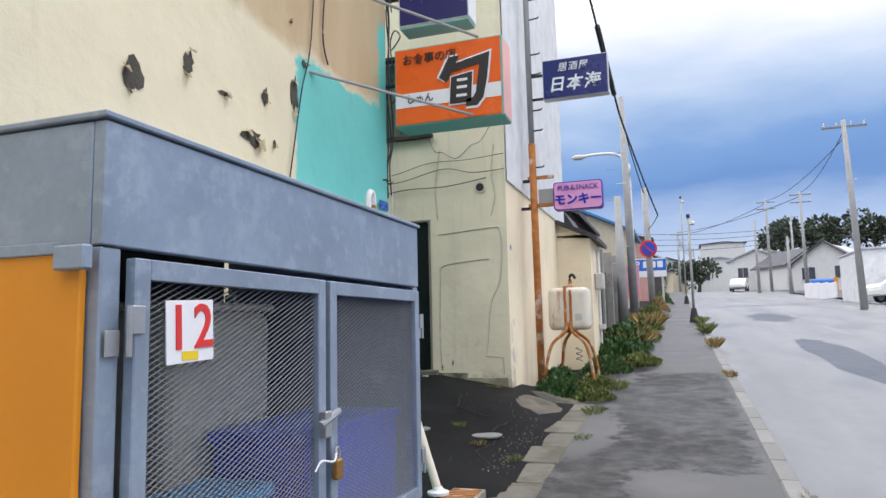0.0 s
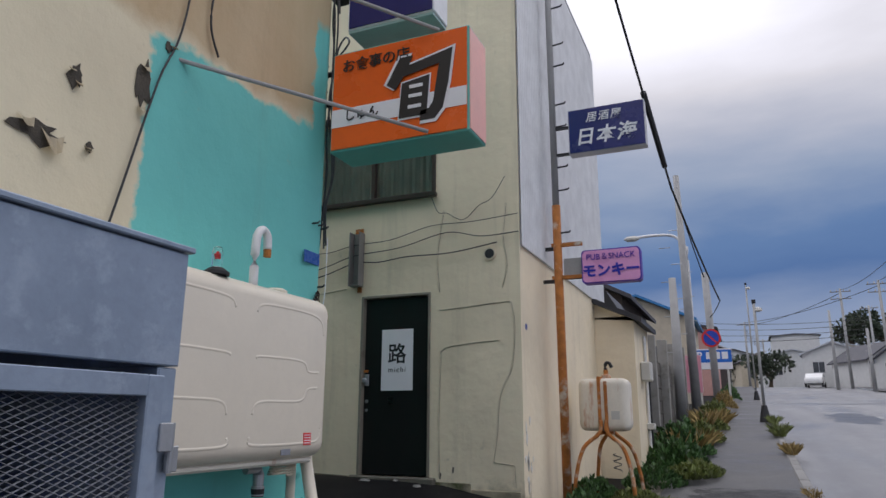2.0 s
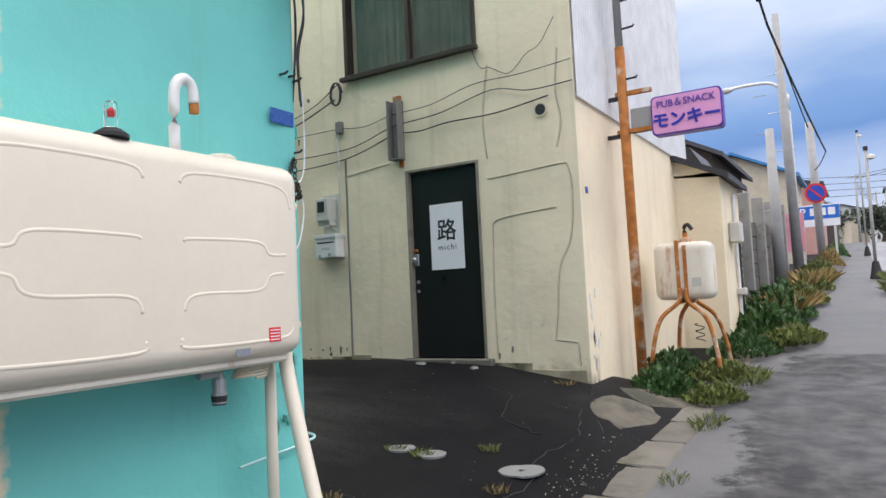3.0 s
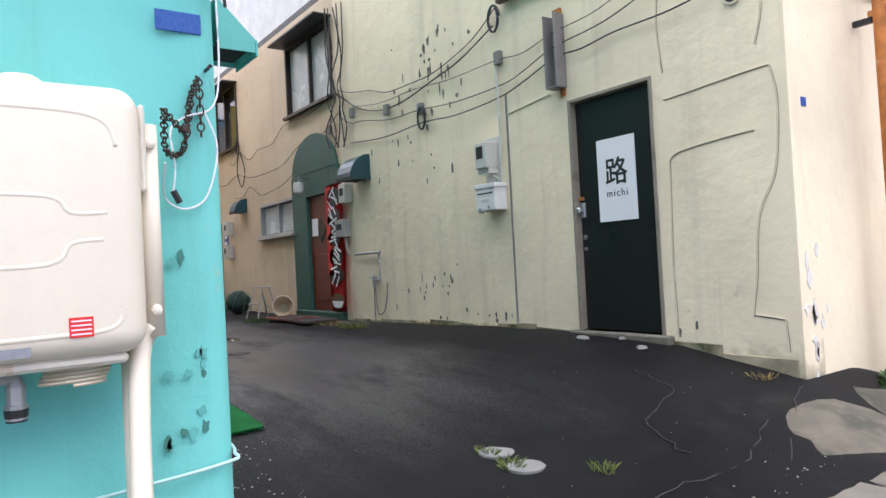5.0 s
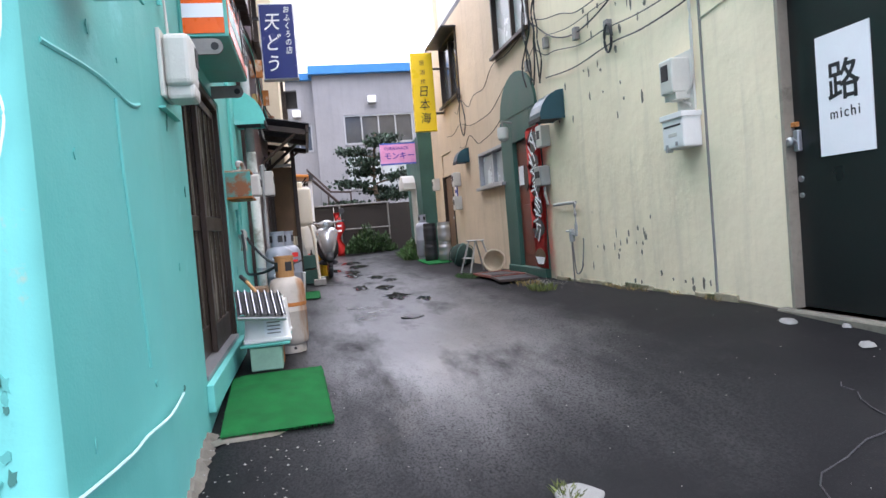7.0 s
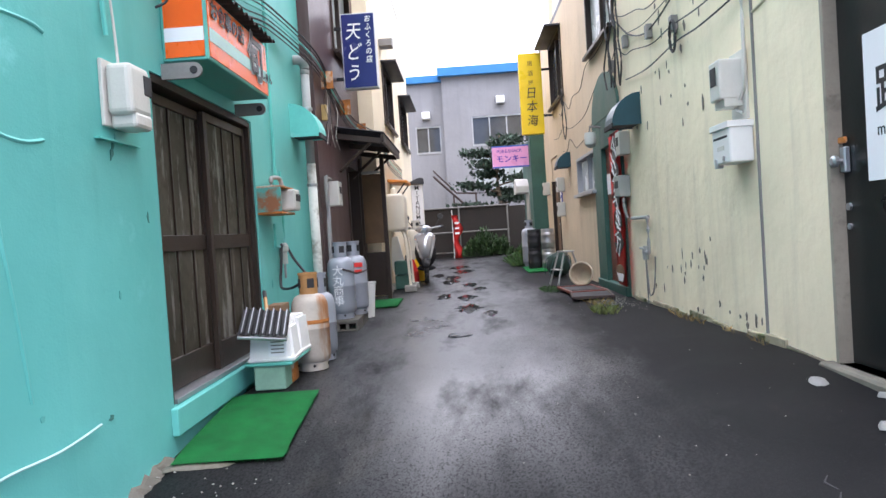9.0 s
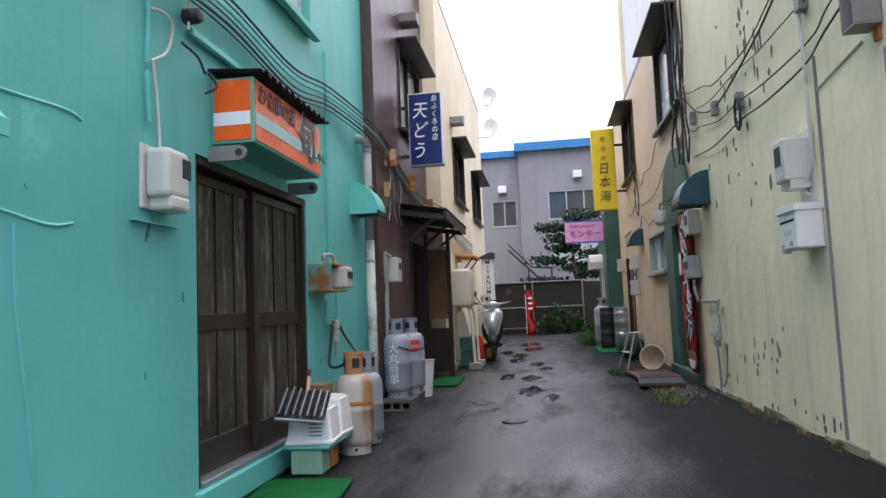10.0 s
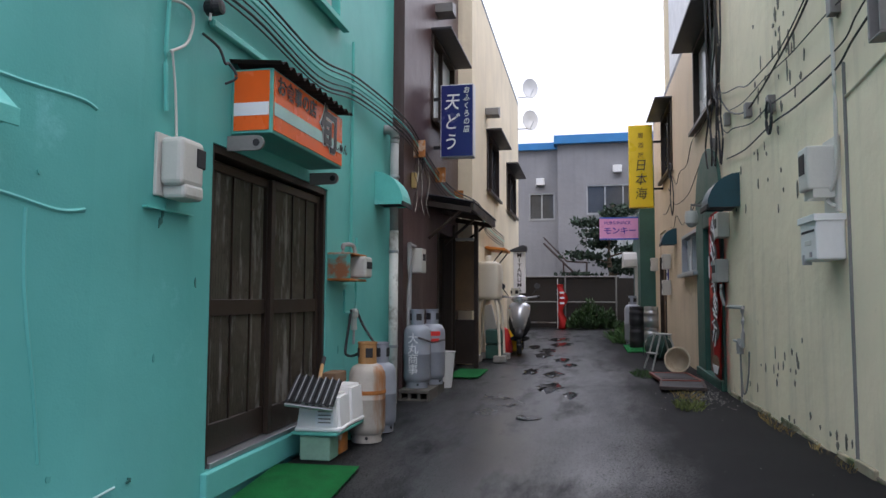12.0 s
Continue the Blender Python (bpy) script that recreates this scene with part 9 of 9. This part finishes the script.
wire((-1.9, 31, 10.4), (-1.3, 36, 7.9), 0.1, 0.025)
wire((-2.05, 8.9, 12.5), (-1.3, 20.0, 7.52), 0.15, 0.028)
wire((-1.3, 20.0, 7.52), (-0.6, 30, 6.0), 0.1, 0.028)
wire((-0.6, 30, 6.0), (-1.25, 36, 6.2), 0.1, 0.02)
wire((7.5, 34, 10.0), (11.2, 70, 13.2), 0.6)
wire((7.5, 34, 9.6), (9.2, 78, 13.9), 0.6)
wire((11.2, 70, 12.8), (0.4, 95, 13.2), 0.5, 0.03)
wire((9.2, 78, 13.6), (0.4, 95, 12.8), 0.5, 0.03)
for k in range(4):
    wire((-4.0, 60, 7.6 + 0.5 * k), (9.3, 66, 8.3 + 0.4 * k), 0.3, 0.02)
    wire((0.4, 95, 12.5 - 0.3 * k), (3, 125, 13.6 - 0.3 * k), 0.4, 0.03)
cl = thing("cable_splice", "thick black splice sleeve on the overhead wire", "cable", (-1.42, 18.3, 8.28))
part("sleeve", tube([(0.06, 0.9, -0.42), (-0.1, -1.4, 0.62)], 0.07, 8), M_CABLE, cl)


# distance haze is mixed into this muted leaf colour
L_HILL = foliage("hazy_hill_leaves", (0.045, 0.062, 0.035), 0.7)


def broad_tree(x, y, z, w, h, n, seed, label="dark broad-leaved tree on the hill"):
    t = thing("tree", label, "tree", (x, y, z), "trees on the hill")
    rnd = random.Random(seed)
    part("trunk", tube([(0, 0, 0), (0.2, 0, h * 0.35), (0, 0.1, h * 0.7)], 0.3, 8, radii=[0.35, 0.22, 0.1]), M_BARK, t)
    cs = [(rnd.uniform(-w, w) * 0.7, rnd.uniform(-w, w) * 0.5, h * rnd.uniform(0.4, 0.95)) for _ in range(9)]
    for c_ in cs:
        part("limb", tube([(0.1, 0, h * 0.3), (c_[0] * 0.6, c_[1] * 0.6, c_[2] * 0.85)], 0.1, 6, radii=[0.14, 0.04]), M_BARK, t)

    def spread(r):
        c_ = r.choice(cs)
        v = Vector((r.gauss(0, 1), r.gauss(0, 1), r.gauss(0, 0.7)))
        v.normalize()
        q = r.uniform(0.6, 1.05) * w * 0.42
        return (c_[0] + v.x * q, c_[1] + v.y * q, c_[2] + v.z * q * 0.8), tuple(v)
    leaf_mass("crown", n, spread, w * 0.16, L_HILL, t, seed)


for i, (x, y, z, w, h) in enumerate(((24, 150, 9.5, 5, 8), (30, 152, 9.5, 5.5, 9), (36, 150, 9.5, 5, 8.5), (42, 150, 9.0, 5, 8), (48, 148, 9.0, 6, 8), (19, 155, 10, 4, 7), (3.0, 108, 5.5, 3.0, 4.5), (0.5, 128, 6.3, 3.5, 5), (24, 66, 3.5, 2.2, 3.4), (17.5, 68, 3.6, 1.6, 2.6), (5, 140, 6.8, 3, 4.5), (-6, 110, 5.5, 3, 5), (55, 150, 9, 6, 8))):
    broad_tree(x, y, z + (3.5 if y > 145 else 0), w, h, 1300, 200 + i)
hill = bmesh.new()
rows_ = [[hill.verts.new((x, y, 5 + (y - 120) * 0.06 + 2.5 * noise.noise((x * 0.02, y * 0.02, 1)) + (0 if y > 121 else -2))) for y in (120, 150, 200, 300, 500)] for x in range(-160, 200, 12)]
for a, q in zip(rows_, rows_[1:]):
    for k in range(4):
        hill.faces.new((a[k], q[k], q[k + 1], a[k + 1]))
tagged(part("hillside", hill, surf("green_hillside", (0.06, 0.085, 0.035), 0.9, vary=0.3, scale=0.2), smooth=True), "green wooded hillside at the end of the street", "hill", kind="structure")

M_SLAB = surf("stained_slab", (0.17, 0.155, 0.125), 0.85, vary=0.2, scale=5, stain=(0.10, 0.09, 0.06), stain_at=0.5, bump=0.5, rand=0.5)
# road lines, patch, kerb, pavement strip
def lane_line(x, y0, y1, w=0.13, lift=0.004):
    bm = bmesh.new()
    n = max(2, int((y1 - y0) / 1.0))
    pr = None
    for i in range(n + 1):
        y = y0 + (y1 - y0) * i / n
        z = street_z(y) - 0.11 - 0.02 * (x - 5) ** 2 / 20 + lift
        cu = [bm.verts.new((x - w / 2, y, z)), bm.verts.new((x + w / 2, y, z))]
        if pr:
            bm.faces.new((pr[0], pr[1], cu[1], cu[0]))
        pr = cu
    ob = part("lane_line", bm, M_LINE)
    tagged(ob, "worn white painted line on the road", "road marking", kind="structure")


M_LINE = surf("worn_line_paint", (0.30, 0.30, 0.30), 0.6, vary=0.15, stain=(0.19, 0.19, 0.195), stain_at=0.44, stain_scale=4)
for k in range(9):
    lane_line(4.2, 20 + 9 * k, 24.5 + 9 * k, 0.15)
lane_line(7.6, 5, 60, 0.15)


def ground_patch(name, outline, mat, label, category, zf, lift=0.005, thick=0.004):
    """A thin patch that follows the ground."""
    cx, cy = sum(p[0] for p in outline) / len(outline), sum(p[1] for p in outline) / len(outline)
    bm = bmesh.new()
    c_ = bm.verts.new((0, 0, zf(cx, cy) + lift))
    rings = []
    for k in (0.35, 0.7, 1.0):
        rings.append([bm.verts.new(((p[0] - cx) * k, (p[1] - cy) * k, zf(cx + (p[0] - cx) * k, cy + (p[1] - cy) * k) + (lift if k < 1 else lift - thick))) for p in outline])
    n = len(outline)
    for i in range(n):
        bm.faces.new((c_, rings[0][i], rings[0][(i + 1) % n]))
        for a, b_ in zip(rings, rings[1:]):
            bm.faces.new((a[i], b_[i], b_[(i + 1) % n], a[(i + 1) % n]))
    bmesh.ops.recalc_face_normals(bm, faces=bm.faces[:])
    ob = part(name, bm, mat, smooth=True)
    ob.location = (cx, cy, 0)
    return tagged(ob, label, category)


def blob(x, y, w, d, seed, n=22, rough=0.35):
    rnd = random.Random(seed)
    return [(x + math.cos(a) * w * (1 + rnd.uniform(-rough, rough)), y + math.sin(a) * d * (1 + rnd.uniform(-rough, rough))) for a in [k * math.tau / n for k in range(n)]]


ROADZ = lambda x, y: street_z(y) - 0.11 - 0.02 * (x - 5) ** 2 / 20
M_TAR = surf("dark_damp_tar", (0.055, 0.058, 0.07), 0.35, vary=0.2, scale=1.2)
tagged(ground_patch("road_patch", blob(2.95, 15.5, 0.45, 4.2, 5, 26, 0.15), M_TAR, "long dark damp patch on the road", "road patch", ROADZ), kind="structure")
tagged(ground_patch("road_patch", blob(3.4, 30, 0.8, 3.0, 6, 26, 0.3), M_TAR, "dark damp patch on the road", "road patch", ROADZ), kind="structure")
tagged(ground_patch("road_patch", blob(5.0, 42, 2.2, 0.5, 7, 26, 0.3), M_TAR, "dark repaired strip across the road", "road patch", ROADZ), kind="structure")
M_WETPATCH = surf("wet_dark_pavement", (0.035, 0.035, 0.037), 0.28, vary=0.25, scale=2.5, bump=0.6, bump_scale=70)
# puddles, potholes and caps in the alley
M_PUDDLE = surf("puddle_water", (0.012, 0.013, 0.015), 0.04, vary=0.1, bump=0)
ZA = lambda x, y: ground_z(x, y)
for i, (x, y, w, d) in enumerate(((-9.1, 6.75, 0.42, 0.16), (-10.6, 6.42, 0.35, 0.12), (-10.3, 6.75, 0.3, 0.12), (-8.4, 7.02, 0.22, 0.09), (-13.7, 6.5, 0.5, 0.12), (-12.2, 6.8, 0.35, 0.12), (-11.4, 6.95, 0.3, 0.1), (-12.9, 6.45, 0.4, 0.15), (-15.0, 6.7, 0.5, 0.2), (-14.4, 6.2, 0.4, 0.12), (-16.2, 6.6, 0.5, 0.2))):
    ground_patch("puddle", blob(x, y, w, d, 20 + i, 24, 0.4), M_PUDDLE, "small dark puddle in the worn asphalt", "puddle", ZA, 0.012, 0.009)
for i, (x, y, w, d) in enumerate(((-7.9, 6.33, 0.3, 0.2), (-7.3, 6.25, 0.2, 0.12), (-8.3, 6.2, 0.2, 0.12))):
    ground_patch("asphalt_scar", blob(x, y, w, d, 40 + i, 24, 0.4), M_WETPATCH, "worn dark scar in the asphalt", "asphalt scar", ZA, 0.009, 0.006)
M_CAP = surf("pale_cap_concrete", (0.20, 0.20, 0.19), 0.7, vary=0.12, scale=9, bump=0.3)
for x, y, r_ in ((-2.83, 6.71, 0.105), (-2.55, 6.68, 0.105), (-1.83, 6.62, 0.108), (-7.05, 6.67, 0.12)):
    c_ = thing("manhole_cover", "pale round drain cover set in the asphalt", "manhole cover", (x, y, ground_z(x, y) - 0.01), "manhole covers")
    part("lid", lathe([(r_, 0), (r_, 0.018), (r_ * 0.93, 0.024), (0.02, 0.026)], 24), M_CAP if x > -6 else M_WETPATCH, c_)
    if 0.107 < r_ < 0.11:
        rnd = random.Random(3)
        part("collar", moved(prism([(math.cos(a) * r_ * 1.4 * rnd.uniform(0.85, 1.1), math.sin(a) * r_ * 1.4 * rnd.uniform(0.85, 1.1)) for a in [k * math.tau / 18 for k in range(18)]], 0.012), pose(0, 0, 0.014, 90, 0, 0)), M_CAP, c_)
for x, y, w, d in ((-3.75, 8.42, 0.06, 0.04), (-3.1, 8.36, 0.05, 0.03), (-3.45, 8.55, 0.03, 0.02)):
    ground_patch("render_chip", blob(x, y, w, d, int(-x * 10), 9, 0.3), M_CAP, "fallen flake of render on the asphalt", "debris", ZA, 0.02, 0.018)
ground_patch("concrete_edge", blob(-3.9, 5.27, 0.05, 0.22, 8, 20, 0.2), M_SLAB, "exposed strip of concrete before the wall", "concrete", ZA, 0.012, 0.01)
# rough mortar fillet along the turquoise wall foot
bm = bmesh.new()
rnd = random.Random(9)
prv = None
for i in range(41):
    x = -2.2 - 1.85 * i / 40
    w_, h_ = rnd.uniform(0.035, 0.085), rnd.uniform(0.03, 0.07)
    zz = ground_z(x, 5.08)
    fy = alley_face(x)
    row = [bm.verts.new((x, fy - 0.005, zz - 0.04)), bm.verts.new((x, fy - 0.005, zz + h_)), bm.verts.new((x, fy + 0.018, zz + h_ * 0.8)), bm.verts.new((x, fy + w_, zz + 0.004)), bm.verts.new((x, fy + w_, zz - 0.04))]
    if prv:
        for k in range(4):
            bm.faces.new((prv[k], row[k], row[k + 1], prv[k + 1]))
    prv = row
bmesh.ops.recalc_face_normals(bm, faces=bm.faces[:])
tagged(part("mortar_fillet", bm, M_SLAB), "crumbling pale mortar fillet along the turquoise wall foot", "trim", kind="structure")
M_APRON = surf("stained_brown_concrete", (0.115, 0.10, 0.075), 0.85, vary=0.3, scale=6, stain=(0.05, 0.05, 0.035), stain_at=0.5, bump=0.7)
ground_patch("concrete_apron", blob(-1.62, 8.25, 0.32, 0.42, 12, 18, 0.12), M_APRON, "stained broken concrete apron at the corner", "concrete", ZA, 0.02, 0.03)
ground_patch("concrete_apron", blob(-1.5, 8.95, 0.35, 0.3, 13, 18, 0.2), M_APRON, "stained broken concrete apron at the corner", "concrete", ZA, 0.03, 0.03)
# cracks in the asphalt
for i, pts in enumerate((((-1.5, 5.6), (-1.75, 5.95), (-1.7, 6.4), (-1.85, 6.9), (-1.75, 7.4), (-1.9, 7.9)), ((-2.2, 5.5), (-2.5, 5.7), (-2.6, 5.5), (-3.0, 5.6)), ((-2.0, 7.3), (-2.4, 7.5), (-2.5, 7.9), (-2.9, 8.0)), ((-1.6, 7.6), (-1.9, 8.2), (-2.0, 8.5)))):
    ln = bent([(x, y, ground_z(x, y) + 0.003) for x, y in pts], 6)
    rnd = random.Random(i)
    ln = [Vector((p.x + rnd.uniform(-0.02, 0.02), p.y + rnd.uniform(-0.02, 0.02), ground_z(p.x, p.y) + 0.001)) for p in ln]
    ob = part("asphalt_crack", tube([p - ln[0] for p in ln], 0.0035, 5), M_DARK)
    ob.location = ln[0]
    tagged(ob, "open dark crack in the asphalt", "crack")
rnd = random.Random(99)
V, F = [], []
for k in range(900):
    z_ = rnd.random()
    if z_ < 0.35:
        x, y = rnd.gauss(-8.0, 0.4), rnd.gauss(8.35, 0.12)
    elif z_ < 0.6:
        x, y = rnd.gauss(-1.45, 0.08), rnd.uniform(5.4, 8.2)
    elif z_ < 0.75:
        x, y = rnd.uniform(-4, -2.2), rnd.gauss(5.35, 0.2)
    else:
        x, y = rnd.uniform(-9, -1.5), rnd.uniform(5.3, 8.5)
    if not (5.06 < y < 8.6):
        continue
    s_ = rnd.uniform(0.003, 0.009) * (1.0 if z_ < 0.75 else 0.6)
    b0 = len(V)
    zz = ground_z(x, y) + 0.002
    V += [(x + s_ * rnd.uniform(0.6, 1.2), y, zz), (x, y + s_ * rnd.uniform(0.6, 1.2), zz), (x - s_, y, zz), (x, y - s_, zz), (x + s_ * 0.2, y, zz + s_ * 0.9)]
    F += [(b0, b0 + 1, b0 + 4), (b0 + 1, b0 + 2, b0 + 4), (b0 + 2, b0 + 3, b0 + 4), (b0 + 3, b0, b0 + 4)]
me = bpy.data.meshes.new("gravel")
me.from_pydata(V, [], F)
me.materials.append(M_CONC)
tagged(new("gravel", me), "loose pale grit and gravel on the asphalt", "gravel", kind="stuff")


# wall foot: broken plinth edge
pf = thing("plinth_edge", "chipped mossy plinth along the foot of the cream wall", "plinth", (0, 0, 0), kind="structure")
rnd = random.Random(12)
x = -8.15
M_PLINTH = surf("mossy_plinth", (0.33, 0.29, 0.20), 0.9, vary=0.3, scale=6, stain=(0.07, 0.08, 0.03), stain_at=0.48, bump=0.6)
while x < -2.1:
    L = rnd.uniform(0.25, 0.6)
    x1 = min(x + L, -2.05)
    if not (-4.1 < (x + x1) / 2 < -3.0):
        zt = ground_z(x, 8.6)
        part("stone", box(x, x1 - 0.004, WY - rnd.uniform(0.006, 0.022), WY + 0.01, zt - 0.1, zt + rnd.uniform(0.005, 0.06), 0.006), M_PLINTH, pf)
    x = x1

# gutter slabs and kerb stones
gs = thing("gutter", "weathered concrete gutter slabs between alley and pavement", "gutter", (0, 0, 0), kind="structure")
y = 2.9
while y < 13:
    L = 0.6
    z = street_z(y + 0.3) + 0.012 + rnd.uniform(-0.006, 0.01)
    bm = box(-0.17, 0.17, -0.29, 0.29, -0.12, 0.0, 0.012)
    ob = part("slab", bm, M_SLAB, gs)
    ob.location = (-1.21 + rnd.uniform(-0.01, 0.01), y + 0.3, z)
    ob.rotation_euler = (math.atan(0.058), 0, rnd.uniform(-0.02, 0.02))
    y += L
kb = thing("kerb", "pale concrete kerb stones along the road", "kerb", (0, 0, 0), kind="structure")
me_ = None
y = -3.0
while y < 72:
    if me_ is None:
        ob = part("kerb_stone", box(-0.07, 0.075, -0.297, 0.297, -0.25, 0.01, 0.015), surf("kerb_concrete", (0.25, 0.245, 0.235), 0.8, vary=0.15, stain=(0.2, 0.19, 0.16), rand=0.5), kb)
        me_ = ob.data
    else:
        ob = new("kerb_stone", me_)
        ob.parent = kb
    ob.location = (KERB + 0.07, y, street_z(y) + rnd.uniform(-0.006, 0.004))
    ob.rotation_euler = (math.atan(0.058), rnd.uniform(-0.02, 0.02), rnd.uniform(-0.01, 0.01))
    y += 0.6

# across the street: low white fence, white garage wall and a shop with a pale fascia
fe = thing("white_fence", "low white panel fence along the far pavement", "fence", (8.75, 50.3, street_z(50.3) - 0.15), rz=6)
for k in range(4):
    part("panel", box(-0.05, 0.05, -3.3 + 1.65 * k, -1.7 + 1.65 * k, 0, 0.95 + 0.08 * k, 0.01), M_SIGNWHITE, fe)
gw = thing("garage", "plain white garage with a flat roof across the street", "garage", (10.4, 43.7, street_z(43.7) - 0.2))
part("wall", box(-1.1, 1.1, -2.6, 3.0, 0, 2.75, 0.02), M_WHITEMETAL, gw)
part("roof", box(-1.18, 1.18, -2.7, 3.1, 2.752, 2.85, 0.01), M_TIN, gw)
so = thing("shop", "small pale shop with a pink fascia board across the street", "shop", (14.6, 46.0, street_z(46) - 0.2))
part("wall", box(-2.4, 3, -3.2, 3.5, 0, 3.4, 0.02), M_PEACH, so)
fa = part("fascia", box(-2.75, 3, -3.5, -3.22, 2.9, 4.4, 0.02), surf("pale_pink_fascia", (0.72, 0.58, 0.53), 0.5, vary=0.06), so, "pale pink fascia board")
for k in range(6):
    part("lettering_bar", box(-2.2 + 0.5 * k, -1.85 + 0.5 * k, -3.51, -3.502, 3.35, 3.75), M_INK, fa)
part("window", box(-1.9, 1.5, -3.215, -3.202, 0.7, 2.4), M_DIMGLASS, so)
# peeling white plaster at the foot of the cream corner
M_PLASTER = surf("bare_white_plaster", (0.70, 0.68, 0.62), 0.9, vary=0.15, scale=9, stain=(0.34, 0.31, 0.26), stain_at=0.55)
for i in range(18):
    rnd = random.Random(900 + i)
    side = False
    z = 0.62 + 0.95 * rnd.random() ** 1.6
    w, h = rnd.uniform(0.015, 0.04), rnd.uniform(0.02, 0.08)
    bm = prism([(math.cos(a) * w * rnd.uniform(0.4, 1.25), math.sin(a) * h * rnd.uniform(0.4, 1.25)) for a in [q * math.tau / 13 for q in range(13)]], 0.004)
    ob = part("peeled_patch", moved(bm, pose(0, 0, 0, 0, 0, 0 if side else 90)), M_PLASTER)
    ob.location = (CORNER_X - rnd.uniform(0.05, 0.3), RIGHT_Y - 0.006, z + 0.3) if side else (CORNER_X + 0.005, RIGHT_Y + rnd.uniform(0.06, 0.34), z)
    tagged(ob, "peeled patch of bare plaster at the wall corner", "paint damage", "plaster patches")
